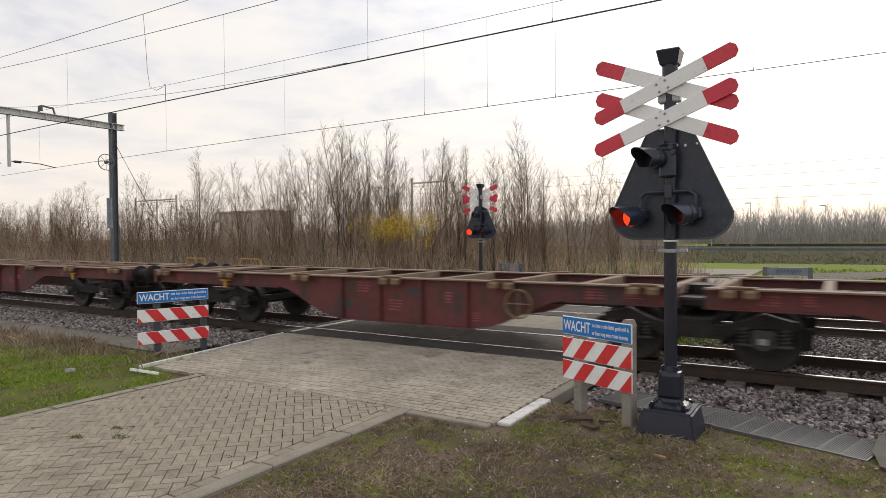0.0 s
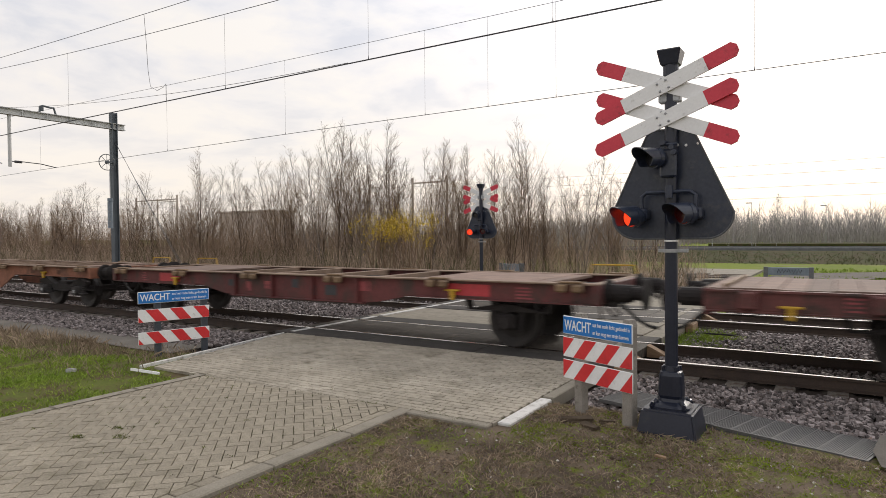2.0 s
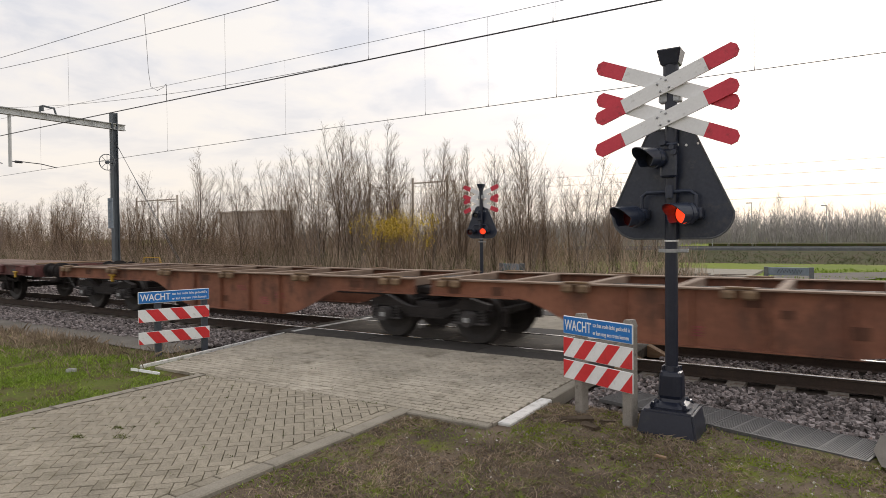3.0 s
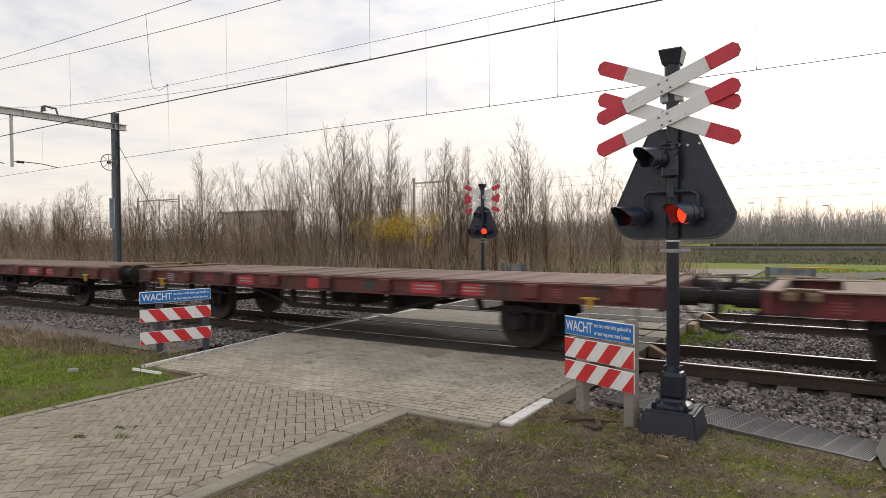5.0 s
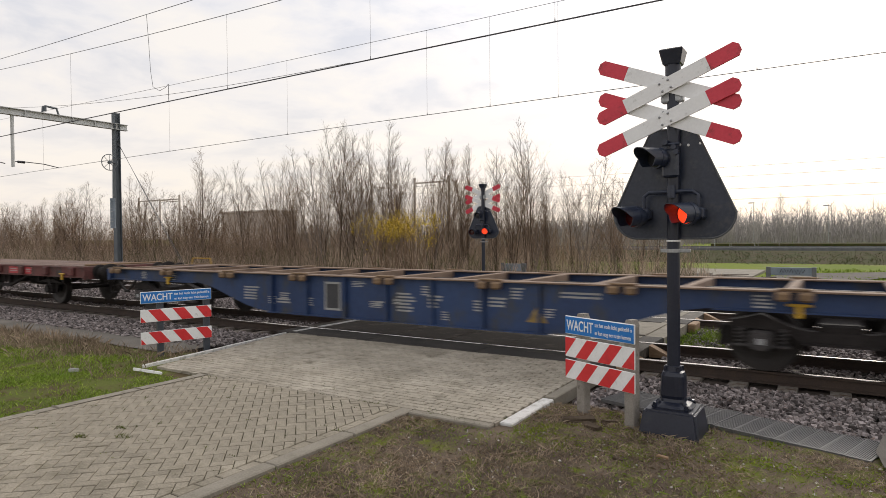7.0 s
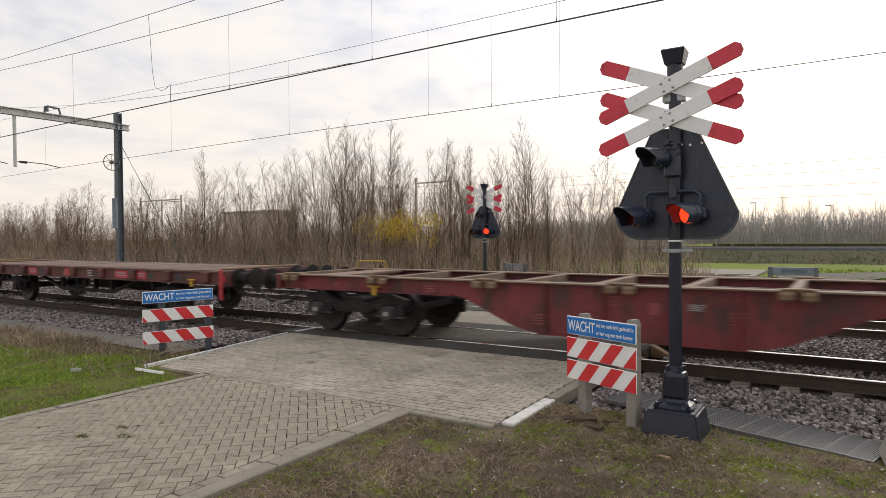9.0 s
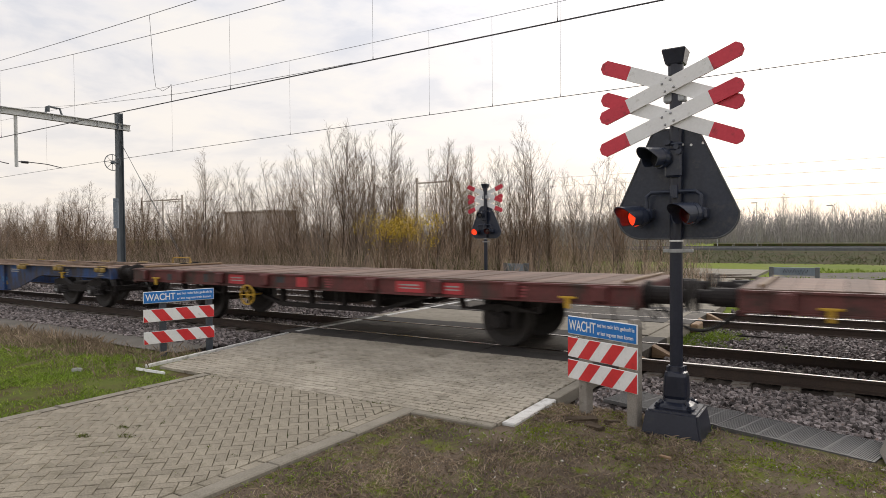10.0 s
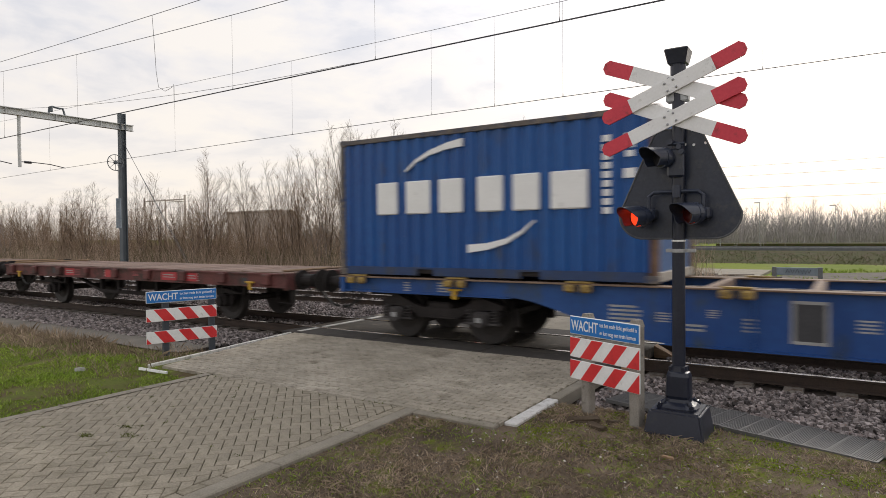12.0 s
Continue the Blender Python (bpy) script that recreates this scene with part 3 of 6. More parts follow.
def buffer_gear(parent, x, d):
    """Two buffers, the draw hook and the brake hose at the end x; d is the way out."""
    for s in (-1, 1):
        bm = bmesh.new()
        y = s * 0.875
        tube(bm, (x, y, 1.0), (x + d * 0.06, y, 1.0), 0.21, n=16)
        tube(bm, (x + d * 0.05, y, 1.0), (x + d * 0.40, y, 1.0), 0.135, n=16)
        tube(bm, (x + d * 0.38, y, 1.0), (x + d * 0.58, y, 1.0), 0.10, n=16)
        tube(bm, (x + d * 0.58, y, 1.0), (x + d * 0.61, y, 1.0), 0.235, n=20)
        part("buffer", bm, M["under"], parent, "round steel buffer with a worn plate")
    bm = bmesh.new()
    box(bm, min(x, x + d * 0.34), max(x, x + d * 0.34), -0.05, 0.05, 0.95, 1.05, bevel=0.015)
    bar_path(bm, [(x + d * 0.3, 0, 1.03), (x + d * 0.42, 0, 1.06), (x + d * 0.44, 0, 0.96), (x + d * 0.55, 0, 0.86), (x + d * 0.58, 0, 0.98)], 0.03, 6)
    part("draw_hook", bm, M["under"], parent)
    bm = bmesh.new()
    pts = [(x + d * t * 0.66, -0.42, 0.90 - 0.46 * math.sin(math.pi * t * 0.52)) for t in np.linspace(0, 1, 8)]
    bar_path(bm, pts, 0.028, 7)
    part("brake_hose", bm, M["hose"], parent, "black rubber brake hose")
    for s in (-1, 1):
        y = s * 1.18
        bm = bmesh.new()
        bar_path(bm, [(x - d * 0.02, y, 0.88), (x + d * 0.02, y, 0.52), (x - d * 0.38, y, 0.52), (x - d * 0.42, y, 0.88)], 0.016, 6)
        part("step_iron", bm, M["under"], parent)
        bm = bmesh.new()
        bar_path(bm, [(x + d * 0.05, s * 1.05, 0.78), (x + d * 0.16, s * 1.05, 0.66), (x + d * 0.16, s * 0.72, 0.66), (x + d * 0.05, s * 0.72, 0.78)], 0.016, 6)
        part("grab_iron", bm, M["under"], parent)


def hand_rail(parent, x, y, d):
    bm = bmesh.new()
    bar_path(bm, [(x - 0.45, y, 1.16), (x - 0.40, y, 1.33), (x + 0.40, y, 1.33), (x + 0.45, y, 1.16)], 0.015, 6)
    part("hand_rail", bm, M["yellow"], parent, "yellow hand rail")


MARKS = {
    "maroon": ["print_red", "faded_red", "print_red", "faded_red", "plate_dark"],
    "crimson": ["print_red", "print", "plate_dark", "faded_red"],
    "orange": ["rust_spot", "print_red", "rust_spot"],
    "brown": ["print_red", "plate_red", "plate_dark"],
    "navy": ["print", "print", "print"],
    "blue": ["print", "print", "print"],
    "grimy_blue": ["print", "teal", "print", "plate_dark", "teal"],
}


def plates(parent, rng, x0, x1, y, z0, z1, kinds, n):
    """Small painted panels and lines of print along a side."""
    for k in range(n):
        x = x0 + (x1 - x0) * (k + rng.uniform(0.2, 0.8)) / n
        w, h = rng.uniform(0.14, 0.34), min(z1 - z0 - 0.03, rng.uniform(0.09, 0.22))
        zc = rng.uniform(z0 + h / 2 + 0.01, z1 - h / 2 - 0.01)
        kind = kinds[rng.randrange(len(kinds))]
        for s in (-1, 1):
            if kind.startswith("print"):
                rows = []
                for r in range(4):
                    zz = zc + (1.5 - r) * h * 0.27
                    rows.append((x - w / 2, x + w / 2 * rng.uniform(0.4, 1.0), s * y, s * (y + 0.003), zz - h * 0.07, zz + h * 0.06))
                rows = [(a, b, min(c, d), max(c, d), e, f) for a, b, c, d, e, f in rows]
                part("printed_text", boxes(rows), M["plate_white" if kind == "print" else "faded_red"], parent)
            else:
                a, b = sorted((s * y, s * (y + 0.004)))
                part("side_panel_mark", boxes([(x - w / 2, x + w / 2, a, b, zc - h / 2, zc + h / 2)]), M[kind], parent)


def flat_wagon(name_colour, length, rng, label, extra=""):
    wg = thing("flat_wagon", label, "freight wagon", "wagons of the freight train")
    body = M[name_colour]
    h = length / 2 - 0.62
    for s in (-1, 1):
        bm = bmesh.new()
        y0, y1 = sorted((s * 1.24, s * 1.31))
        box(bm, -h, h, y0, y1, 0.86, 1.14, bevel=0.008)
        a, b = sorted((s * 1.22, s * 1.345))
        box(bm, -h, h, a, b, 1.12, 1.15)
        box(bm, -h, h, a, b, 0.85, 0.872)
        part("side_sill", bm, body, wg)
        for k in range(9):
            x = -h + 0.55 + k * (2 * h - 1.1) / 8
            bm = bmesh.new()
            a, b = sorted((s * 1.315, s * 1.42))
            box(bm, x - 0.11, x + 0.11, a, b, 0.90, 1.13, bevel=0.02)
            part("stake_pocket", bm, body, wg)
        # trussed underframe with boxes and rods
        bm = bmesh.new()
        y = s * 0.98
        for x0, x1 in ((-2.75, -1.3), (2.75, 1.3)):
            prism(bm, [(x0, 0.86), (x0 + math.copysign(0.14, -x0), 0.86), (x1, 0.52), (x1, 0.44)], y - 0.05, y + 0.05)
        box(bm, -1.3, 1.3, y - 0.05, y + 0.05, 0.44, 0.53)
        for x in (-1.3, -0.45, 0.45, 1.3):
            box(bm, x - 0.05, x + 0.05, y - 0.05, y + 0.05, 0.5, 0.87)
        part("truss", bm, M["under"], wg)
        for x in (-h + 2.4, h - 2.4):
            axle_guard(wg, x, s)
        for x in (-h + 1.05, h - 1.05):
            bm = bmesh.new()
            a, b = sorted((s * 1.35, s * 1.40))
            box(bm, x - 0.04, x + 0.04, a, b, 0.78, 0.96, bevel=0.01)
            box(bm, x - 0.13, x + 0.13, a, b, 0.93, 0.965, bevel=0.01)
            part("brake_lever", bm, M["yellow"], wg, "yellow brake lever")
    bm = bmesh.new()
    for y in (-0.35, 0.35):
        box(bm, -h, h, y - 0.06, y + 0.06, 0.84, 1.10)
    for k in range(8):
        x = -h + 0.7 + k * (2 * h - 1.4) / 7
        box(bm, x - 0.05, x + 0.05, -1.24, 1.24, 0.92, 1.10)
    part("underframe", bm, M["under"], wg)
    bm = bmesh.new()
    box(bm, -0.9, 0.2, -0.28, 0.28, 0.50, 0.82, bevel=0.05)
    tube(bm, (0.5, 0.1, 0.62), (1.5, 0.1, 0.62), 0.2, n=14)
    part("brake_gear", bm, M["under"], wg)
    n = int(2 * h / 0.30)
    w = 2 * h / n
    pl = None
    for k in range(n):
        x = -h + (k + 0.5) * w
        if pl is None:
            bm = bmesh.new()
            box(bm, -w / 2 + 0.006, w / 2 - 0.006, -1.235, 1.235, 1.105, 1.165)
            pl = part("plank", bm, M["deck"], wg)
            pl.matrix_basis = pose(x, 0, 0)
        else:
            again(pl, pose(x, 0, rng.uniform(-0.006, 0.006)))
    for d in (-1, 1):
        bm = bmesh.new()
        a, b = sorted((d * h, d * (h - 0.10)))
        box(bm, a, b, -1.31, 1.31, 0.80, 1.16, bevel=0.01)
        part("end_beam", bm, body, wg)
        buffer_gear(wg, d * h, d)
        bm = bmesh.new()
        tube(bm, (d * (h - 0.25), -1.15, 1.195), (d * (h - 0.25), 1.15, 1.195), 0.028, n=8)
        part("folded_stanchion", bm, M["buff"], wg, "ochre folded end stanchion")
        wheelset(wg, d * (h - 2.4))
    for x, w in ((2.3, 0.62), (3.2, 0.4), (-2.4, 0.5), (-0.4, 0.3)):
        for s in (-1, 1):
            a, b = sorted((s * 1.311, s * 1.316))
            part("red_panel", boxes([(x - w / 2, x + w / 2, a, b, 0.90, 1.10)]), M["plate_red"], wg, "red painted data panel")
            if w > 0.35:
                a, b = sorted((s * 1.316, s * 1.319))
                part("printed_text", boxes([(x - w * 0.36, x + w * 0.3, a, b, 1.02, 1.045), (x - w * 0.36, x + w * 0.36, a, b, 0.965, 0.985)]), M["plate_white"], wg)
    plates(wg, rng, -h + 0.8, h - 0.8, 1.3095, 0.89, 1.11, ["print_red", "plate_dark", "print"], 8)
    # ladder step below the sill, on both sides
    for s in (-1, 1):
        bm = bmesh.new()
        y = s * 1.29
        for z in (0.42, 0.62):
            bar_path(bm, [(0.05, y, z), (0.50, y, z)], 0.016, 6)
        for x in (0.05, 0.50):
            bar_path(bm, [(x, y, 0.40), (x, y, 0.86)], 0.016, 6)
        part("side_step", bm, M["under"], wg)
    if extra == "brake_wheel":
        # hand brake wheel low on the near side
        x, bm = -1.95, bmesh.new()
        bar_path(bm, [(x + 0.21 * math.cos(a), -1.40, 0.68 + 0.21 * math.sin(a)) for a in np.linspace(0, 2 * math.pi, 15)], 0.018, 6)
        for k in range(3):
            a = k * math.pi / 3
            bar_path(bm, [(x + 0.2 * math.cos(a), -1.40, 0.68 + 0.2 * math.sin(a)), (x - 0.2 * math.cos(a), -1.40, 0.68 - 0.2 * math.sin(a))], 0.012, 5)
        tube(bm, (x, -1.40, 0.68), (x, -1.0, 0.68), 0.02, n=6)
        part("brake_wheel", bm, M["yellow"], wg, "yellow hand brake wheel")
    if extra == "red_post":
        bm = bmesh.new()
        box(bm, h - 0.02, h + 0.05, -1.42, -1.35, 0.52, 1.20, bevel=0.012)
        box(bm, h - 0.01, h + 0.04, -1.36, -1.29, 0.92, 1.05)
        part("end_post", bm, M["plate_red"], wg, "bright red end post")
    return wg


def girder_body(wg, body, x0, x1, belly0, belly1, deep, slant, rng, kinds, locks="buff", shallow=0.88):
    """An open skeleton body from x0 to x1: two fish-bellied side girders, cross beams, locks."""
    c0, c1 = belly0, belly1
    for s in (-1, 1):
        bm = bmesh.new()
        pts = [(x0, 1.13), (x0, shallow), (c0 - slant, shallow)]
        pts += [(c0 - slant + slant * t, shallow + (deep - shallow) * (3 * t * t - 2 * t ** 3) ** 0.85) for t in (0.15, 0.3, 0.5, 0.7, 0.85)]
        pts += [(c0, deep), (c1, deep)]
        pts += [(c1 + slant - slant * t, shallow + (deep - shallow) * (3 * t * t - 2 * t ** 3) ** 0.85) for t in (0.85, 0.7, 0.5, 0.3, 0.15)]
        pts += [(c1 + slant, shallow), (x1, shallow), (x1, 1.13)]
        y = s * 1.16
        prism(bm, pts, y - 0.02, y + 0.02)
        part("side_girder", bm, body, wg)
        bm = bmesh.new()
        a, b = sorted((s * 1.04, s * 1.28))
        box(bm, x0, x1, a, b, 1.13, 1.155, bevel=0.004)
        part("top_flange", bm, M["rust_top"], wg, "rust-worn top flange")
        a, b = sorted((s * 1.10, s * 1.25))
        for u, w, z in ((c0, c1, deep), (x0, c0 - slant, shallow), (c1 + slant, x1, shallow)):
            part("bottom_flange", boxes([(u, w, a, b, z - 0.02, z)]), body, wg)
        k = 0
        x = c0 + 0.15
        while x < c1:
            bm = bmesh.new()
            a, b = sorted((s * 1.18, s * 1.255))
            box(bm, x - 0.02, x + 0.02, a, b, deep, 1.13)
            part("rib", bm, body, wg)
            x += (c1 - c0 - 0.3) / max(2, round((c1 - c0) / 1.1))
        n = max(3, round((x1 - x0) / 2.1))
        for k in range(n):
            x = x0 + 0.45 + k * (x1 - x0 - 0.9) / (n - 1)
            bm = bmesh.new()
            a, b = sorted((s * 1.27, s * 1.38))
            for o in (-0.13, 0.13):
                box(bm, x + o - 0.085, x + o + 0.085, a, b, 1.02, 1.14, bevel=0.025)
            box(bm, x - 0.2, x + 0.2, min(s * 1.2, s * 1.3), max(s * 1.2, s * 1.3), 1.155, 1.185, bevel=0.008)
            part("container_lock", bm, M[locks], wg, "worn folding container lock")
    n = max(4, round((x1 - x0) / 1.25))
    for k in range(n):
        x = x0 + 0.12 + k * (x1 - x0 - 0.24) / (n - 1)
        bm = bmesh.new()
        box(bm, x - 0.065, x + 0.065, -1.05, 1.05, 1.00, 1.148, bevel=0.006)
        part("cross_beam", bm, M["rust_top"], wg)
    bm = bmesh.new()
    for y in (-0.28, 0.28):
        box(bm, x0, x1, y - 0.05, y + 0.05, 0.72, 1.06)
    part("centre_sill", bm, M["under"], wg)
    plates(wg, rng, c0 - 0.2, c1 + 0.2, 1.182, deep + 0.05, 1.08, kinds, max(5, int((c1 - c0) * 2.0)))
    plates(wg, rng, x0 + 0.3, c0 - slant, 1.182, shallow + 0.01, 1.10, kinds[:1], 2)
    plates(wg, rng, c1 + slant, x1 - 0.3, 1.182, shallow + 0.01, 1.10, kinds[:1], 2)


def end_frames(wg, h, body):
    for d in (-1, 1):
        bm = bmesh.new()
        a, b = sorted((d * h, d * (h - 0.12)))
        box(bm, a, b, -1.28, 1.28, 0.84, 1.14, bevel=0.01)
        part("end_beam", bm, body, wg)
        buffer_gear(wg, d * h, d)
        hand_rail(wg, d * (h - 0.55), 1.2, d)
        bm = bmesh.new()
        a, b = sorted((d * (h - 0.9), d * (h - 1.6)))
        box(bm, a, b, -1.0, 1.0, 1.10, 1.145)
        part("end_platform", bm, M["deck"], wg, "weathered chequered end platform")
        for s in (-1, 1):
            bm = bmesh.new()
            y0, y1 = sorted((s * 1.20, s * 1.27))
            x = d * (h - 2.6)
            box(bm, x - 0.04, x + 0.04, y0, y1, 0.80, 0.98, bevel=0.012)
            box(bm, x - 0.14, x + 0.14, y0, y1, 0.95, 0.985, bevel=0.012)
            part("brake_lever", bm, M["yellow"], wg, "yellow brake lever")


def skeleton_wagon(name_colour, length, rng, label, locks):
    wg = thing("container_wagon", label, "freight wagon", "wagons of the freight train")
    body, h = M[name_colour], length / 2 - 0.62
    reach, slant = (3.4, 1.75) if name_colour == "maroon" else (3.2, 2.4)
    girder_body(wg, body, -h, h, -reach, reach, 0.34, slant, rng, MARKS[name_colour], locks)
    end_frames(wg, h, body)
    for x in (-h + 2.15, h - 2.15):
        bogie(wg, x)
    if name_colour == "maroon":
        return wg
    for s in (-1, 1):
        x = -1.37
        a, b = sorted((s * 1.1805, s * 1.186))
        part("data_plate", boxes([(x - 0.17, x + 0.17, a, b, 0.50, 0.98)]), M["plate_dark"], wg, "dark data plate in a white frame")
        a, b = sorted((s * 1.181, s * 1.192))
        bm = boxes([(x - 0.21, x + 0.21, a, b, 0.46, 0.50), (x - 0.21, x + 0.21, a, b, 0.98, 1.02), (x - 0.21, x - 0.17, a, b, 0.50, 0.98), (x + 0.17, x + 0.21, a, b, 0.50, 0.98)])
        part("frame_mark", bm, M["plate_white"], wg, "white painted frame")
        a, b = sorted((s * 1.1805, s * 1.184))
        for bx, bz, bw, lines in ((-3.7, 0.82, 0.55, 5), (-2.75, 0.60, 0.4, 2), (0.42, 0.84, 0.42, 6), (1.05, 0.82, 0.3, 4), (2.3, 0.84, 0.34, 3), (3.75, 0.98, 0.7, 2), (-0.2, 0.66, 0.22, 2)):
            rows = [(bx - bw / 2, bx - bw / 2 + bw * rng.uniform(0.65, 1.0), a, b, bz - 0.062 * k, bz - 0.062 * k + 0.032) for k in range(lines)]
            part("printed_text", boxes(rows), M["plate_white"], wg)
        a, b = sorted((s * 1.1805, s * 1.186))
        bm = bmesh.new()
        prism(bm, [(2.82, 0.50), (3.18, 0.50), (3.0, 0.76)], a, b)
        part("warning_triangle", bm, M["lock_yellow"], wg, "yellow warning triangle")
    return wg


def articulated_wagon(name_colour, length, rng, label, locks):
    wg = thing("articulated_wagon", label, "freight wagon", "wagons of the freight train")
    body, h = M[name_colour], length / 2 - 0.62
    for d in (-1, 1):
        a, b = sorted((d * 0.18, d * h))
        c = d * 5.0
        girder_body(wg, body, a, b, c - 1.55, c + 1.55, 0.34, 1.6, rng, MARKS[name_colour], locks)
    end_frames(wg, h, body)
    for x in (-10.5, 0.0, 10.5):
        bogie(wg, x)
    bm = bmesh.new()
    tube(bm, (0, 0, 0.75), (0, 0, 1.12), 0.3, n=16)
    box(bm, -0.3, 0.3, -0.9, 0.9, 0.84, 0.98, bevel=0.03)
    part("joint", bm, M["under"], wg)
    if name_colour == "maroon":
        x, bm = -2.60, bmesh.new()
        bar_path(bm, [(x + 0.23 * math.cos(a), -1.30, 0.80 + 0.23 * math.sin(a)) for a in np.linspace(0, 2 * math.pi, 17)], 0.018, 6)
        bar_path(bm, [(x, -1.3, 0.57), (x, -1.3, 1.03)], 0.012, 5)
        bar_path(bm, [(x - 0.23, -1.3, 0.80), (x + 0.23, -1.3, 0.80)], 0.012, 5)
        tube(bm, (x, -1.31, 0.80), (x, -1.15, 0.80), 0.02, n=6)
        part("brake_wheel", bm, M["buff"], wg, "ochre hand brake wheel")
    return wg


def two_axle_skeleton(name_colour, length, rng, label, locks):
    wg = thing("two_axle_container_wagon", label, "freight wagon", "wagons of the freight train")
    body, h = M[name_colour], length / 2 - 0.62
    girder_body(wg, body, -h, h, -1.9, 1.9, 0.66, 1.2, rng, MARKS[name_colour], locks, shallow=0.84)
    end_frames(wg, h, body)
    for s in (-1, 1):
        for x in (-h + 1.65, h - 1.65):
            axle_guard(wg, x, s)
        for d in (-1, 1):
            a, b = sorted((s * 1.181, s * 1.187))
            x = d * (h - 2.3)
            part("red_panel", boxes([(x - 0.4, x + 0.4, a, b, 0.88, 1.08)]), M["plate_red"], wg, "red painted data panel")
    for d in (-1, 1):
        wheelset(wg, d * (h - 1.65))
        bm = bmesh.new()
        a, b = sorted((d * (h - 3.4), d * (h - 1.2)))
        box(bm, a, b, -1.0, 1.0, 1.11, 1.15)
        part("end_platform", bm, M["deck"], wg)
    return wg


GAPS = [
    (11.43, -14.63, articulated_wagon, "maroon", "maroon articulated container wagon with rust-worn open frame", "buff"),
    (-14.63, -34.37, skeleton_wagon, "maroon", "maroon skeleton container wagon with deep side girders", "buff"),
    (-34.37, -48.57, flat_wagon, "brown", "brown-red flat wagon with a worn plank deck", ""),
    (-48.67, -62.87, two_axle_skeleton, "maroon", "maroon two-axle skeleton wagon with open frame", "buff"),
    (-62.72, -88.78, articulated_wagon, "orange", "faded orange articulated container wagon, rusty open frame", "buff"),
    (-88.73, -103.0, flat_wagon, "brown", "brown-red flat wagon with a worn plank deck", ""),
    (-103.0, -117.35, two_axle_skeleton, "crimson", "crimson two-axle skeleton wagon with open frame", "buff"),
    (-117.35, -131.3, flat_wagon, "maroon", "maroon flat wagon with a worn plank deck", ""),
    (-131.4, -145.35, flat_wagon, "brown", "brown-red flat wagon with a worn plank deck", ""),
    (-145.35, -159.4, two_axle_skeleton, "crimson", "crimson two-axle skeleton wagon with open frame", "buff"),
    (-159.5, -179.24, skeleton_wagon, "navy", "grimy navy skeleton container wagon with rusty locks", "buff"),
    (-179.04, -193.1, flat_wagon, "brown", "brown-red flat wagon with a worn plank deck", ""),
    (-193.2, -219.3, articulated_wagon, "crimson", "crimson articulated container wagon with open frame", "buff"),
    (-219.5, -233.9, flat_wagon, "brown", "brown-red flat wagon with a worn plank deck", ""),
    (-233.7, -247.75, flat_wagon, "maroon", "maroon flat wagon with a worn plank deck", ""),
    (-247.58, -267.4, skeleton_wagon, "grimy_blue", "grimy patched blue skeleton wagon with yellow locks", "lock_yellow"),
    (-267.4, -287.2, skeleton_wagon, "blue", "bright blue skeleton wagon carrying a container", "lock_yellow"),
    (-287.3, -301.5, flat_wagon, "brown", "brown-red flat wagon with a worn plank deck", ""),
    (-301.4, -315.4, flat_wagon, "brown", "brown-red flat wagon with a worn plank deck", ""),
]


def build_train():
    made = {}
    for k, (a, b, make, colour, label, locks) in enumerate(GAPS):
        middle = (a + b) / 2 - 0.13
        if make is flat_wagon:
            extra = {13: "red_post", 14: "brake_wheel"}.get(k, "")
            key = (colour, extra)
            if key in made:
                wg = copy_thing(made[key], pose(middle, CX, 0))
            else:
                wg = made[key] = flat_wagon(colour, 13.95, random.Random(k), label, extra)
        else:
            wg = make(colour, a - b, random.Random(k), label, locks)
        wg.matrix_basis = pose(middle, CX, 0)
        MOVING.append((wg, middle, 0.0, CX))


build_train()


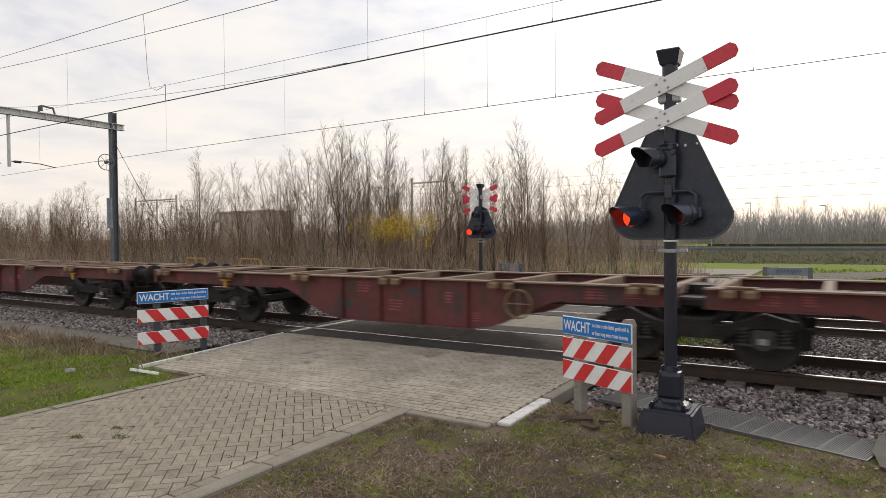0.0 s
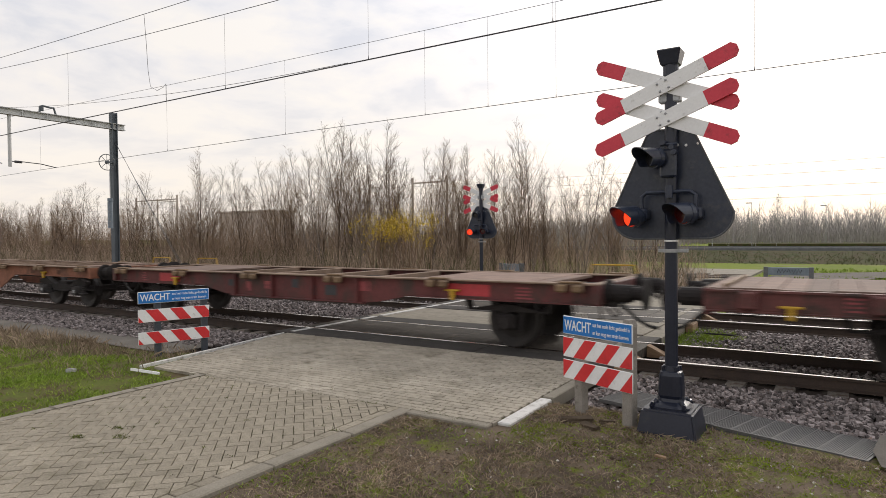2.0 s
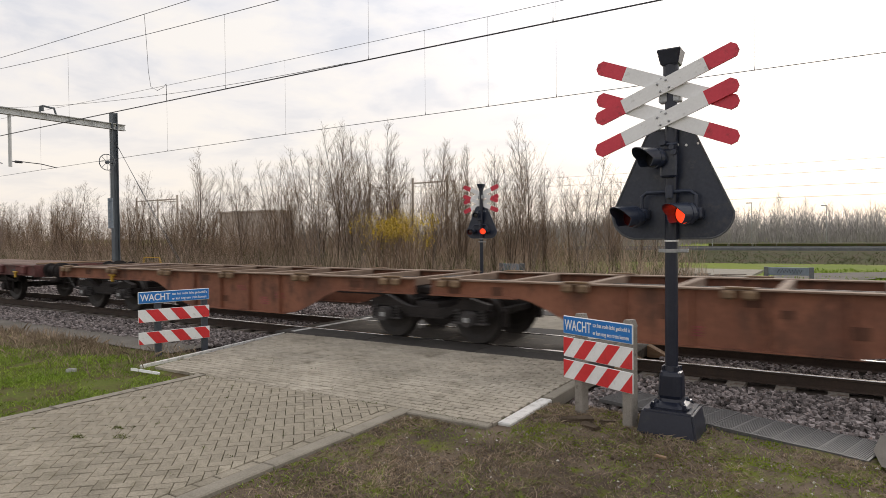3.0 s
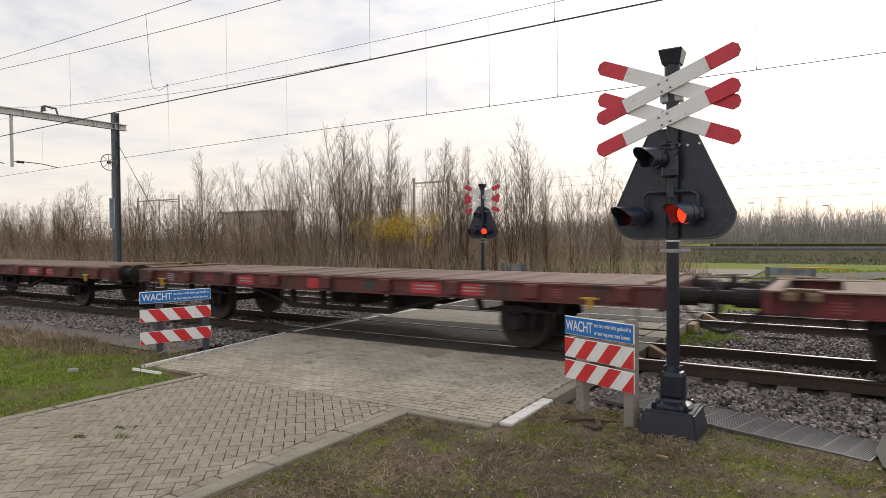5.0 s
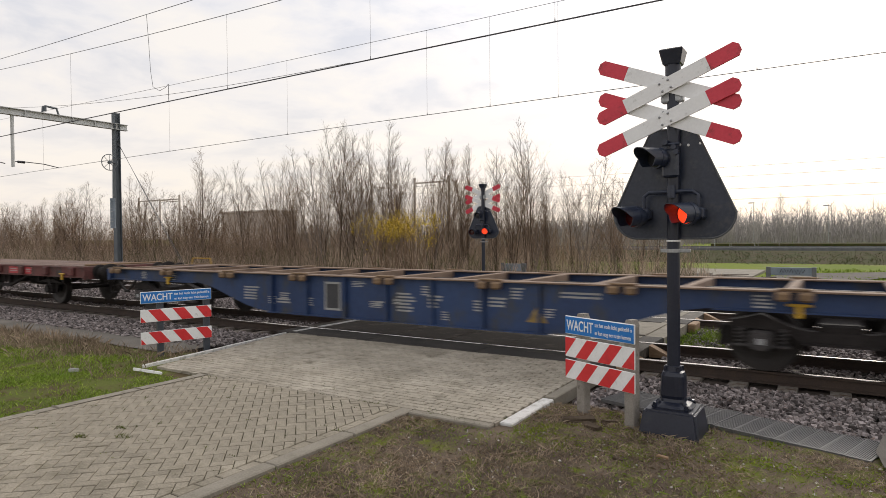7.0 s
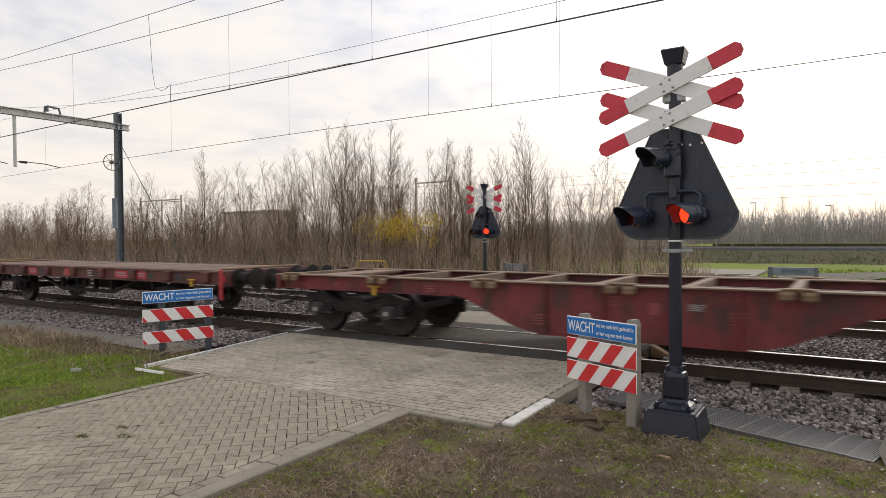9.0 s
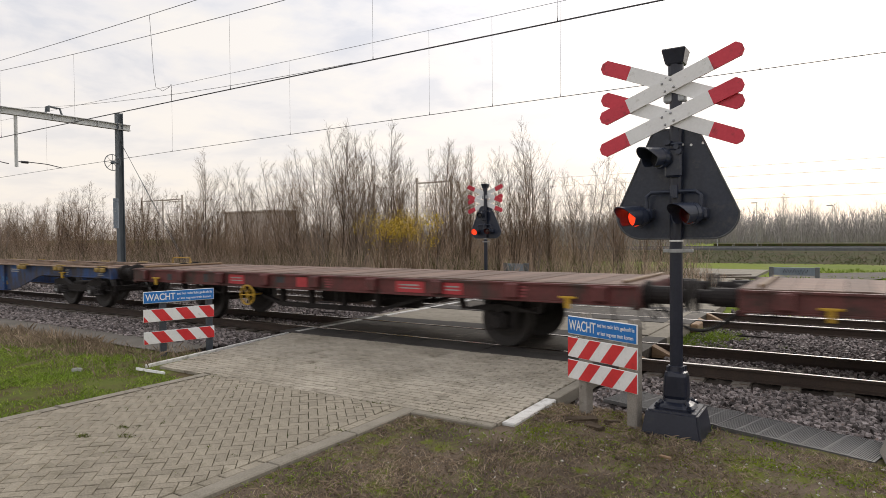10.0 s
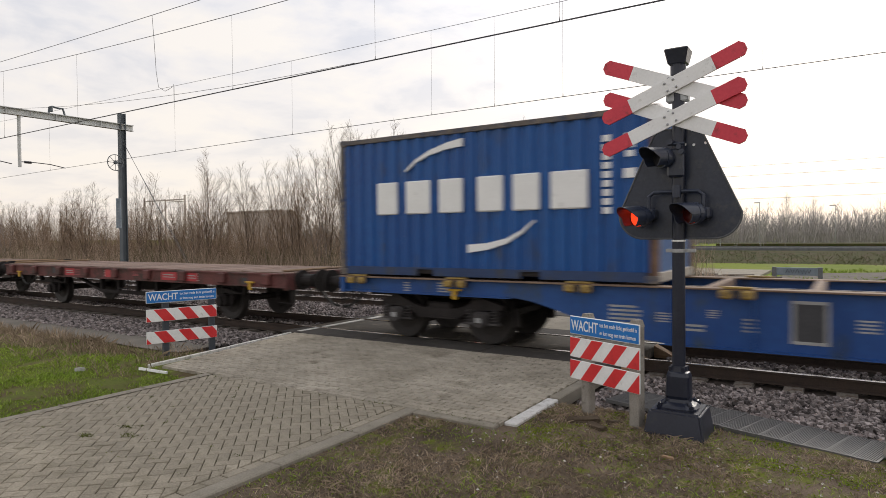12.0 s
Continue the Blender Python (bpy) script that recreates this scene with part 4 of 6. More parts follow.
def build_container():
    ct = thing("shipping_container", "blue corrugated twenty-foot shipping container with white emblem", "container")
    L2, W2, H = 3.029, 1.219, 2.591
    # corrugated sides and ends
    def corrugated(n, length, depth):
        pts = []
        p = length / n
        for k in range(n):
            x = -length / 2 + k * p
            pts += [(x, 0), (x + 0.36 * p, 0), (x + 0.5 * p, depth), (x + 0.86 * p, depth)]
        return pts + [(length / 2, 0)]
    for s in (-1, 1):
        pts = corrugated(21, 2 * L2 - 0.26, -s * 0.05)
        vs = [(x, s * (W2 - 0.02) + d, z) for z in (0.16, H - 0.10) for x, d in pts]
        n = len(pts)
        fs = [(i, i + 1, n + i + 1, n + i) for i in range(n - 1)]
        part("side_wall", (vs, [], fs), M["box_blue"], ct)
    for s in (-1, 1):
        pts = corrugated(9, 2 * W2 - 0.24, -s * 0.045)
        vs = [(s * (L2 - 0.03) + d, y, z) for z in (0.16, H - 0.10) for y, d in pts]
        n = len(pts)
        fs = [(i, i + 1, n + i + 1, n + i) for i in range(n - 1)]
        part("end_wall", (vs, [], fs), M["box_end"], ct, "weathered pale blue ribbed end")
    part("roof", boxes([(-L2 + 0.05, L2 - 0.05, -W2 + 0.03, W2 - 0.03, H - 0.06, H - 0.02)]), M["box_blue"], ct)
    part("floor", boxes([(-L2 + 0.05, L2 - 0.05, -W2 + 0.03, W2 - 0.03, 0.06, 0.15)]), M["under"], ct)
    for s in (-1, 1):
        a, b = sorted((s * (W2 - 0.075), s * W2))
        bm = boxes([(-L2 + 0.16, L2 - 0.16, a, b, H - 0.10, H - 0.012)], 0.008)
        part("top_rail", bm, M["box_frame"], ct, "scuffed top rail")
        # bottom rail, with two openings for the forks
        f = [(-L2 + 0.16, -1.2), (-0.85, 0.85), (1.2, L2 - 0.16)]
        bm = boxes([(p, q, a, b, 0.02, 0.165) for p, q in f] + [(-1.2, -0.85, a, b, 0.135, 0.165), (0.85, 1.2, a, b, 0.135, 0.165)])
        part("bottom_rail", bm, M["navy"], ct, "dark blue bottom rail")
        a, b = sorted((s * (W2 - 0.4), s * (W2 - 0.39)))
        for e in (-1, 1):
            p, q = sorted((e * (L2 - 0.11), e * L2))
            bm = boxes([(p, q, *sorted((s * (W2 - 0.13), s * W2)), 0.11, H - 0.11)], 0.012)
            part("corner_post", bm, M["box_rust"] if e > 0 else M["box_frame"], ct, "rust-stained corner post")
            for z in (0.0, H - 0.118):
                p, q = sorted((e * (L2 - 0.178), e * (L2 + 0.004)))
                bm = boxes([(p, q, *sorted((s * (W2 - 0.162), s * (W2 + 0.004))), z, z + 0.118)], 0.01)
                part("corner_casting", bm, M["box_frame"], ct)
    for e in (-1, 1):
        p, q = sorted((e * (L2 - 0.09), e * L2))
        part("end_header", boxes([(p, q, -W2 + 0.16, W2 - 0.16, H - 0.11, H - 0.012)], 0.008), M["box_frame"], ct)
        part("end_sill", boxes([(p, q, -W2 + 0.16, W2 - 0.16, 0.015, 0.16)], 0.008), M["box_sill"], ct, "bleached end sill")
    # emblem: white blocks and two sweeps, laid on the corrugation
    y = -W2 - 0.001
    def block(u0, u1, v0, v1):
        return (-L2 + u0 * 2 * L2, -L2 + u1 * 2 * L2, y - 0.002, y + 0.07, v0 * H, v1 * H)
    blocks = [(0.152, 0.228), (0.262, 0.350), (0.380, 0.460), (0.508, 0.588), (0.618, 0.696), (0.728, 0.828)]
    for k, (u0, u1) in enumerate(blocks):
        bm = bmesh.new()
        box(bm, *block(u0, u1, 0.435, 0.665), bevel=0.02)
        part("emblem_block", bm, M["box_white"], ct, "white painted block")
    def sweep(pts, w0, w1):
        bm = bmesh.new()
        n = len(pts)
        lo, hi = [], []
        for k, (u, v) in enumerate(pts):
            t = k / (n - 1)
            w = w0 + (w1 - w0) * t
            lo.append((-L2 + u * 2 * L2, (v) * H - w / 2))
            hi.append((-L2 + u * 2 * L2, (v) * H + w / 2))
        prism(bm, lo + hi[::-1], y - 0.003, y + 0.05)
        part("emblem_sweep", bm, M["box_white"], ct, "white painted sweep")
    sweep([(0.262, 0.735), (0.30, 0.80), (0.35, 0.85), (0.41, 0.885), (0.462, 0.90)], 0.03, 0.14)
    sweep([(0.683, 0.37), (0.645, 0.30), (0.60, 0.245), (0.54, 0.21), (0.478, 0.195)], 0.03, 0.14)
    rows = [block(0.868, 0.887, 0.40 + k * 0.052, 0.437 + k * 0.052) for k in range(9)] + [block(0.925, 0.945, 0.72 + k * 0.05, 0.755 + k * 0.05) for k in range(3)] + [block(0.92, 0.95, 0.60, 0.655)]
    part("printed_column", boxes(rows), M["box_white"], ct, "column of white marks")
    ct.matrix_basis = pose(-283.71, CX, 1.176)
    MOVING.append((ct, -283.71, 1.176, CX))


build_container()


# ---- paving ----
def clip_to(poly, region):
    """What of a flat polygon lies inside a convex, anticlockwise region."""
    out = list(poly)
    n = len(region)
    for i in range(n):
        (ax, ay), (bx, by) = region[i], region[(i + 1) % n]
        side = lambda p: (bx - ax) * (p[1] - ay) - (by - ay) * (p[0] - ax)
        src, out = out, []
        for j in range(len(src)):
            p, q = src[j], src[(j + 1) % len(src)]
            sp, sq = side(p), side(q)
            if sp >= 0:
                out.append(p)
            if sp * sq < 0:
                t = sp / (sp - sq)
                out.append((p[0] + t * (q[0] - p[0]), p[1] + t * (q[1] - p[1])))
        if len(out) < 3:
            return []
    return out


def area(p):
    return 0.5 * abs(sum(p[i][0] * p[(i + 1) % len(p)][1] - p[(i + 1) % len(p)][0] * p[i][1] for i in range(len(p))))


def slab(vs, fs, poly, z, jig):
    """A paver on the outline poly: sides, a chamfer and the top."""
    n = len(poly)
    cx, cy = sum(p[0] for p in poly) / n, sum(p[1] for p in poly) / n
    b = len(vs)
    k = 0.93
    tx, ty = jig.uniform(-0.012, 0.012), jig.uniform(-0.012, 0.012)
    lift = lambda x, y: z + (x - cx) * tx + (y - cy) * ty
    vs += [(x, y, z - 0.05) for x, y in poly]
    vs += [(x, y, lift(x, y) - 0.006) for x, y in poly]
    vs += [(cx + (x - cx) * k, cy + (y - cy) * k, lift(x, y)) for x, y in poly]
    for r in (0, n):
        fs += [(b + r + i, b + r + (i + 1) % n, b + r + n + (i + 1) % n, b + r + n + i) for i in range(n)]
    fs.append(tuple(b + 2 * n + i for i in range(n)))


APRON = [(-8.72, -4.06), (-2.98, -4.0), (-2.98, -0.73), (-9.38, -0.73)]
LANE = [(-7.52, -14.0), (-4.28, -14.0), (-4.28, -4.02), (-7.52, -4.05)]
ROADZ = lambda y: -0.012 if y > -1.5 else -0.012 - 0.012 * min(1, (-1.5 - y) / 3)


def build_road():
    road = thing("brick_road", "grey concrete block paving in herringbone and stretcher bond", "road", kind="structure")
    vs, fs = [], []
    for reg in (APRON, LANE, [(-4.29, -14.0), (-4.16, -14.0), (-4.16, -4.0), (-4.29, -4.0)]):
        b = len(vs)
        vs += [(x, y, -0.042) for x, y in reg]
        fs.append(tuple(range(b, b + len(reg))))
    part("joint_bed", (vs, [], fs), M["joint"], road, "mossy dirt in the joints")
    rng = random.Random(5)
    rest_v, rest_f = [], []
    a, g = 0.10, 0.0032
    # herringbone at 45 degrees in the lane
    c45 = math.sqrt(0.5)
    span = range(-116, 116)
    turn = lambda u, v: (-5.9 + (u - v) * c45, -8.0 + (u + v) * c45)
    first = {}
    for c in span:
        for r in span:
            m = (c - r) % 4
            if m not in (0, 3):
                continue
            w, h = (2, 1) if m == 0 else (1, 2)
            quad = [turn(u * a, v * a) for u, v in ((c, r), (c + w, r), (c + w, r + h), (c, r + h))]
            cx, cy = sum(p[0] for p in quad) / 4, sum(p[1] for p in quad) / 4
            if not (-7.8 < cx < -4.0 and -14.2 < cy < -3.8):
                continue
            quad = [turn(u, v) for u, v in ((c * a + g, r * a + g), ((c + w) * a - g, r * a + g), ((c + w) * a - g, (r + h) * a - g), (c * a + g, (r + h) * a - g))]
            cut = clip_to(quad, LANE)
            if len(cut) < 3 or area(cut) < 0.002:
                continue
            whole = abs(area(cut) - area(quad)) < 1e-6
            z = ROADZ(cy) + rng.uniform(-0.003, 0.003)
            if whole and -6.4 < cy < -4.45 and -7.5 < cx:
                if m not in first:
                    v1, f1 = [], []
                    loc = [(x - cx, y - cy) for x, y in quad]
                    slab(v1, f1, loc, 0.0, random.Random(1))
                    first[m] = part("paver", (v1, [], f1), M["paver"], road)
                    first[m].matrix_basis = pose(cx, cy, z)
                else:
                    again(first[m], pose(cx, cy, z, rng.uniform(-0.6, 0.6), rng.uniform(-0.6, 0.6), rng.uniform(-0.5, 0.5)))
            else:
                slab(rest_v, rest_f, cut, z, rng)
    tagged(part("lane_pavers", (rest_v, [], rest_f), M["paver_rest"], road), kind="stuff")
    rest_v, rest_f = [], []
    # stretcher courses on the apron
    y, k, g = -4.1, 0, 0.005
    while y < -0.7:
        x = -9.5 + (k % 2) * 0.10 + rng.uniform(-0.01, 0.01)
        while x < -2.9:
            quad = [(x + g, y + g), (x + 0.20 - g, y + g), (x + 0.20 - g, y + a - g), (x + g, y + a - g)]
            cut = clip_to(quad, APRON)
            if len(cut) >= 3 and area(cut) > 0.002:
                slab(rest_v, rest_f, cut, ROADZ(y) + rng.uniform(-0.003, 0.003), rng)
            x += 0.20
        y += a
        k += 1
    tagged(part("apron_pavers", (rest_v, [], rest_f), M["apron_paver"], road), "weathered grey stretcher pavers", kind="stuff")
    # kerbs: right of the lane, left of the lane, along the apron
    def kerb_run(p, q, w, material, top, name="kerb_stone", step=1.0):
        p, q = Vector(p), Vector(q)
        n = max(1, round((q - p).length / step))
        d = (q - p) / n
        ang = math.degrees(math.atan2(d.y, d.x))
        for i in range(n):
            bm = bmesh.new()
            box(bm, 0.004, d.length - 0.004, 0, w, -0.16, 0, bevel=0.012)
            o = part(name, bm, material, road)
            s = p + d * i
            o.matrix_basis = pose(s.x, s.y, top + rng.uniform(-0.004, 0.004), 0, 0, ang + rng.uniform(-0.3, 0.3))
    kerb_run((-4.165, -3.99), (-4.165, -14.0), 0.155, M["kerb"], -0.024)
    kerb_run((-7.52, -4.05), (-7.52, -14.0), -0.12, M["kerb"], -0.018)
    kerb_run((-4.0, -4.12), (-2.98, -4.12), 0.115, M["kerb"], -0.022, step=0.75)
    kerb_run((-2.83, -2.78), (-2.83, -0.73), 0.14, M["kerb"], -0.018)
    kerb_run((-2.83, -3.93), (-2.83, -2.80), 0.145, M["white_paint"], -0.026, "white_kerb_stone", 1.25)
    # a single row of stretchers between the lane and its kerb
    v, f = [], []
    y = -14.0
    while y < -4.0:
        slab(v, f, [(-4.274, y + 0.003), (-4.172, y + 0.003), (-4.172, y + 0.197), (-4.274, y + 0.197)], ROADZ(y) - 0.004 + rng.uniform(-0.004, 0.003), rng)
        y += 0.20
    tagged(part("edge_course", (v, [], f), M["paver_rest"], road), kind="stuff")
    kerb_run((-8.92, -4.15), (-9.44, -0.73), 0.035, M["white_paint"], -0.008, "white_edge_strip", 1.75)
    # weeds and moss in the joints
    v, f = [], []
    SPOTS = [(-6.27, -6.44, 170, 0.06), (-5.90, -6.22, 170, 0.06), (-6.20, -6.07, 110, 0.05), (-4.6, -4.02, 70, 0.10), (-3.7, -4.0, 70, 0.14), (-7.7, -2.9, 50, 0.2), (-3.3, -4.05, 60, 0.10), (-8.2, -3.4, 30, 0.12), (-4.3, -2.7, 20, 0.08), (-7.5, -4.1, 90, 0.16), (-4.22, -5.0, 25, 0.05)]
    SPOTS += [(rng.uniform(-7.3, -4.3), rng.uniform(-6.6, -3.9), rng.randrange(4, 14), 0.03) for _ in range(46)]
    SPOTS += [(rng.uniform(-8.8, -3.1), rng.uniform(-3.9, -1.4), rng.randrange(4, 10), 0.04) for _ in range(26)]
    for cx, cy, n, s in SPOTS:
        for _ in range(n):
            x, y2 = cx + rng.gauss(0, s), cy + rng.gauss(0, s * 0.4)
            h, an = rng.uniform(0.008, 0.025), rng.uniform(0, 6.28)
            dx, dy = 0.008 * math.cos(an), 0.008 * math.sin(an)
            b = len(v)
            z = ROADZ(y2) - 0.01
            v += [(x - dx, y2 - dy, z), (x + dx, y2 + dy, z), (x + rng.uniform(-0.03, 0.03), y2 + rng.uniform(-0.03, 0.03), z + h)]
            f.append((b, b + 1, b + 2))
    tagged(part("weeds", (v, [], f), M["weed"], road), "small weeds in paving joints", kind="stuff")


# ---- signals ----
def arm(bm_parent, p, q, w, y, name="cross_arm"):
    """One board of a crossbuck from p to q (x, z): white with red ends cut to a point."""
    p, q = Vector(p), Vector(q)
    L = (q - p).length
    d, nrm = (q - p) / L, Vector((-(q - p).y, (q - p).x)) / L
    red = 0.30 if L > 1.2 else 0.28
    at = lambda s, t: tuple(p + d * s + nrm * t)
    base = None
    bm = bmesh.new()
    prism(bm, [at(red, -w / 2), at(L - red, -w / 2), at(L - red, w / 2), at(red, w / 2)], y - 0.012, y + 0.012)
    base = part(name, bm, M["sign_white"], bm_parent, "white board with red ends")
    for s0, s1, tip in ((red, 0.04, 0.0), (L - red, L - 0.04, L)):
        bm = bmesh.new()
        prism(bm, [at(s0, -w / 2), at(s1, -w / 2), at(tip, -w * 0.2), at(tip, w * 0.2), at(s1, w / 2), at(s0, w / 2)], y - 0.0125, y + 0.0125)
        part("red_end", bm, M["cross_red"], base, "red board end")
    for s in (0.47, 0.53):
        for t in (-w * 0.28, w * 0.28):
            bm = bmesh.new()
            c = at(L * s, t)
            lathe(bm, [(0, -0.016), (0.008, -0.014), (0.011, -0.008), (0.013, 0.0)], 8, Matrix.Translation((c[0], y - 0.012, c[1])))
            part("bolt", bm, M["steel"], base)


LENSES = []


def lamp(parent, at, way, lens_kind, r=0.098):
    """A round lamp with a long hood. way: degrees by which it is turned to its left, seen from the front."""
    m = pose(*at, 0, 0, -way)
    bm = bmesh.new()
    lathe(bm, [(0.0, 0.17), (0.05, 0.165), (0.075, 0.13), (r, 0.06), (r + 0.012, 0.05), (r + 0.012, -0.005), (r, -0.005)], 24, m)
    body = part("lamp_body", bm, M["signal_black"], parent)
    # hood: a tube, longest on top, cut away below
    bm = bmesh.new()
    n = 28
    ring0, ring1 = [], []
    for i in range(n + 1):
        a = math.radians(-50 + 280 * i / n)
        ln = 0.10 + 0.135 * max(0.0, math.sin(a)) ** 0.8 + 0.02
        for rr, ring in ((r + 0.008, ring0), (r + 0.002, ring1)):
            ring.append((bm.verts.new((rr * math.cos(a), 0.0, rr * math.sin(a))), bm.verts.new((rr * 1.02 * math.cos(a), -ln, rr * 1.02 * math.sin(a) - 0.012))))
    for ring in (ring0, ring1):
        for i in range(n):
            bm.faces.new((ring[i][0], ring[i + 1][0], ring[i + 1][1], ring[i][1]))
    for i in range(n):
        bm.faces.new((ring0[i][1], ring0[i + 1][1], ring1[i + 1][1], ring1[i][1]))
    bmesh.ops.transform(bm, matrix=m, verts=bm.verts)
    part("hood", bm, M["signal_black"], body)
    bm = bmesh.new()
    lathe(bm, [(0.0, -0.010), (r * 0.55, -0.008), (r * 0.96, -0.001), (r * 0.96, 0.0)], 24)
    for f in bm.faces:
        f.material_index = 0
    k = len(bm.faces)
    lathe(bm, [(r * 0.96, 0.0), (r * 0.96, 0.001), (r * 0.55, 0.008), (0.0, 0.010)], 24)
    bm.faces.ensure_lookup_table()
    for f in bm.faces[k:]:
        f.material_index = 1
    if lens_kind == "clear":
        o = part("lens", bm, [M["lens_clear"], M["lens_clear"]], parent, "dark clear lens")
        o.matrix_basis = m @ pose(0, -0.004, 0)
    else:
        # added disc with a glowing and a dark face, turned over to flash
        o = part("lens", bm, [M["lens_lit"], M["lens_dark"]], parent, "red lens disc, one face lit, one dark, turned to flash")
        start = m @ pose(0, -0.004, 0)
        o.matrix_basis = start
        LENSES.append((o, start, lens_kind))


def crossing_signal(at, cross_y, group, way=18):
    sg = thing("crossing_signal", "black flashing crossing signal with double red-white crossbucks", "crossing signal", group)
    K = M["signal_black"]
    bm = bmesh.new()
    box(bm, -0.30, 0.30, -0.29, 0.29, -0.12, 0.235, bevel=0.0)
    bm.verts.ensure_lookup_table()
    for v in bm.verts:
        if v.co.z > 0.1:
            v.co.x *= 0.80
            v.co.y *= 0.80
    bmesh.ops.bevel(bm, geom=list(bm.edges), offset=0.02, segments=2, affect="EDGES")
    part("base_block", bm, M["post_blue_black"], sg, "dark painted concrete base block")
    # cast foot: flared flange, boxy body with rounded shoulders, collar
    bm = bmesh.new()
    secs = [(0.235, 0.19), (0.255, 0.19), (0.275, 0.165), (0.30, 0.12), (0.33, 0.112), (0.36, 0.122), (0.55, 0.112), (0.585, 0.10), (0.60, 0.075)]
    rings = []
    for z, h in secs:
        ring = []
        for i in range(24):
            a = 2 * math.pi * i / 24
            c, s = math.cos(a), math.sin(a)
            p = 3.4
            k = (abs(c) ** p + abs(s) ** p) ** (-1 / p)
            ring.append(bm.verts.new((h * k * c, h * k * s, z)))
        rings.append(ring)
    for r0, r1 in zip(rings, rings[1:]):
        for i in range(24):
            bm.faces.new((r0[i], r0[(i + 1) % 24], r1[(i + 1) % 24], r1[i]))
    bm.faces.new(rings[-1])
    foot = part("cast_foot", bm, M["post_blue_black"], sg, "glossy dark cast-iron foot")
    for sx in (-1, 1):
        for sy in (-1, 1):
            bm = bmesh.new()
            lathe(bm, [(0.0, 0.02), (0.02, 0.02), (0.024, 0.008), (0.024, 0.0)], 8, pose(sx * 0.155, sy * 0.155, 0.262, -90, 0, 0))
            part("bolt", bm, M["post_blue_black"], foot)
    for sx in (-1, 1):
        for sy in (-1, 1):
            bm = bmesh.new()
            bar_path(bm, [(sx * 0.115, sy * 0.10, 0.31), (sx * 0.14, sy * 0.12, 0.275), (sx * 0.15, sy * 0.155, 0.275)], 0.02, 8)
            part("scroll", bm, M["post_blue_black"], foot)
    bm = bmesh.new()
    tube(bm, (0, 0, 0.59), (0, 0, 0.645), 0.085, 0.078, 20)
    for a in (0.6, 2.2, 3.8, 5.4):
        tube(bm, (0.085 * math.cos(a), 0.085 * math.sin(a), 0.585), (0.085 * math.cos(a), 0.085 * math.sin(a), 0.64), 0.018, n=8)
    part("collar", bm, M["post_blue_black"], sg)
    part("post", tube(bmesh.new(), (0, 0, 0.6), (0, 0, 3.62), 0.062, 0.058, 24), M["post_blue_black"], sg, "round blue-black steel post")
    bm = bmesh.new()
    tube(bm, (0, 0, 1.765), (0, 0, 1.80), 0.074, n=20)
    box(bm, -0.12, 0.16, -0.02, 0.02, 1.765, 1.80, bevel=0.004)
    part("clamp", bm, M["steel"], sg, "galvanised pipe clamp")
    part("white_band", tube(bmesh.new(), (0, 0, 1.872), (0, 0, 1.888), 0.0665, n=20), M["sign_white"], sg)
    # backing plate: a triangle with wide round corners and a rolled rim
    def rounded(half, r, zc):
        pts = []
        corners = [((-half + r, 1.90 + r), r, 180, 275), ((half - r, 1.90 + r), r, 265, 360), ((0.13, 2.87), 0.12, 25, 90), ((-0.13, 2.87), 0.12, 90, 155)]
        for (cx, cz), rr, a0, a1 in corners:
            for i in range(9):
                a = math.radians(a0 + (a1 - a0) * i / 8)
                pts.append((cx + rr * math.cos(a), cz + rr * math.sin(a)))
        return pts
    out = [(x - 0.022, z) for x, z in rounded(0.585, 0.25, 0)]
    bm = bmesh.new()
    prism(bm, out, 0.060, 0.072)
    plate = part("backing_plate", bm, K, sg, "matt black rounded triangular backing plate")
    bm = bmesh.new()
    bar_path(bm, [(x, 0.062, z) for x, z in out + out[:1]], 0.011, 6)
    part("rim", bm, M["plate_rim"], plate, "grey rim, edge sheen put into its colour")
    # plate is not pierced: white discs painted as daylight showing through
    for x, z in ((-0.19, 2.80), (0.05, 2.83), (0.13, 2.82), (0.24, 2.83)):
        bm = bmesh.new()
        lathe(bm, [(0.0, 0.0), (0.013, 0.0), (0.014, 0.004)], 10, Matrix.Translation((x, 0.056, z)))
        part("hole", bm, M["sign_white"], plate, "white disc painted as daylight through a bolt hole")
    # brackets and conduit
    bm = bmesh.new()
    bar_path(bm, [(-0.27, -0.06, 2.20), (-0.27, -0.06, 2.32), (-0.22, -0.06, 2.36), (0.19, -0.06, 2.36), (0.24, -0.06, 2.32), (0.24, -0.06, 2.20)], 0.020, 10)
    tube(bm, (0, -0.09, 2.30), (0, -0.09, 2.42), 0.04, n=12)
    part("conduit", bm, K, sg)
    bm = bmesh.new()
    box(bm, -0.09, 0.07, -0.10, -0.04, 2.50, 2.78, bevel=0.02)
    for x, z in ((-0.05, 2.84), (0.03, 2.79), (0.05, 2.74)):
        tube(bm, (x, -0.14, z), (x, -0.05, z), 0.026, n=10)
    tube(bm, (-0.08, -0.1, 2.82), (0.08, -0.1, 2.82), 0.015, n=8)
    part("junction_clamp", bm, K, sg)
    lamp(sg, (-0.13, -0.17, 2.69), way, "clear", 0.092)
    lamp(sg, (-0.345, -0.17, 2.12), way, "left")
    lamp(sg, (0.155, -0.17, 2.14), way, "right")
    for x in (-0.27, 0.24):
        part("lamp_bracket", boxes([(x - 0.06, x + 0.06, -0.10, 0.06, 2.09, 2.20)], 0.02), K, sg)
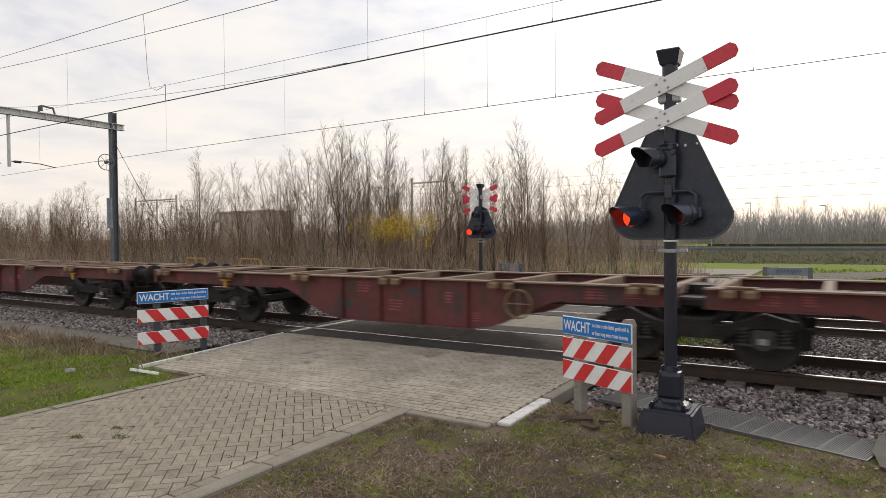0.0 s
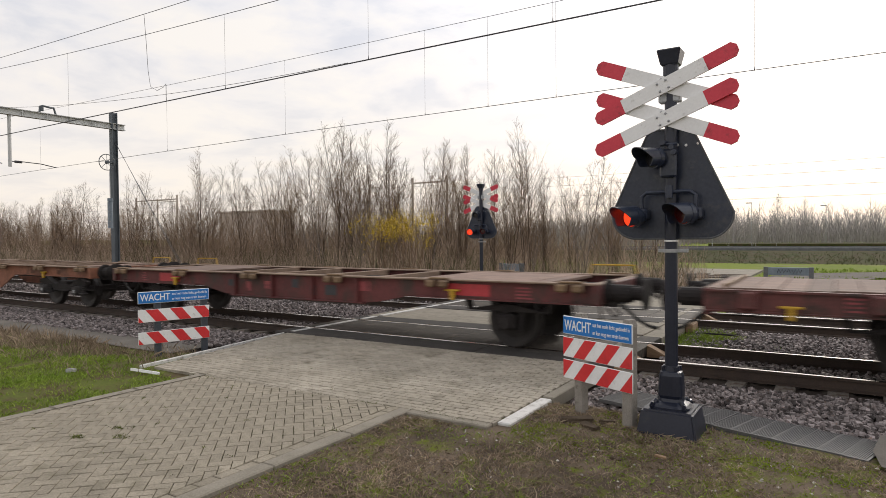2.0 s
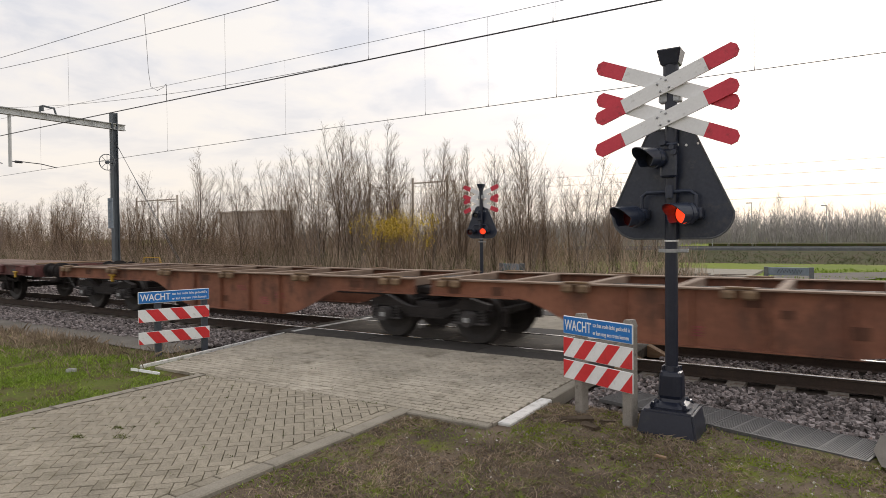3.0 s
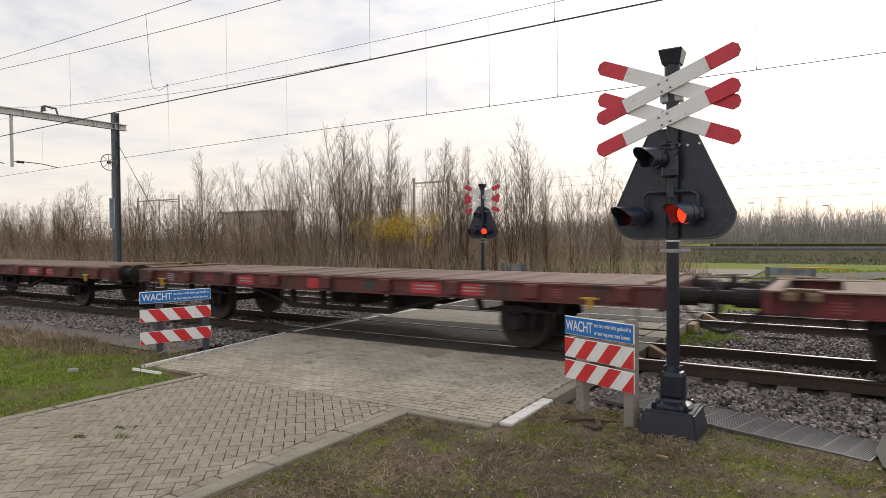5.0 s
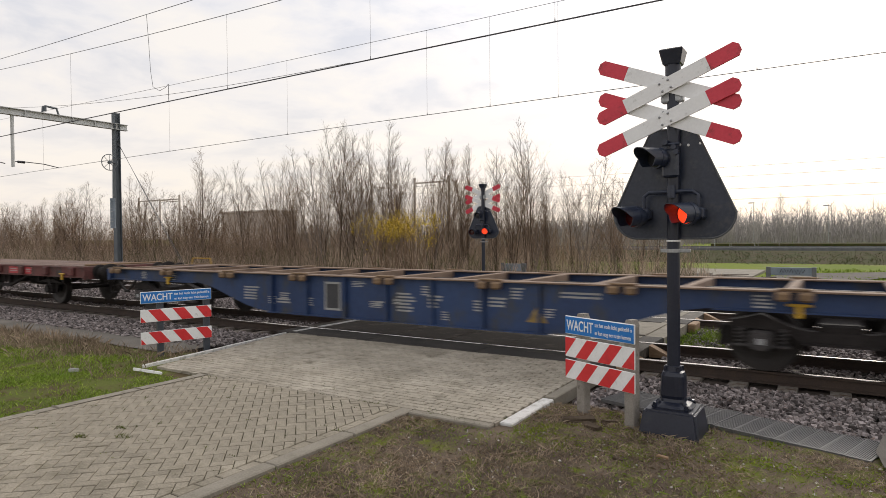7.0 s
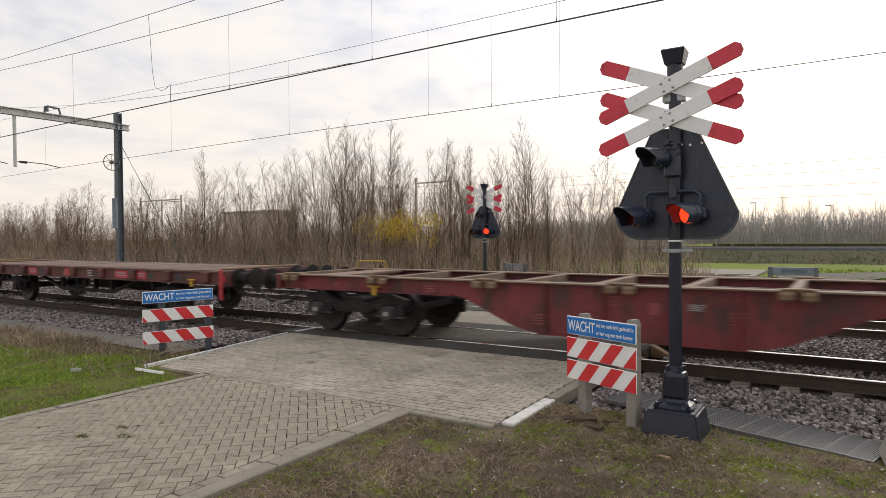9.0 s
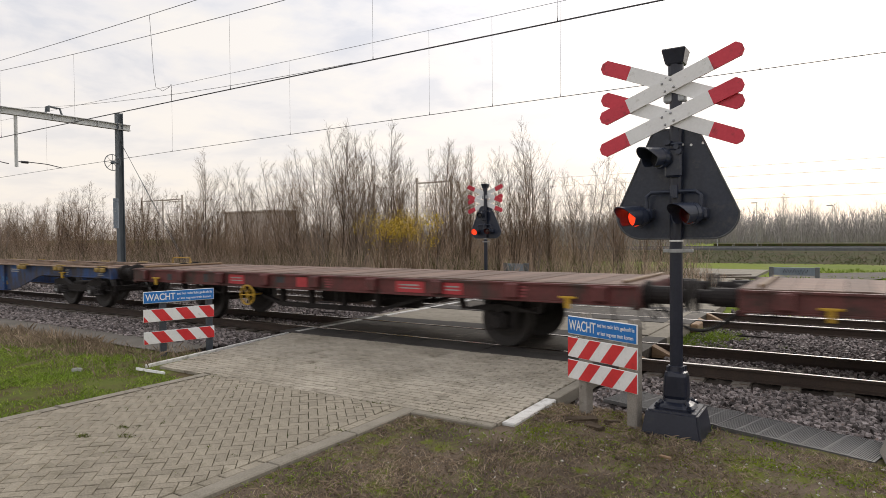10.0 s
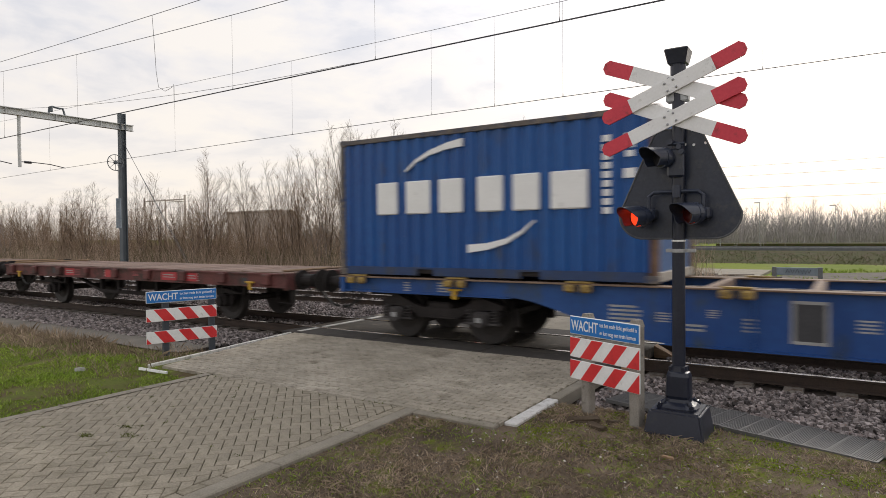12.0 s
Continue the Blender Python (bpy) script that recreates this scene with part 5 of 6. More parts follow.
    # two crossbucks, one above the other
    for dz in (0.0, -0.325):
        arm(sg, (-0.725, 3.125 + dz), (0.615, 3.665 + dz), 0.142, cross_y)
        arm(sg, (-0.72, 3.685 + dz), (0.615, 3.15 + dz), 0.142, cross_y + (0.03 if cross_y < 0 else -0.03))
    bm = bmesh.new()
    box(bm, -0.11, 0.10, -0.05, 0.05, 3.24, 3.36, bevel=0.012)
    part("cross_bracket", bm, M["steel"], sg, "grey clamp bracket behind the crossbucks")
    bm = bmesh.new()
    box(bm, -0.115, 0.115, -0.115, 0.115, 3.60, 3.75)
    bm.verts.ensure_lookup_table()
    for v in bm.verts:
        if v.co.z < 3.66:
            v.co.x *= 0.72
            v.co.y *= 0.72
    bmesh.ops.bevel(bm, geom=list(bm.edges), offset=0.012, segments=1, affect="EDGES")
    tube(bm, (0, 0, 3.50), (0, 0, 3.61), 0.075, n=16)
    part("bell_housing", bm, M["post_blue_black"], sg, "dark flared bell housing")
    sg.matrix_basis = at
    return sg


# ---- warning boards ----
def letters(text, size, at, parent, name="lettering", align="LEFT", wide=1.0):
    cu = bpy.data.curves.new(name, "FONT")
    cu.body, cu.size, cu.extrude, cu.align_x, cu.align_y = text, size, 0.0008, align, "CENTER"
    cu.offset = size * 0.012
    tmp = bpy.data.objects.new(name, cu)
    scene.collection.objects.link(tmp)
    me = bpy.data.meshes.new_from_object(tmp.evaluated_get(bpy.context.evaluated_depsgraph_get()))
    bpy.data.objects.remove(tmp)
    bpy.data.curves.remove(cu)
    me.materials.clear()
    me.materials.append(M["sign_white"])
    o = new(name, me)
    o.parent = parent
    o.matrix_basis = Matrix.Translation(at) @ Matrix.Rotation(math.pi / 2, 4, "X") @ Matrix.Diagonal((wide, 1, 1, 1))
    return o


def warning_board(at, width, rows, lean, post_kind, post_xs, post_z, label):
    """rows: heights (low, high) of the blue plate and the two striped boards."""
    wb = thing("warning_board", label, "warning sign", "warning boards at the crossing")
    for x, zb in zip(post_xs, post_z):
        bm = bmesh.new()
        if post_kind == "concrete":
            box(bm, x - 0.06, x + 0.06, 0.012, 0.12, zb - 0.1, rows[0][1] - 0.02, bevel=0.012)
            prism(bm, [(x - 0.06, rows[0][1] - 0.03), (x + 0.06, rows[0][1] - 0.03), (x + 0.03, rows[0][1] + 0.035), (x - 0.03, rows[0][1] + 0.035)], 0.014, 0.118)
            part("post", bm, M["concrete"], wb, "weathered concrete post")
        else:
            box(bm, x - 0.05, x + 0.05, 0.012, 0.09, zb - 0.1, rows[0][1] - 0.03, bevel=0.008)
            part("post", bm, M["sign_post"], wb, "dark grey steel post")
    z0, z1 = rows[0]
    bm = bmesh.new()
    box(bm, 0, width, -0.010, 0.010, z0, z1, bevel=0.006)
    edge = part("text_plate", bm, M["sign_white"], wb, "blue text plate with white edge")
    bm = bmesh.new()
    box(bm, 0.008, width - 0.008, -0.013, -0.009, z0 + 0.008, z1 - 0.008)
    blue = part("blue_face", bm, M["sign_blue"], edge)
    zc, h = (z0 + z1) / 2, z1 - z0
    letters("WACHT", h * 0.80, (0.02 * width + 0.01, -0.0145, zc - 0.004), edge, "lettering", wide=width * 0.385 / (h * 0.80 * 3.55))
    letters("tot het rode licht gedoofd is", h * 0.30, (width * 0.46, -0.0145, zc + h * 0.19), edge, "lettering", wide=width * 0.58 / (h * 0.30 * 13.0))
    letters("er kan nog een trein komen", h * 0.30, (width * 0.46, -0.0145, zc - h * 0.22), edge, "lettering", wide=width * 0.58 / (h * 0.30 * 13.2))
    for z0, z1 in rows[1:]:
        bm = bmesh.new()
        box(bm, 0, width, -0.008, 0.008, z0, z1, bevel=0.004)
        bd = part("striped_board", bm, M["sign_white"], wb, "red and white striped board")
        h = z1 - z0
        n = 6
        p = width / n
        rect = [(0.004, z0 + 0.004), (width - 0.004, z0 + 0.004), (width - 0.004, z1 - 0.004), (0.004, z1 - 0.004)]
        for k in range(-1, n + 1):
            if k % 2 == (1 if lean > 0 else 0):
                continue
            xa = k * p - (p * 0.5 if lean > 0 else 0.0)
            s = lean * h * 0.8
            quad = [(xa - s / 2, z0), (xa + p - s / 2, z0), (xa + p + s / 2, z1), (xa + s / 2, z1)]
            cut = clip_to(quad, rect)
            if len(cut) >= 3 and area(cut) > 1e-4:
                part("red_stripe", prism(bmesh.new(), cut, -0.0105, -0.0075), M["sign_red"], bd)
    wb.matrix_basis = at
    return wb


def build_grates():
    """Walkway of steel gratings on the ground."""
    bm = bmesh.new()
    L, W = 0.192, 0.64
    for a in ((0, L, 0, 0.015), (0, L, W - 0.015, W), (0, 0.010, 0.015, W - 0.015), (L - 0.010, L, 0.015, W - 0.015)):
        box(bm, *a, -0.04, 0.0)
    box(bm, 0.010, L - 0.010, 0.015, W - 0.015, -0.035, -0.018)
    for k in range(1, 11):
        x = k * L / 11
        box(bm, x - 0.0045, x + 0.0045, 0.015, W - 0.015, -0.018, -0.002)
    grp = "walkway gratings"
    rng = random.Random(8)
    first = None
    for k in range(14):
        d = 0.196 * k
        m = pose(-2.40 + d * 0.956, -2.42 - d * 0.292, -0.045 - 0.0012 * k + rng.uniform(-0.003, 0.003), rng.uniform(-0.6, 0.6), rng.uniform(-0.6, 0.6), -17.0)
        if first is None:
            first = part("steel_grating", bm, M["grate"])
            first.matrix_basis = m
            tagged(first, "grey galvanised steel grating lying beside the ballast", "grating", grp)
        else:
            copy_thing(first, m)


# ---- overhead line ----
def wire_mesh(fn, x0, x1, y, r, step=1.5):
    xs = np.arange(x0, x1 + 0.01, step)
    vs, fs = [], []
    for i, x in enumerate(xs):
        yy, z = y(x) if callable(y) else y, fn(x)
        for k in range(4):
            a = math.pi / 4 + k * math.pi / 2
            vs.append((x, yy + r * math.cos(a), z + r * math.sin(a)))
        if i:
            b = 4 * i
            fs += [(b - 4 + k, b - 4 + (k + 1) % 4, b + (k + 1) % 4, b + k) for k in range(4)]
    return vs, [], fs


def build_wires():
    def line(label, y, contact, carriers, drops, pair):
        ln = thing("overhead_line", label, "overhead line", "overhead lines")
        if pair:
            for dy in (-0.02, 0.02):
                part("contact_wire", wire_mesh(contact, -90, 40, y + dy, 0.0075), M["wire"], ln)
        else:
            part("contact_wire", wire_mesh(contact, -90, 40, y, 0.010), M["wire"], ln)
        for fn, yy, x0, x1, r in carriers:
            part("carrier_wire", wire_mesh(fn, x0, x1, yy, r), M["wire"], ln)
        for x in drops:
            bm = bmesh.new()
            tube(bm, (x, y, contact(x)), (x, y, carriers[0][0](x)), 0.0035, n=4)
            tube(bm, (x, y, contact(x) - 0.01), (x, y, contact(x) + 0.09), 0.014, 0.004, n=6)
            part("dropper", bm, M["wire"], ln)
        return ln
    c1 = lambda x: 5.65 - 0.0001 * (x + 10) ** 2
    d1 = lambda x: 7.33 + 0.00104 * x * x if x > -33 else 7.33 + 0.00104 * (x + 66) ** 2
    e1 = lambda x: 8.05 + 0.0005 * x * x if x > -33 else 8.05 + 0.0005 * (x + 66) ** 2
    aux = lambda x: 5.68 + 0.0034 * max(0.0, -8.5 - x) ** 2
    line("twin contact wire with carrier and droppers over the near track", 0.75, c1,
         [(d1, 0.75, -90, 40, 0.008), (e1, 0.75, -90, 40, 0.008), (aux, 0.78, -33, -8, 0.006)], [x for x in (-25.6, -20.5, -13.0, -8.4, -4.25, -1.0, 3.5)], True)
    jumper = thing("wire_jumper", "thin looped jumper wire hanging between overhead wires", "wire")
    bm = bmesh.new()
    bar_path(bm, [(-16.4, 0.75, 8.19), (-16.35, 0.77, 7.4), (-16.3, 0.78, 6.6), (-16.2, 0.78, 6.15), (-15.9, 0.78, 6.0), (-15.6, 0.77, 6.05), (-15.45, 0.75, 6.12), (-15.45, 0.75, 5.66)], 0.006, 5)
    part("loop", bm, M["wire"], jumper)
    c2 = lambda x: 5.485 - 0.00022 * max(0.0, -8 - x) ** 2
    d2 = lambda x: 7.93 + 0.00026 * x * x
    line("contact wire with thin carrier over the far track", 5.7, c2, [(d2, 5.7, -90, 40, 0.007)], [x for x in (-33, -22.8, -16.1, -10.3, -8.2, -6.2, -1.57, 4.0)], False)
    far = thing("distant_overhead_line", "thin wires of a distant railway line", "overhead line")
    for x in (-110, -58, 82):
        part("mast", boxes([(x - 0.1, x + 0.1, 61.9, 62.1, -0.4, 9.6)]), M["far_hazed"], far)
        part("bracket", boxes([(x - 0.05, x + 0.05, 62.11, 66.1, 9.2, 9.35)]), M["far_hazed"], far)
    for z, y in ((6.6, 62), (7.9, 62), (5.6, 64), (9.3, 66)):
        part("carrier_wire", wire_mesh(lambda x: z, -160, 90, y, 0.016, 10), M["wire"], far)


def h_section(bm, x, y, w, z0, z1):
    t, h = w * 0.05, w / 2
    out = [(-h, -h), (h, -h), (h, -h + 2 * t), (t, -h + 2 * t), (t, h - 2 * t), (h, h - 2 * t), (h, h), (-h, h), (-h, h - 2 * t), (-t, h - 2 * t), (-t, -h + 2 * t), (-h, -h + 2 * t)]
    a = [bm.verts.new((x + u, y + v, z0)) for u, v in out]
    b = [bm.verts.new((x + u, y + v, z1)) for u, v in out]
    bm.faces.new(a[::-1])
    bm.faces.new(b)
    for i in range(12):
        bm.faces.new((a[i], a[(i + 1) % 12], b[(i + 1) % 12], b[i]))


def build_portal():
    x = -32.8
    pt = thing("catenary_portal", "grey steel portal carrying the overhead wires", "catenary mast")
    for y in (9.25, -4.2):
        bm = bmesh.new()
        h_section(bm, x, y, 0.30, -0.2, 8.68)
        part("mast", bm, M["mast_paint"], pt, "dark grey H-section steel mast")
    bm = bmesh.new()
    box(bm, x - 0.13, x + 0.13, -4.6, 9.85, 8.08, 8.11)
    box(bm, x - 0.13, x + 0.13, -4.6, 9.85, 7.79, 7.82)
    box(bm, x - 0.02, x + 0.02, -4.6, 9.85, 7.82, 8.08)
    for y in np.arange(-4, 9.8, 1.1):
        box(bm, x - 0.12, x + 0.12, y - 0.012, y + 0.012, 7.82, 8.08)
    part("cross_beam", bm, M["beam_paint"], pt, "pale grey beam")
    for y in (4.27, 1.9):
        part("drop_tube", tube(bmesh.new(), (x, y, 7.79), (x, y, 5.37), 0.075, n=12), M["beam_paint"], pt)
        bm = bmesh.new()
        bar_path(bm, [(x, y, 5.62), (x + 0.1, y + 0.5, 5.63), (x + 0.1, y + 1.3, 5.60), (x + 0.1, y + 2.0, 5.48)], 0.022, 6)
        tube(bm, (x, y + 0.2, 5.62), (x, y + 0.5, 5.62), 0.06, n=8)
        part("registration_arm", bm, M["wire"], pt)
    bm = bmesh.new()
    bar_path(bm, [(x, 5.6, 8.11), (x, 5.62, 8.40), (x, 5.75, 8.46), (x, 6.1, 8.42), (x, 6.25, 8.44), (x, 6.35, 8.11)], 0.05, 8)
    tube(bm, (x, 5.7, 8.2), (x, 5.7, 8.45), 0.09, n=10)
    part("insulator", bm, M["mast_paint"], pt)
    # tension wheel and weights at the mast
    bm = bmesh.new()
    cy, cz, xx = 8.72, 5.98, x + 0.25
    bar_path(bm, [(xx, cy + 0.42 * math.cos(a), cz + 0.42 * math.sin(a)) for a in np.linspace(0, 2 * math.pi, 19)], 0.022, 6)
    for k in range(4):
        a = k * math.pi / 4
        bar_path(bm, [(xx, cy + 0.42 * math.cos(a), cz + 0.42 * math.sin(a)), (xx, cy - 0.42 * math.cos(a), cz - 0.42 * math.sin(a))], 0.012, 5)
    tube(bm, (xx - 0.05, cy, cz), (xx + 0.12, cy, cz), 0.09, n=10)
    tube(bm, (xx, cy, cz), (x, 9.2, cz), 0.03, n=6)
    part("tension_wheel", bm, M["mast_paint"], pt, "spoked tension wheel")
    bm = bmesh.new()
    for k in range(9):
        tube(bm, (xx, 8.85, 2.5 + k * 0.178), (xx, 8.85, 2.665 + k * 0.178), 0.13, n=10)
    tube(bm, (xx, 8.85, 4.1), (xx, 8.85, 5.6), 0.012, n=5)
    part("tension_weights", bm, M["box_unit"], pt, "stack of blue-grey weights")
    for dy, dz in ((0.0, 0.0), (0.12, -0.25)):
        part("stay", tube(bmesh.new(), (x, 9.3 + dy, 7.2 + dz), (x + 6.2, 9.3 + dy, -0.2), 0.011, n=6), M["wire"], pt)
    # simpler masts of the line beyond the trees
    for x0, x1 in ((-81, -72), (-34.9, -31.0)):
        ps = thing("distant_portal", "small distant portal of another railway line", "catenary mast", "distant portals")
        for xm in (x0, x1):
            part("mast", boxes([(xm - 0.07, xm + 0.07, 39.9, 40.1, -0.4, 7.6)]), M["far_hazed"], ps)
        part("cross_beam", boxes([(x0 + 0.08, x1 - 0.08, 39.94, 40.06, 7.0, 7.14)]), M["far_hazed"], ps)


# ---- plants ----
def stem(vs, fs, p, q, r0, r1):
    """A three-sided tapered twig."""
    d = (q[0] - p[0], q[1] - p[1], q[2] - p[2])
    L = math.sqrt(d[0] ** 2 + d[1] ** 2 + d[2] ** 2) + 1e-9
    d = (d[0] / L, d[1] / L, d[2] / L)
    u = (d[1], -d[0], 0.0) if abs(d[2]) < 0.95 else (1.0, 0.0, -d[0])
    k = math.sqrt(u[0] ** 2 + u[1] ** 2 + u[2] ** 2) + 1e-9
    u = (u[0] / k, u[1] / k, u[2] / k)
    w = (d[1] * u[2] - d[2] * u[1], d[2] * u[0] - d[0] * u[2], d[0] * u[1] - d[1] * u[0])
    b = len(vs)
    for c, r in ((p, r0), (q, r1)):
        for ca, sa in ((1, 0), (-0.5, 0.866), (-0.5, -0.866)):
            vs.append((c[0] + r * (ca * u[0] + sa * w[0]), c[1] + r * (ca * u[1] + sa * w[1]), c[2] + r * (ca * u[2] + sa * w[2])))
    fs += [(b, b + 1, b + 4, b + 3), (b + 1, b + 2, b + 5, b + 4), (b + 2, b, b + 3, b + 5)]


def sliver(vs, fs, p, q, r, turned):
    """The finest twig: one thin tapering blade."""
    b = len(vs)
    dx, dy = (r, 0.0) if turned else (0.0, r)
    vs += [(p[0] - dx, p[1] - dy, p[2]), (p[0] + dx, p[1] + dy, p[2]), tuple(q)]
    fs.append((b, b + 1, b + 2))


def limb(vs, fs, rng, p, way, length, r, n, rise, tip=0.25, sway=0.09):
    """A bending tapered limb; gives back its points."""
    pts, d = [Vector(p)], Vector(way)
    for i in range(n):
        d = (d + Vector((rng.gauss(0, sway), rng.gauss(0, sway), rise + rng.gauss(0, 0.05)))).normalized()
        pts.append(pts[-1] + d * (length / n))
        k0, k1 = 1 - (1 - tip) * i / n, 1 - (1 - tip) * (i + 1) / n
        stem(vs, fs, pts[-2], pts[-1], r * k0, r * k1)
    return pts


def along(pts, t):
    n = len(pts) - 1
    i = min(n - 1, int(t * n))
    return pts[i].lerp(pts[i + 1], t * n - i), (pts[i + 1] - pts[i]).normalized()


def twigs(vs, fs, rng, pts, n, size):
    """Forked fine twigs along a limb."""
    for k in range(n):
        s, d = along(pts, 0.12 + 0.88 * (k + rng.random()) / n)
        w = (d * 0.8 + Vector((rng.gauss(0, 0.75), rng.gauss(0, 0.75), rng.uniform(-0.1, 0.5)))).normalized()
        ln = size * rng.uniform(0.5, 1.2)
        q = s + w * ln
        sliver(vs, fs, s, q, 0.0048, k % 2)
        f = s.lerp(q, rng.uniform(0.2, 0.6))
        e = (w + Vector((rng.gauss(0, 0.6), rng.gauss(0, 0.6), rng.gauss(0.1, 0.3)))).normalized()
        sliver(vs, fs, f, f + e * ln * rng.uniform(0.4, 0.7), 0.0042, (k + 1) % 2)


def bare_tree(seed, height, stems, branches, far=False):
    """Leafless young tree: one or several stems, steep branches, side limbs and forked twigs."""
    rng = random.Random(seed)
    tr = thing("bare_tree", "leafless young birch with thin upright branches", "tree", "bare trees beyond the tracks")
    tv, tf, cv, cf = [], [], [], []
    for s in range(stems):
        an = rng.uniform(0, 6.283)
        lean = rng.uniform(0.03, 0.15) if stems > 1 else rng.uniform(0.0, 0.05)
        L = height * (1 if s == 0 else rng.uniform(0.62, 0.96))
        r = 0.0054 * L * (1.1 if s == 0 else 0.9)
        p = (math.cos(an) * 0.14 * (stems > 1), math.sin(an) * 0.14 * (stems > 1), -0.2)
        trunk = limb(tv, tf, rng, p, Vector((math.cos(an) * lean, math.sin(an) * lean, 1)).normalized(), L, r, 9, 0.03, 0.12, 0.035)
        for k in range(branches):
            t = 0.14 + 0.80 * (k + rng.random()) / branches
            s0, d0 = along(trunk, t)
            a = rng.uniform(0, 6.283)
            out = rng.uniform(0.34, 0.66)
            w = (d0 + Vector((math.cos(a) * out, math.sin(a) * out, 0.0))).normalized()
            ln = (1 - t) * L * rng.uniform(0.42, 0.70) + 0.35
            br = limb(tv, tf, rng, s0, w, ln, max(0.009, r * (1 - t) * 0.5), 4, 0.05, 0.35, 0.13)
            for m in range(4):
                u = 0.2 + 0.75 * (m + rng.random()) / 4
                s1, d1 = along(br, u)
                a = rng.uniform(0, 6.283)
                w1 = (d1 + Vector((math.cos(a) * 0.95, math.sin(a) * 0.95, 0.05))).normalized()
                side = limb(cv, cf, rng, s1, w1, ln * rng.uniform(0.22, 0.46) * (1.15 - 0.5 * u) + 0.15, 0.0065, 2, 0.06, 0.5)
                twigs(cv, cf, rng, side, 7, 0.18 + ln * 0.11)
            twigs(cv, cf, rng, br, 5, 0.15 + ln * 0.10)
        twigs(cv, cf, rng, trunk[4:], 20, 0.42)
    part("trunk", (tv, [], tf), M["hazed_tree"] if far else (M["bark_grey"] if seed % 3 == 0 else M["bark"]), tr)
    part("crown", (cv, [], cf), M["hazed_tree"] if far else M["twig"], tr, "bare brown twigs")
    return tr


def build_trees():
    rng = random.Random(21)
    kinds = [bare_tree(1, 8.0, 2, 17), bare_tree(2, 8.0, 3, 13), bare_tree(3, 8.0, 4, 11), bare_tree(4, 8.0, 3, 14), bare_tree(5, 8.0, 5, 9), bare_tree(6, 8.0, 2, 16)]
    used = set()

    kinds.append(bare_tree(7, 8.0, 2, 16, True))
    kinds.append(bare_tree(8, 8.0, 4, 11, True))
    tagged(kinds[6], "far bare birch, haze painted into its pale colour", group="far bare trees")
    tagged(kinds[7], "far bare birch, haze painted into its pale colour", group="far bare trees")

    def plant(x, y, h, far=False):
        k = rng.randrange(6, 8) if far else rng.randrange(6)
        s = h / 7.55
        m = Matrix.Translation((x, y, ground_height(x, y))) @ Matrix.Rotation(rng.uniform(0, 6.283), 4, "Z") @ Matrix.Diagonal((s * rng.uniform(0.8, 1.1), s * rng.uniform(0.8, 1.1), s, 1))
        if k not in used:
            used.add(k)
            kinds[k].matrix_basis = m
        else:
            copy_thing(kinds[k], m)
    # the taller trees: where along the thicket's line at 15 m, and how high
    tall = [(-48.6, 6.2), (-40.8, 6.6), (-33.0, 7.4), (-29.5, 6.3), (-26.6, 7.3), (-25.2, 7.4), (-23.4, 7.6), (-22.4, 8.1), (-21.4, 8.9), (-20.2, 8.6), (-18.9, 7.9), (-17.9, 6.9), (-16.4, 7.6), (-15.0, 7.0), (-14.5, 6.5),
            (-12.9, 6.6), (-12.3, 6.3), (-11.35, 7.0), (-10.6, 5.6), (-8.9, 6.1), (-7.6, 5.0), (-6.6, 4.6)]
    for x, h in tall:
        y = 15.0 + rng.uniform(-1.0, 1.6)
        k = (y + 9.63) / 24.63
        plant(x * k, y, 1.9 + (h - 1.9) * k)
        y = 15.0 + rng.uniform(-1.5, 3.0)
        k = (y + 9.63) / 24.63
        plant((x + rng.uniform(-0.7, 0.7)) * k, y, (1.9 + (h - 1.9) * k) * rng.uniform(0.8, 1.0))
    for i in range(15):
        # taller trees far behind, by the distant road
        y = rng.uniform(95, 135)
        plant(rng.uniform(-0.20, 0.07) * (y + 9.6), y, rng.uniform(5, 10.5), True)
    for i in range(30):
        # the stand towards the portal
        y = rng.uniform(13.5, 19)
        k = (y + 9.63) / 24.63
        plant(rng.uniform(-60, -25) * k, y, rng.uniform(4.4, 6.3))
    for i in range(62):
        u = rng.random()
        x = -72 + 66 * u
        y = rng.uniform(12.5, 24)
        plant(x * (y + 9.6) / 27.0, y, rng.uniform(3.4, 6.2) * (0.85 if x > -13 else 1.0) + (0.9 if x < -30 else 0))


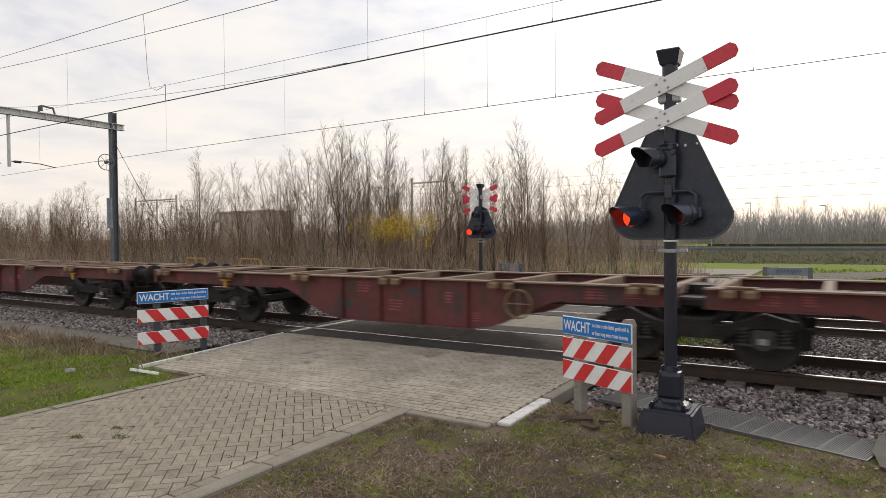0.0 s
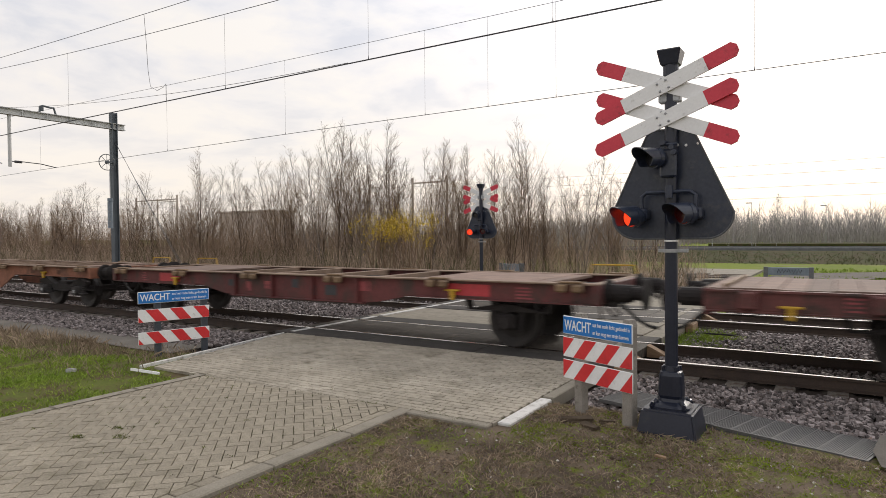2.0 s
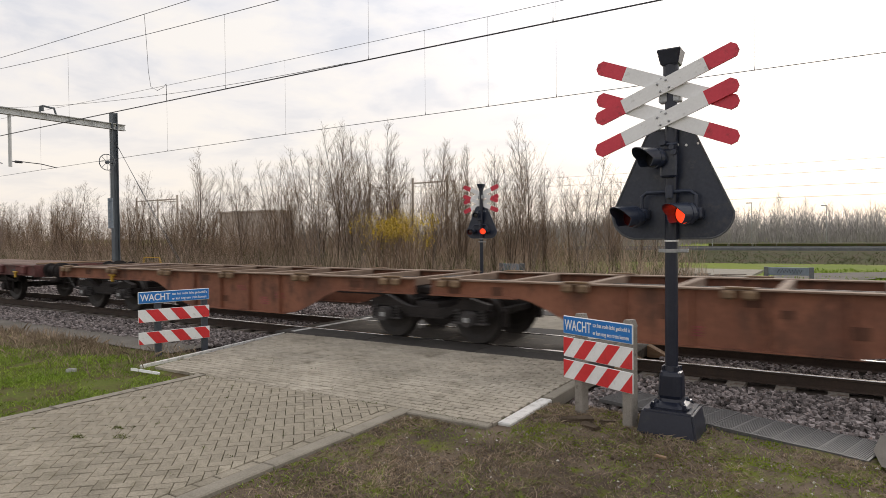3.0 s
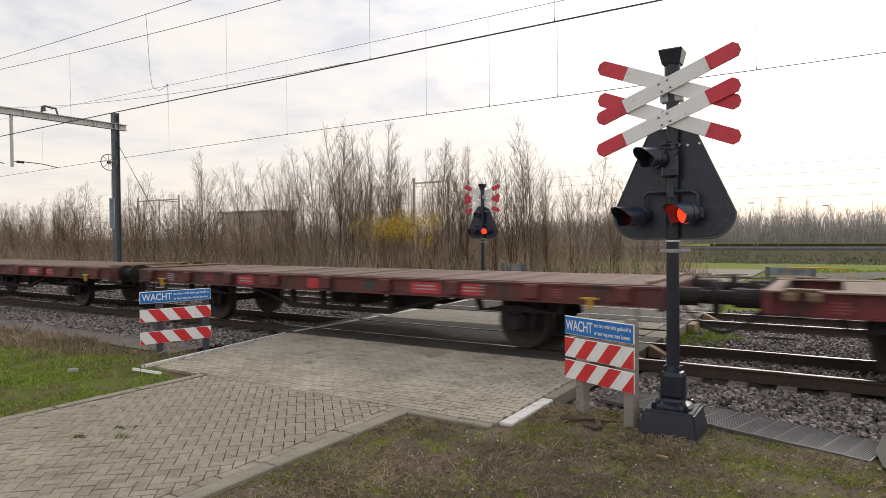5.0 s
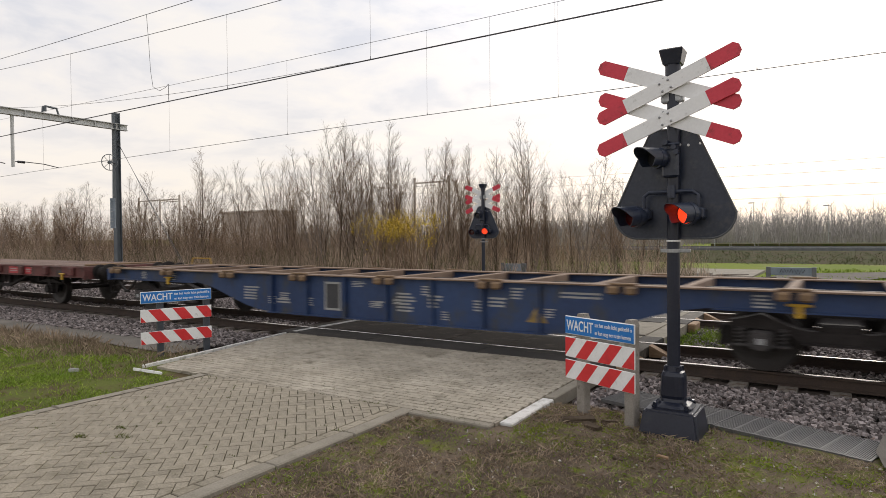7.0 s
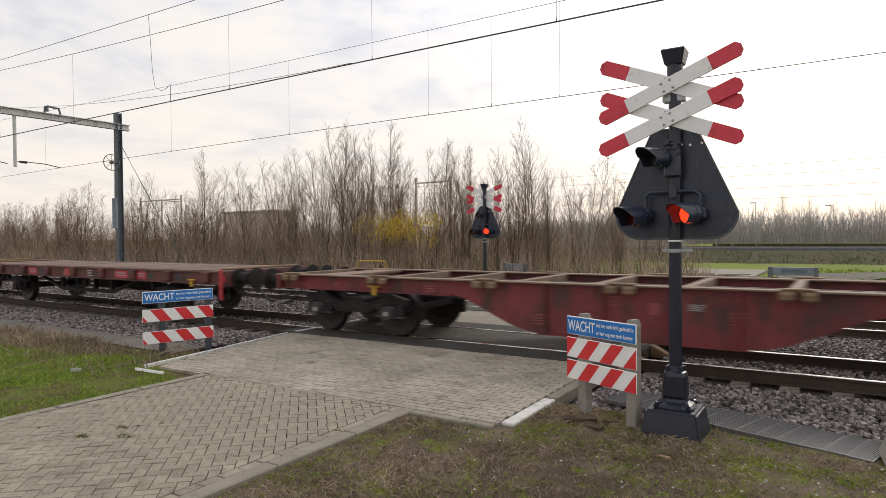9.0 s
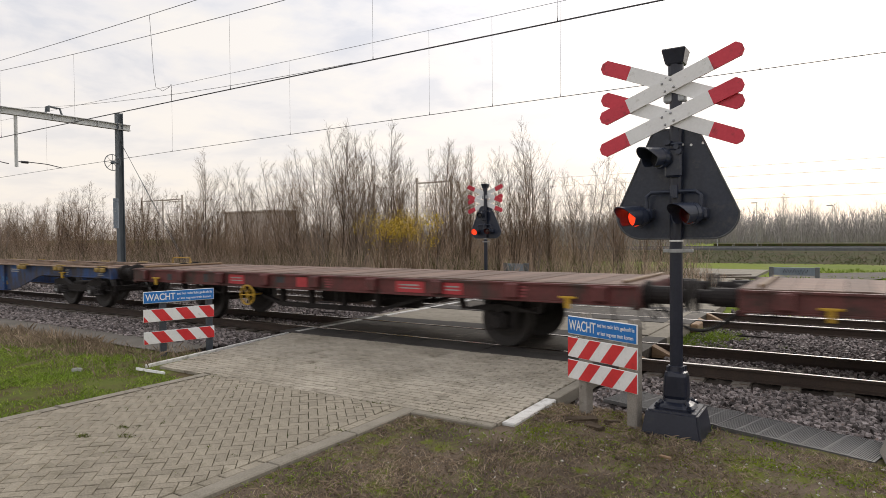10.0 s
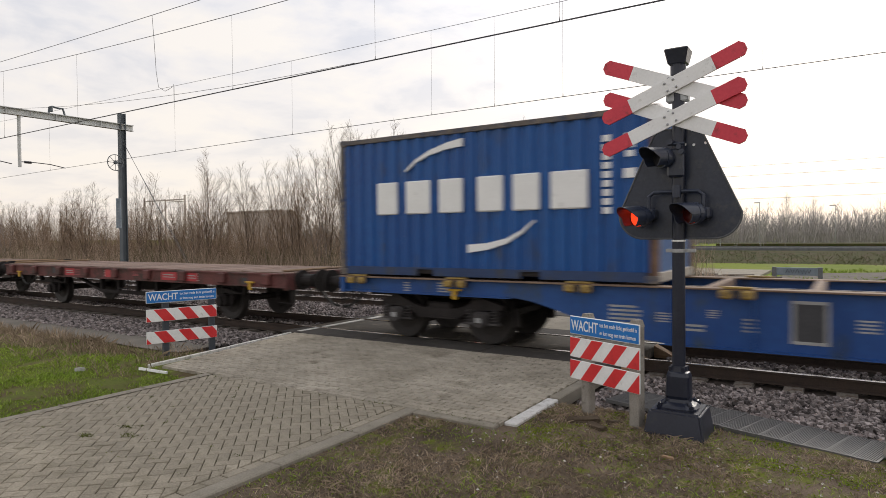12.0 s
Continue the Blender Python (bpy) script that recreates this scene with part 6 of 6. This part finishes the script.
def thicket(name, label, n, x0, x1, y0, y1, hmin, hmax, r, material, seed, category, lean=0.12, twigs=5, base=None):
    rng = random.Random(seed)
    vs, fs = [], []
    for _ in range(n):
        x, y = rng.uniform(x0, x1), rng.uniform(y0, y1)
        clump = 0.55 + 0.75 * (0.5 + 0.5 * noise.noise((x * 0.22, y * 0.22, 7.7)))
        h = (hmin + (hmax - hmin) * rng.random() ** 1.6) * clump
        z = (ground_height(x, y) if base is None else base(x, y)) - 0.05
        lx, ly = rng.gauss(0, lean) * h, rng.gauss(0, lean) * h
        mid = (x + lx * 0.35, y + ly * 0.35, z + h * 0.5)
        top = (x + lx, y + ly, z + h)
        stem(vs, fs, (x, y, z), mid, r, r * 0.7)
        stem(vs, fs, mid, top, r * 0.7, r * 0.2)
        for k in range(twigs):
            t = rng.uniform(0.25, 0.95)
            s = (x + lx * t * t, y + ly * t * t, z + h * t)
            L = h * rng.uniform(0.10, 0.28)
            an = rng.uniform(0, 6.283)
            q = (s[0] + L * 0.6 * math.cos(an), s[1] + L * 0.6 * math.sin(an), s[2] + L * 0.8)
            b = len(vs)
            w = r * 0.35
            vs += [(s[0] - w, s[1], s[2]), (s[0] + w, s[1], s[2]), q]
            fs.append((b, b + 1, b + 2))
    return tagged(part(name, (vs, [], fs), material), label, category, kind="stuff")


def leaves(vs, fs, rng, c, n, spread, size):
    for _ in range(n):
        p = [c[i] + rng.gauss(0, spread[i]) for i in range(3)]
        a, e = rng.uniform(0, 6.283), rng.uniform(-1, 1)
        u = Vector((math.cos(a), math.sin(a), 0)) * size * rng.uniform(0.6, 1.3)
        w = Vector((-math.sin(a) * e, math.cos(a) * e, 0.7)) * size * rng.uniform(0.6, 1.3)
        b = len(vs)
        p = Vector(p)
        vs += [tuple(p - u), tuple(p - w * 0.6), tuple(p + u), tuple(p + w)]
        fs.append((b, b + 1, b + 2, b + 3))


def build_undergrowth():
    thicket("undergrowth", "dense leafless brown thicket along the railway", 9500, -84, -5.2, 12.4, 21, 0.6, 3.1, 0.008, M["brush"], 31, "thicket", 0.3, 7)
    thicket("hedge_scrub", "hazy brown scrub behind the line's bare trees", 5200, -95, -27, 13.5, 21, 1.4, 4.0, 0.008, M["twig"], 38, "thicket", 0.28, 8)
    thicket("low_brush", "low brown brush at the thicket's edge", 6500, -70, -3.6, 11.0, 16, 0.5, 1.5, 0.011, M["brush"], 32, "thicket", 0.25, 6)
    thicket("far_brush", "far leafless scrub behind the thicket", 9000, -150, -14, 21, 40, 1.6, 5.0, 0.013, M["twig"], 33, "thicket", 0.22, 8)
    thicket("bramble", "greenish bramble stems in the thicket", 3000, -62, -4.5, 11.2, 17, 0.5, 1.9, 0.010, M["brush_green"], 34, "thicket", 0.3, 7)
    thicket("far_woods", "far bare woods beyond the fields, paled by painted haze", 7000, -75, 45, 140, 185, 2.0, 8.2, 0.06, M["hazed_tree"], 35, "woods", 0.22, 16, lambda x, y: -0.3)
    thicket("far_treeline", "far hedge of bare shrubs", 3000, -160, -25, 100, 130, 2.0, 6.5, 0.08, M["hazed_tree"], 36, "woods", 0.12, 12, lambda x, y: -0.3)
    # the flowering shrub
    sh = thing("flowering_shrub", "bare shrub hung with yellow blossom", "shrub")
    rng = random.Random(41)
    vs, fs, lv, lf = [], [], [], []
    for k in range(46):
        x, y = rng.uniform(-16.9, -14.3), rng.uniform(11.2, 12.0)
        tx, ty, h = x + rng.gauss(0, 0.4), y + rng.gauss(0, 0.2), rng.uniform(1.9, 3.0)
        stem(vs, fs, (x, y, -0.2), ((x + tx) / 2, (y + ty) / 2, h * 0.55), 0.02, 0.014)
        stem(vs, fs, ((x + tx) / 2, (y + ty) / 2, h * 0.55), (tx, ty, h), 0.014, 0.004)
        leaves(lv, lf, rng, (tx, ty, h * 0.93), 80, (0.17, 0.14, 0.22), 0.028)
    part("stem_clump", (vs, [], fs), M["twig"], sh)
    part("blossom", (lv, [], lf), M["catkin"], sh, "small yellow blossom")


def grass_patch(name, label, n, inside, x0, x1, y0, y1, h0, h1, material, seed, width=0.004, lean=0.5):
    rng = random.Random(seed)
    vs, fs = [], []
    while n:
        n -= 1
        x, y = rng.uniform(x0, x1), rng.uniform(y0, y1)
        if not inside(x, y):
            continue
        if rng.random() * 0.9 > min(x - x0, x1 - x, y - y0, y1 - y):
            continue
        g = noise.noise((x * 1.1, y * 1.1, seed))
        if rng.random() > 0.65 + g:
            continue
        z = ground_height(x, y)
        h = rng.uniform(h0, h1) * (0.8 + 0.5 * g)
        a = rng.uniform(0, 6.283)
        dx, dy = width * math.cos(a), width * math.sin(a)
        lx, ly = rng.gauss(0, lean) * h, rng.gauss(0, lean) * h
        b = len(vs)
        vs += [(x - dx, y - dy, z - 0.01), (x + dx, y + dy, z - 0.01), (x + lx * 0.4 + dx * 0.7, y + ly * 0.4 + dy * 0.7, z + h * 0.6), (x + lx, y + ly, z + h), (x + lx * 0.4 - dx * 0.7, y + ly * 0.4 - dy * 0.7, z + h * 0.6)]
        fs.append((b, b + 1, b + 2, b + 3, b + 4))
    return tagged(part(name, (vs, [], fs), material), label, "grass", kind="stuff")


def on_left(x, y):
    if y > -4.1:
        return x < -8.95 + (y + 4.1) * -0.15 and y < -3.35 + 0.25 * noise.noise((x * 0.6, 0, 2)) or (x > -10.2 and x < -9.3 and y < -2.5 and x < -8.95 + (y + 4.1) * -0.15)
    return x < -7.65 - max(0.0, (y + 4.4)) * 4.0


def on_right(x, y):
    if y > -2.6:
        return False
    if -2.75 < x < 0.32 and y > -2.86 - 0.325 * (x + 1.15):
        return False
    if x > 0.30 and y > -3.42 + 0.15 * noise.noise((x * 2, y * 2, 5.0)):
        return False
    return x > -4.0 and y < -4.13 or x > -2.81


def mossy(x, y):
    return on_right(x, y) and noise.noise((x * 1.5, y * 1.9, 3.1)) + 0.4 * noise.noise((x * 5, y * 5, 8.0)) > 0.06


def lawn_patch(x, y):
    return on_left(x, y) and noise.noise((x * 0.9, y * 1.4, 6.2)) + 0.5 * noise.noise((x * 3, y * 4, 1.0)) > -0.30 + 0.35 * max(0.0, y + 4.4)


def build_grass():
    grass_patch("lawn", "short green winter grass on the verge", 120000, lawn_patch, -18, -6.7, -9.0, -2.0, 0.02, 0.065, M["blade"], 51, 0.0045, 1.0)
    grass_patch("dry_grass", "brown dead grass on the verge", 22000, on_left, -23, -8.4, -4.9, -2.2, 0.05, 0.2, M["dry"], 52, 0.004, 0.8)
    grass_patch("dry_weeds", "tall brown dead weeds at the verge's back edge", 15000, on_left, -19, -10.3, -4.3, -2.4, 0.10, 0.30, M["dry"], 57, 0.005, 0.45)
    grass_patch("dry_turf", "short dry mossy turf on the near verge", 135000, on_right, -4.9, 2.4, -9.0, -1.8, 0.012, 0.04, M["dry"], 53, 0.0036, 1.8)
    grass_patch("green_turf", "short green moss and grass tufts", 32000, on_right, -4.9, 2.4, -9.0, -1.8, 0.010, 0.034, M["blade"], 54, 0.0036, 1.6)
    grass_patch("moss_tufts", "bright green moss and short grass by the signal", 52000, mossy, -3.2, 1.2, -4.75, -2.2, 0.004, 0.015, M["moss_blade"], 58, 0.005, 1.8)
    grass_patch("weeds_between_tracks", "green weeds beside the far track", 16000, lambda x, y: noise.noise((x * 1.2, y * 1.2, 2.0)) > -0.1 + 0.35 * (x + 2.2), -2.9, -0.6, 1.8, 4.5, 0.10, 0.19, M["blade"], 55, 0.006)
    grass_patch("far_grass", "rough green grass beyond the tracks", 16000, lambda x, y: True, -3.6, 12, 9.5, 34, 0.05, 0.22, M["blade"], 56, 0.02)


# ---- ballast ----
def stones(name, label, zones, seed):
    rng = np.random.RandomState(seed)
    base = np.array([(x, y, z) for x in (-1, 1) for y in (-1, 1) for z in (-1, 1)], float)
    quads = np.array([(0, 1, 3, 2), (4, 6, 7, 5), (0, 4, 5, 1), (2, 3, 7, 6), (0, 2, 6, 4), (1, 5, 7, 3)])
    V, Fc, b = [], [], 0
    for x0, x1, y0, y1, per, size, z0, z1 in zones:
        n = int((x1 - x0) * (y1 - y0) * per)
        px, py = rng.uniform(x0, x1, n), rng.uniform(y0, y1, n)
        t = (py - y0) / (y1 - y0)
        pz = z0 + (z1 - z0) * t + rng.uniform(-0.03, 0.028, n)
        sc = rng.uniform(0.6, 1.25, (n, 1, 3)) * size * 0.5
        v = base[None] * (1 + rng.uniform(-0.45, 0.25, (n, 8, 3)))
        v = v * sc
        a, c = rng.uniform(0, 6.283, n), rng.uniform(-1.5, 1.5, n)
        ca, sa, cc, ss = np.cos(a)[:, None], np.sin(a)[:, None], np.cos(c)[:, None], np.sin(c)[:, None]
        y1_, z1_ = v[..., 1] * cc - v[..., 2] * ss, v[..., 1] * ss + v[..., 2] * cc
        x2, y2 = v[..., 0] * ca - y1_ * sa, v[..., 0] * sa + y1_ * ca
        out = np.stack([x2 + px[:, None], y2 + py[:, None], z1_ + pz[:, None]], -1).reshape(-1, 3)
        V.append(out)
        Fc.append((quads[None] + (np.arange(n) * 8)[:, None, None] + b).reshape(-1, 4))
        b += n * 8
    V, Fc = np.concatenate(V), np.concatenate(Fc)
    return tagged(part(name, (V.tolist(), [], Fc.tolist()), M["stone"]), label, "ballast", kind="stuff")


def build_ballast():
    stones("ballast", "grey-brown crushed stone ballast round the sleepers", [
        (-2.7, 1.8, -2.75, -0.55, 620, 0.050, -0.13, -0.17),
        (-2.5, 1.6, 0.1, 1.4, 420, 0.05, -0.19, -0.19), (-2.5, 1.8, 1.65, 4.7, 330, 0.052, -0.16, -0.17), (-2.5, 3.0, 5.1, 6.4, 120, 0.055, -0.19, -0.19), (-2.5, 3.0, 6.7, 8.4, 120, 0.055, -0.16, -0.14),
        (-26, -9.8, -2.55, -0.55, 330, 0.055, -0.05, -0.165), (-26, -9.8, 0.1, 1.4, 200, 0.055, -0.19, -0.19), (-28, -9.8, 1.65, 4.7, 170, 0.058, -0.15, -0.16), (-34, -9.8, 5.1, 8.4, 60, 0.065, -0.17, -0.15),
        (-60, -26, -2.6, 4.7, 26, 0.09, -0.14, -0.17)], 61)


def build_litter():
    """Pebbles and pale scraps on the near verge."""
    rng = random.Random(77)
    vs, fs = [], []
    for _ in range(900):
        x, y = rng.uniform(-4.0, 1.2), rng.uniform(-7.6, -3.2)
        if not on_right(x, y):
            continue
        if rng.random() > 0.35 + 0.65 * max(0.0, 1 - abs(y + 3.9)):
            continue
        r = rng.uniform(0.005, 0.02)
        z = ground_height(x, y)
        b = len(vs)
        vs += [(x + r * rng.uniform(0.6, 1.2) * cx, y + r * rng.uniform(0.6, 1.2) * cy, z + r * 0.7 * cz) for cx, cy, cz in ((1, 0, 0), (0, 1, 0), (-1, 0, 0), (0, -1, 0), (0, 0, 1))]
        fs += [(b, b + 1, b + 4), (b + 1, b + 2, b + 4), (b + 2, b + 3, b + 4), (b + 3, b, b + 4)]
    tagged(part("pebbles", (vs, [], fs), M["pebble"]), "pale pebbles scattered on the verge", "pebbles", kind="stuff")
    for name, label, x, y, a, size, material in (
            ("white_stick", "white flat stick lying in the grass", -8.5, -4.34, 2, (0.32, 0.018, 0.012), "sign_white"),
            ("paper_scrap", "crumpled pale scrap lying in the grass", -9.61, -4.81, 20, (0.06, 0.045, 0.02), "plate_white"),
            ("brick_shard", "orange-brown brick shard lying on dry turf", -1.29, -4.13, -8, (0.05, 0.012, 0.008), "timber")):
        bm = bmesh.new()
        box(bm, -size[0], size[0], -size[1], size[1], -size[2], size[2] * 2, bevel=size[2] * 0.5)
        for v in bm.verts:
            v.co += Vector((rng.uniform(-1, 1), rng.uniform(-1, 1), rng.uniform(-0.5, 1))) * size[2] * 0.5
        o = part(name, bm, M[material])
        o.matrix_basis = pose(x, y, ground_height(x, y) + 0.012 + (0.02 if y > -4.5 else 0.0), 0, 0, a)
        tagged(o, label, "litter")
    # broken kerb pieces by the concrete posts
    for x, y, a, s in ((-2.30, -3.42, 20, 0.16), (-2.12, -3.55, -35, 0.12), (-1.62, -4.3, 10, 0.05), (-2.02, -3.30, 60, 0.09)):
        bm = bmesh.new()
        box(bm, -s, s, -s * 0.35, s * 0.35, -0.03, s * 0.28, bevel=s * 0.08)
        for v in bm.verts:
            v.co += Vector((rng.uniform(-1, 1), rng.uniform(-1, 1), rng.uniform(-1, 1))) * s * 0.08
        o = part("rubble_piece", bm, M["soil"])
        o.matrix_basis = pose(x, y, -0.05, rng.uniform(-14, 14), rng.uniform(-10, 10), a)
        tagged(o, "broken dark concrete piece lying on the verge", "rubble", "rubble by the posts")


# ---- the far side ----
def build_far_side():
    bk = bmesh.new()
    # railway embankment
    prism_pts = [(39, -0.5), (49.5, 0.36), (50.5, 0.42), (58, 0.42), (66, -0.5)]
    a = [bk.verts.new((-150, y, z)) for y, z in prism_pts]
    b = [bk.verts.new((140, y, z)) for y, z in prism_pts]
    for i in range(4):
        bk.faces.new((a[i], b[i], b[i + 1], a[i + 1]))
    tagged(part("embankment", bk, M["bank"]), "grassy railway embankment with brown scrub", "embankment", kind="structure")
    tagged(part("embankment_rail", boxes([(-150, 140, 50.9, 51.3, 0.38, 0.66), (-150, 140, 54.0, 54.14, 0.38, 0.74)]), M["barrier"]), "distant rails on the embankment", "railway track", kind="structure")
    thicket("bank_scrub", "low brown scrub on the embankment", 5200, -40, 30, 40, 49.0, 0.10, 0.36, 0.016, M["brush_green"], 37, "scrub", 0.8, 5, lambda x, y: -0.5 + (y - 39) * 0.082)
    # farm track beyond the crossing
    bm = bmesh.new()
    pts = [(-9.0, 13.0), (-3.6, 13.0), (-0.5, 24), (6, 30), (40, 36), (40, 33), (10, 27.5), (0.5, 22), (-3.0, 13.0)]
    f = [bm.verts.new((x, y, -0.13)) for x, y in [(-3.7, 12.9), (-2.4, 12.9), (1.5, 24), (9, 29), (60, 33), (60, 36), (6, 32), (-2.5, 26)]]
    bm.faces.new(f)
    tagged(part("farm_track", bm, M["path"]), "pale sandy track curving across the field", "path", kind="structure")
    # low barriers
    def barrier(x0, x1, y, top, board, label, ink):
        br = thing("low_barrier", label, "barrier", "low barriers beyond the tracks")
        for x in (x0, x1):
            part("post", boxes([(x - 0.09, x + 0.09, y - 0.07, y + 0.07, -0.4, top)], 0.01), M["barrier"], br)
        part("board", boxes([(x0 + 0.09, x1 - 0.09, y - 0.05, y + 0.03, top - board, top - 0.02)], 0.006), M["box_unit"], br)
        if ink:
            bm = bmesh.new()
            rng = random.Random(3)
            xs = np.linspace(x0 + 0.45, x1 - 0.35, 16)
            pts = [(x, y - 0.056, top - board / 2 + (0.11 if i % 2 else -0.11) * rng.uniform(0.5, 1.0)) for i, x in enumerate(xs)]
            bar_path(bm, pts, 0.018, 5)
            part("scrawl", bm, M["graffiti"], br, "illegible dark sprayed scrawl")
    barrier(-2.72, -0.98, 21.4, 0.42, 0.36, "grey concrete barrier with a sprayed scrawl", True)
    barrier(-11.55, -10.65, 13.0, 0.80, 0.32, "small grey barrier with a pale board", False)
    # buildings behind the thicket
    for x0, x1, y, h in ((-79, -68, 52, 5.7),):
        hs = thing("flat_building", "low flat-roofed industrial building behind trees, paled by painted haze", "building", "distant buildings")
        part("wall", boxes([(x0, x1, y, y + 4, -0.5, h)]), M["far_hazed"], hs)
        part("roof", boxes([(x0 - 0.2, x1 + 0.2, y - 0.2, y + 4.2, h, h + 0.25)]), M["far_hazed"], hs)
    # lamp posts and pale vehicles far away on the road
    for x, y, h in ((-13.6, 118, 7.5), (-2, 128, 7), (9, 122, 7.5), (-19, 110, 6)):
        lp = thing("street_lamp", "thin distant grey street lamp", "street lamp", "distant street lamps")
        part("pole", tube(bmesh.new(), (x, y, -0.4), (x, y, h), 0.08, 0.05, 6), M["steel"], lp)
        part("lamp_head", boxes([(x - 0.9, x + 0.1, y - 0.15, y + 0.15, h - 0.05, h + 0.12)]), M["steel"], lp)
    rng = random.Random(9)
    for k in range(7):
        x = 9 + k * 2.6 + rng.uniform(-0.8, 0.8)
        y = 118 + rng.uniform(-3, 3)
        cr = thing("parked_car", "small far parked car, pale paint", "car", "distant parked cars")
        bm = bmesh.new()
        prism(bm, [(x, 0.35), (x + 4.2, 0.35), (x + 4.2, 0.85), (x + 3.3, 0.95), (x + 2.7, 1.45), (x + 1.1, 1.45), (x + 0.3, 0.95), (x, 0.85)], y, y + 1.7)
        bmesh.ops.translate(bm, verts=bm.verts, vec=(0, 0, -0.1))
        part("body", bm, M["sign_white"] if k % 2 else M["steel"], cr)
        for wx in (0.8, 3.3):
            part("wheel", tube(bmesh.new(), (x + wx, y - 0.02, 0.32), (x + wx, y + 1.72, 0.32), 0.32, n=10), M["hose"], cr)
    mound = bmesh.new()
    box(mound, -20, 60, 112, 124, -0.5, 0.1)
    tagged(part("far_road_bank", mound, M["bank"]), "low far road bank with grass", "embankment", kind="structure")
    # felled stems lying at the field's edge
    for k in range(7):
        x, y = -7.5 + 0.62 * k + rng.uniform(-0.3, 0.3), 19 + rng.uniform(-0.8, 0.8)
        a = rng.uniform(-0.25, 0.25)
        vs, fs = [], []
        L = rng.uniform(1.2, 2.4)
        stem(vs, fs, (x, y, 0.0 + 0.05 * (k % 3)), (x + L * math.cos(a), y + L * math.sin(a), 0.14), 0.05, 0.03)
        tagged(part("felled_stem", (vs, [], fs), M["bark_grey"]), "felled bare stem lying in rough grass", "log", "felled stems")


# ---- put together ----
SIG = crossing_signal(pose(-1.40, -3.2, -0.05), -0.085, "crossing signals", 27)
FAR_SIG = crossing_signal(pose(-10.27, 9.0, -0.08), 0.085, "crossing signals", -22)
_a, _b = Vector((-2.42, -3.10)), Vector((-1.8, -3.37))
_d = (_b - _a).normalized()
_o = _a - _d * 0.195
warning_board(pose(_o.x, _o.y, 0, 0, 0, math.degrees(math.atan2(_d.y, _d.x))), 0.955, [(0.80, 1.00), (0.545, 0.765), (0.305, 0.515)], 1, "concrete", (0.20, 0.86), (-0.02, -0.05),
              "blue text plate over two striped boards on concrete posts")
_a, _b = Vector((-9.58, -3.42)), Vector((-9.37, -2.65))
_d = (_b - _a).normalized()
_o = _a - _d * 0.31
warning_board(pose(_o.x, _o.y, 0, 0, 0, math.degrees(math.atan2(_d.y, _d.x))), 1.17, [(0.835, 1.03), (0.525, 0.735), (0.16, 0.365)], -1, "steel", (0.32, 1.10), (-0.05, -0.05),
              "blue text plate over two striped boards on steel posts")
build_grates()
build_wires()
build_portal()
build_far_side()
build_trees()
build_undergrowth()
build_grass()
build_ballast()
build_litter()
build_road()


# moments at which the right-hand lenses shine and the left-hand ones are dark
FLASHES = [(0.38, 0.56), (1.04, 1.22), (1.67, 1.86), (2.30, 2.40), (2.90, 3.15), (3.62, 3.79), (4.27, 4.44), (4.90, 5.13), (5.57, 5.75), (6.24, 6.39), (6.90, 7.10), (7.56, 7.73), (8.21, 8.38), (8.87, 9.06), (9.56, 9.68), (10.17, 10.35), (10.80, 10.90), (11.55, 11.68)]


def motions():
    for ob, s, z, y in MOVING:
        walk(ob, [(k / 2, pose(s + SPEED * (k / 2 - 0.02 * (k % 2)), y, z)) for k in range(25)])
    # wheels: the turn per tenth of a second of a wheel of 0.92 m, less a whole turn
    step = math.degrees(SPEED * 0.1 / 0.46) - 360
    for ob, *_ in MOVING:
        for w in ob.children_recursive:
            if w.name.split(".")[0] == "wheelset":
                m = w.matrix_basis.copy()
                walk(w, [(k / 10, m @ pose(0, 0, 0, 0, step * k, 0)) for k in range(121)])
    # no light is switched: each disc turns its lit or dark face forward
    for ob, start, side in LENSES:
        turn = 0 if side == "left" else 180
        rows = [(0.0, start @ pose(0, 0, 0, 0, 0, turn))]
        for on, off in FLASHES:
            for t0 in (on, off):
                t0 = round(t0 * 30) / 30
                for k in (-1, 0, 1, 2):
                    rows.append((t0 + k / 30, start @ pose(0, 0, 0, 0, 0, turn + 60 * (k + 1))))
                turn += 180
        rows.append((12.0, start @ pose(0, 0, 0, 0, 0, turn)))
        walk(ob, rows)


motions()
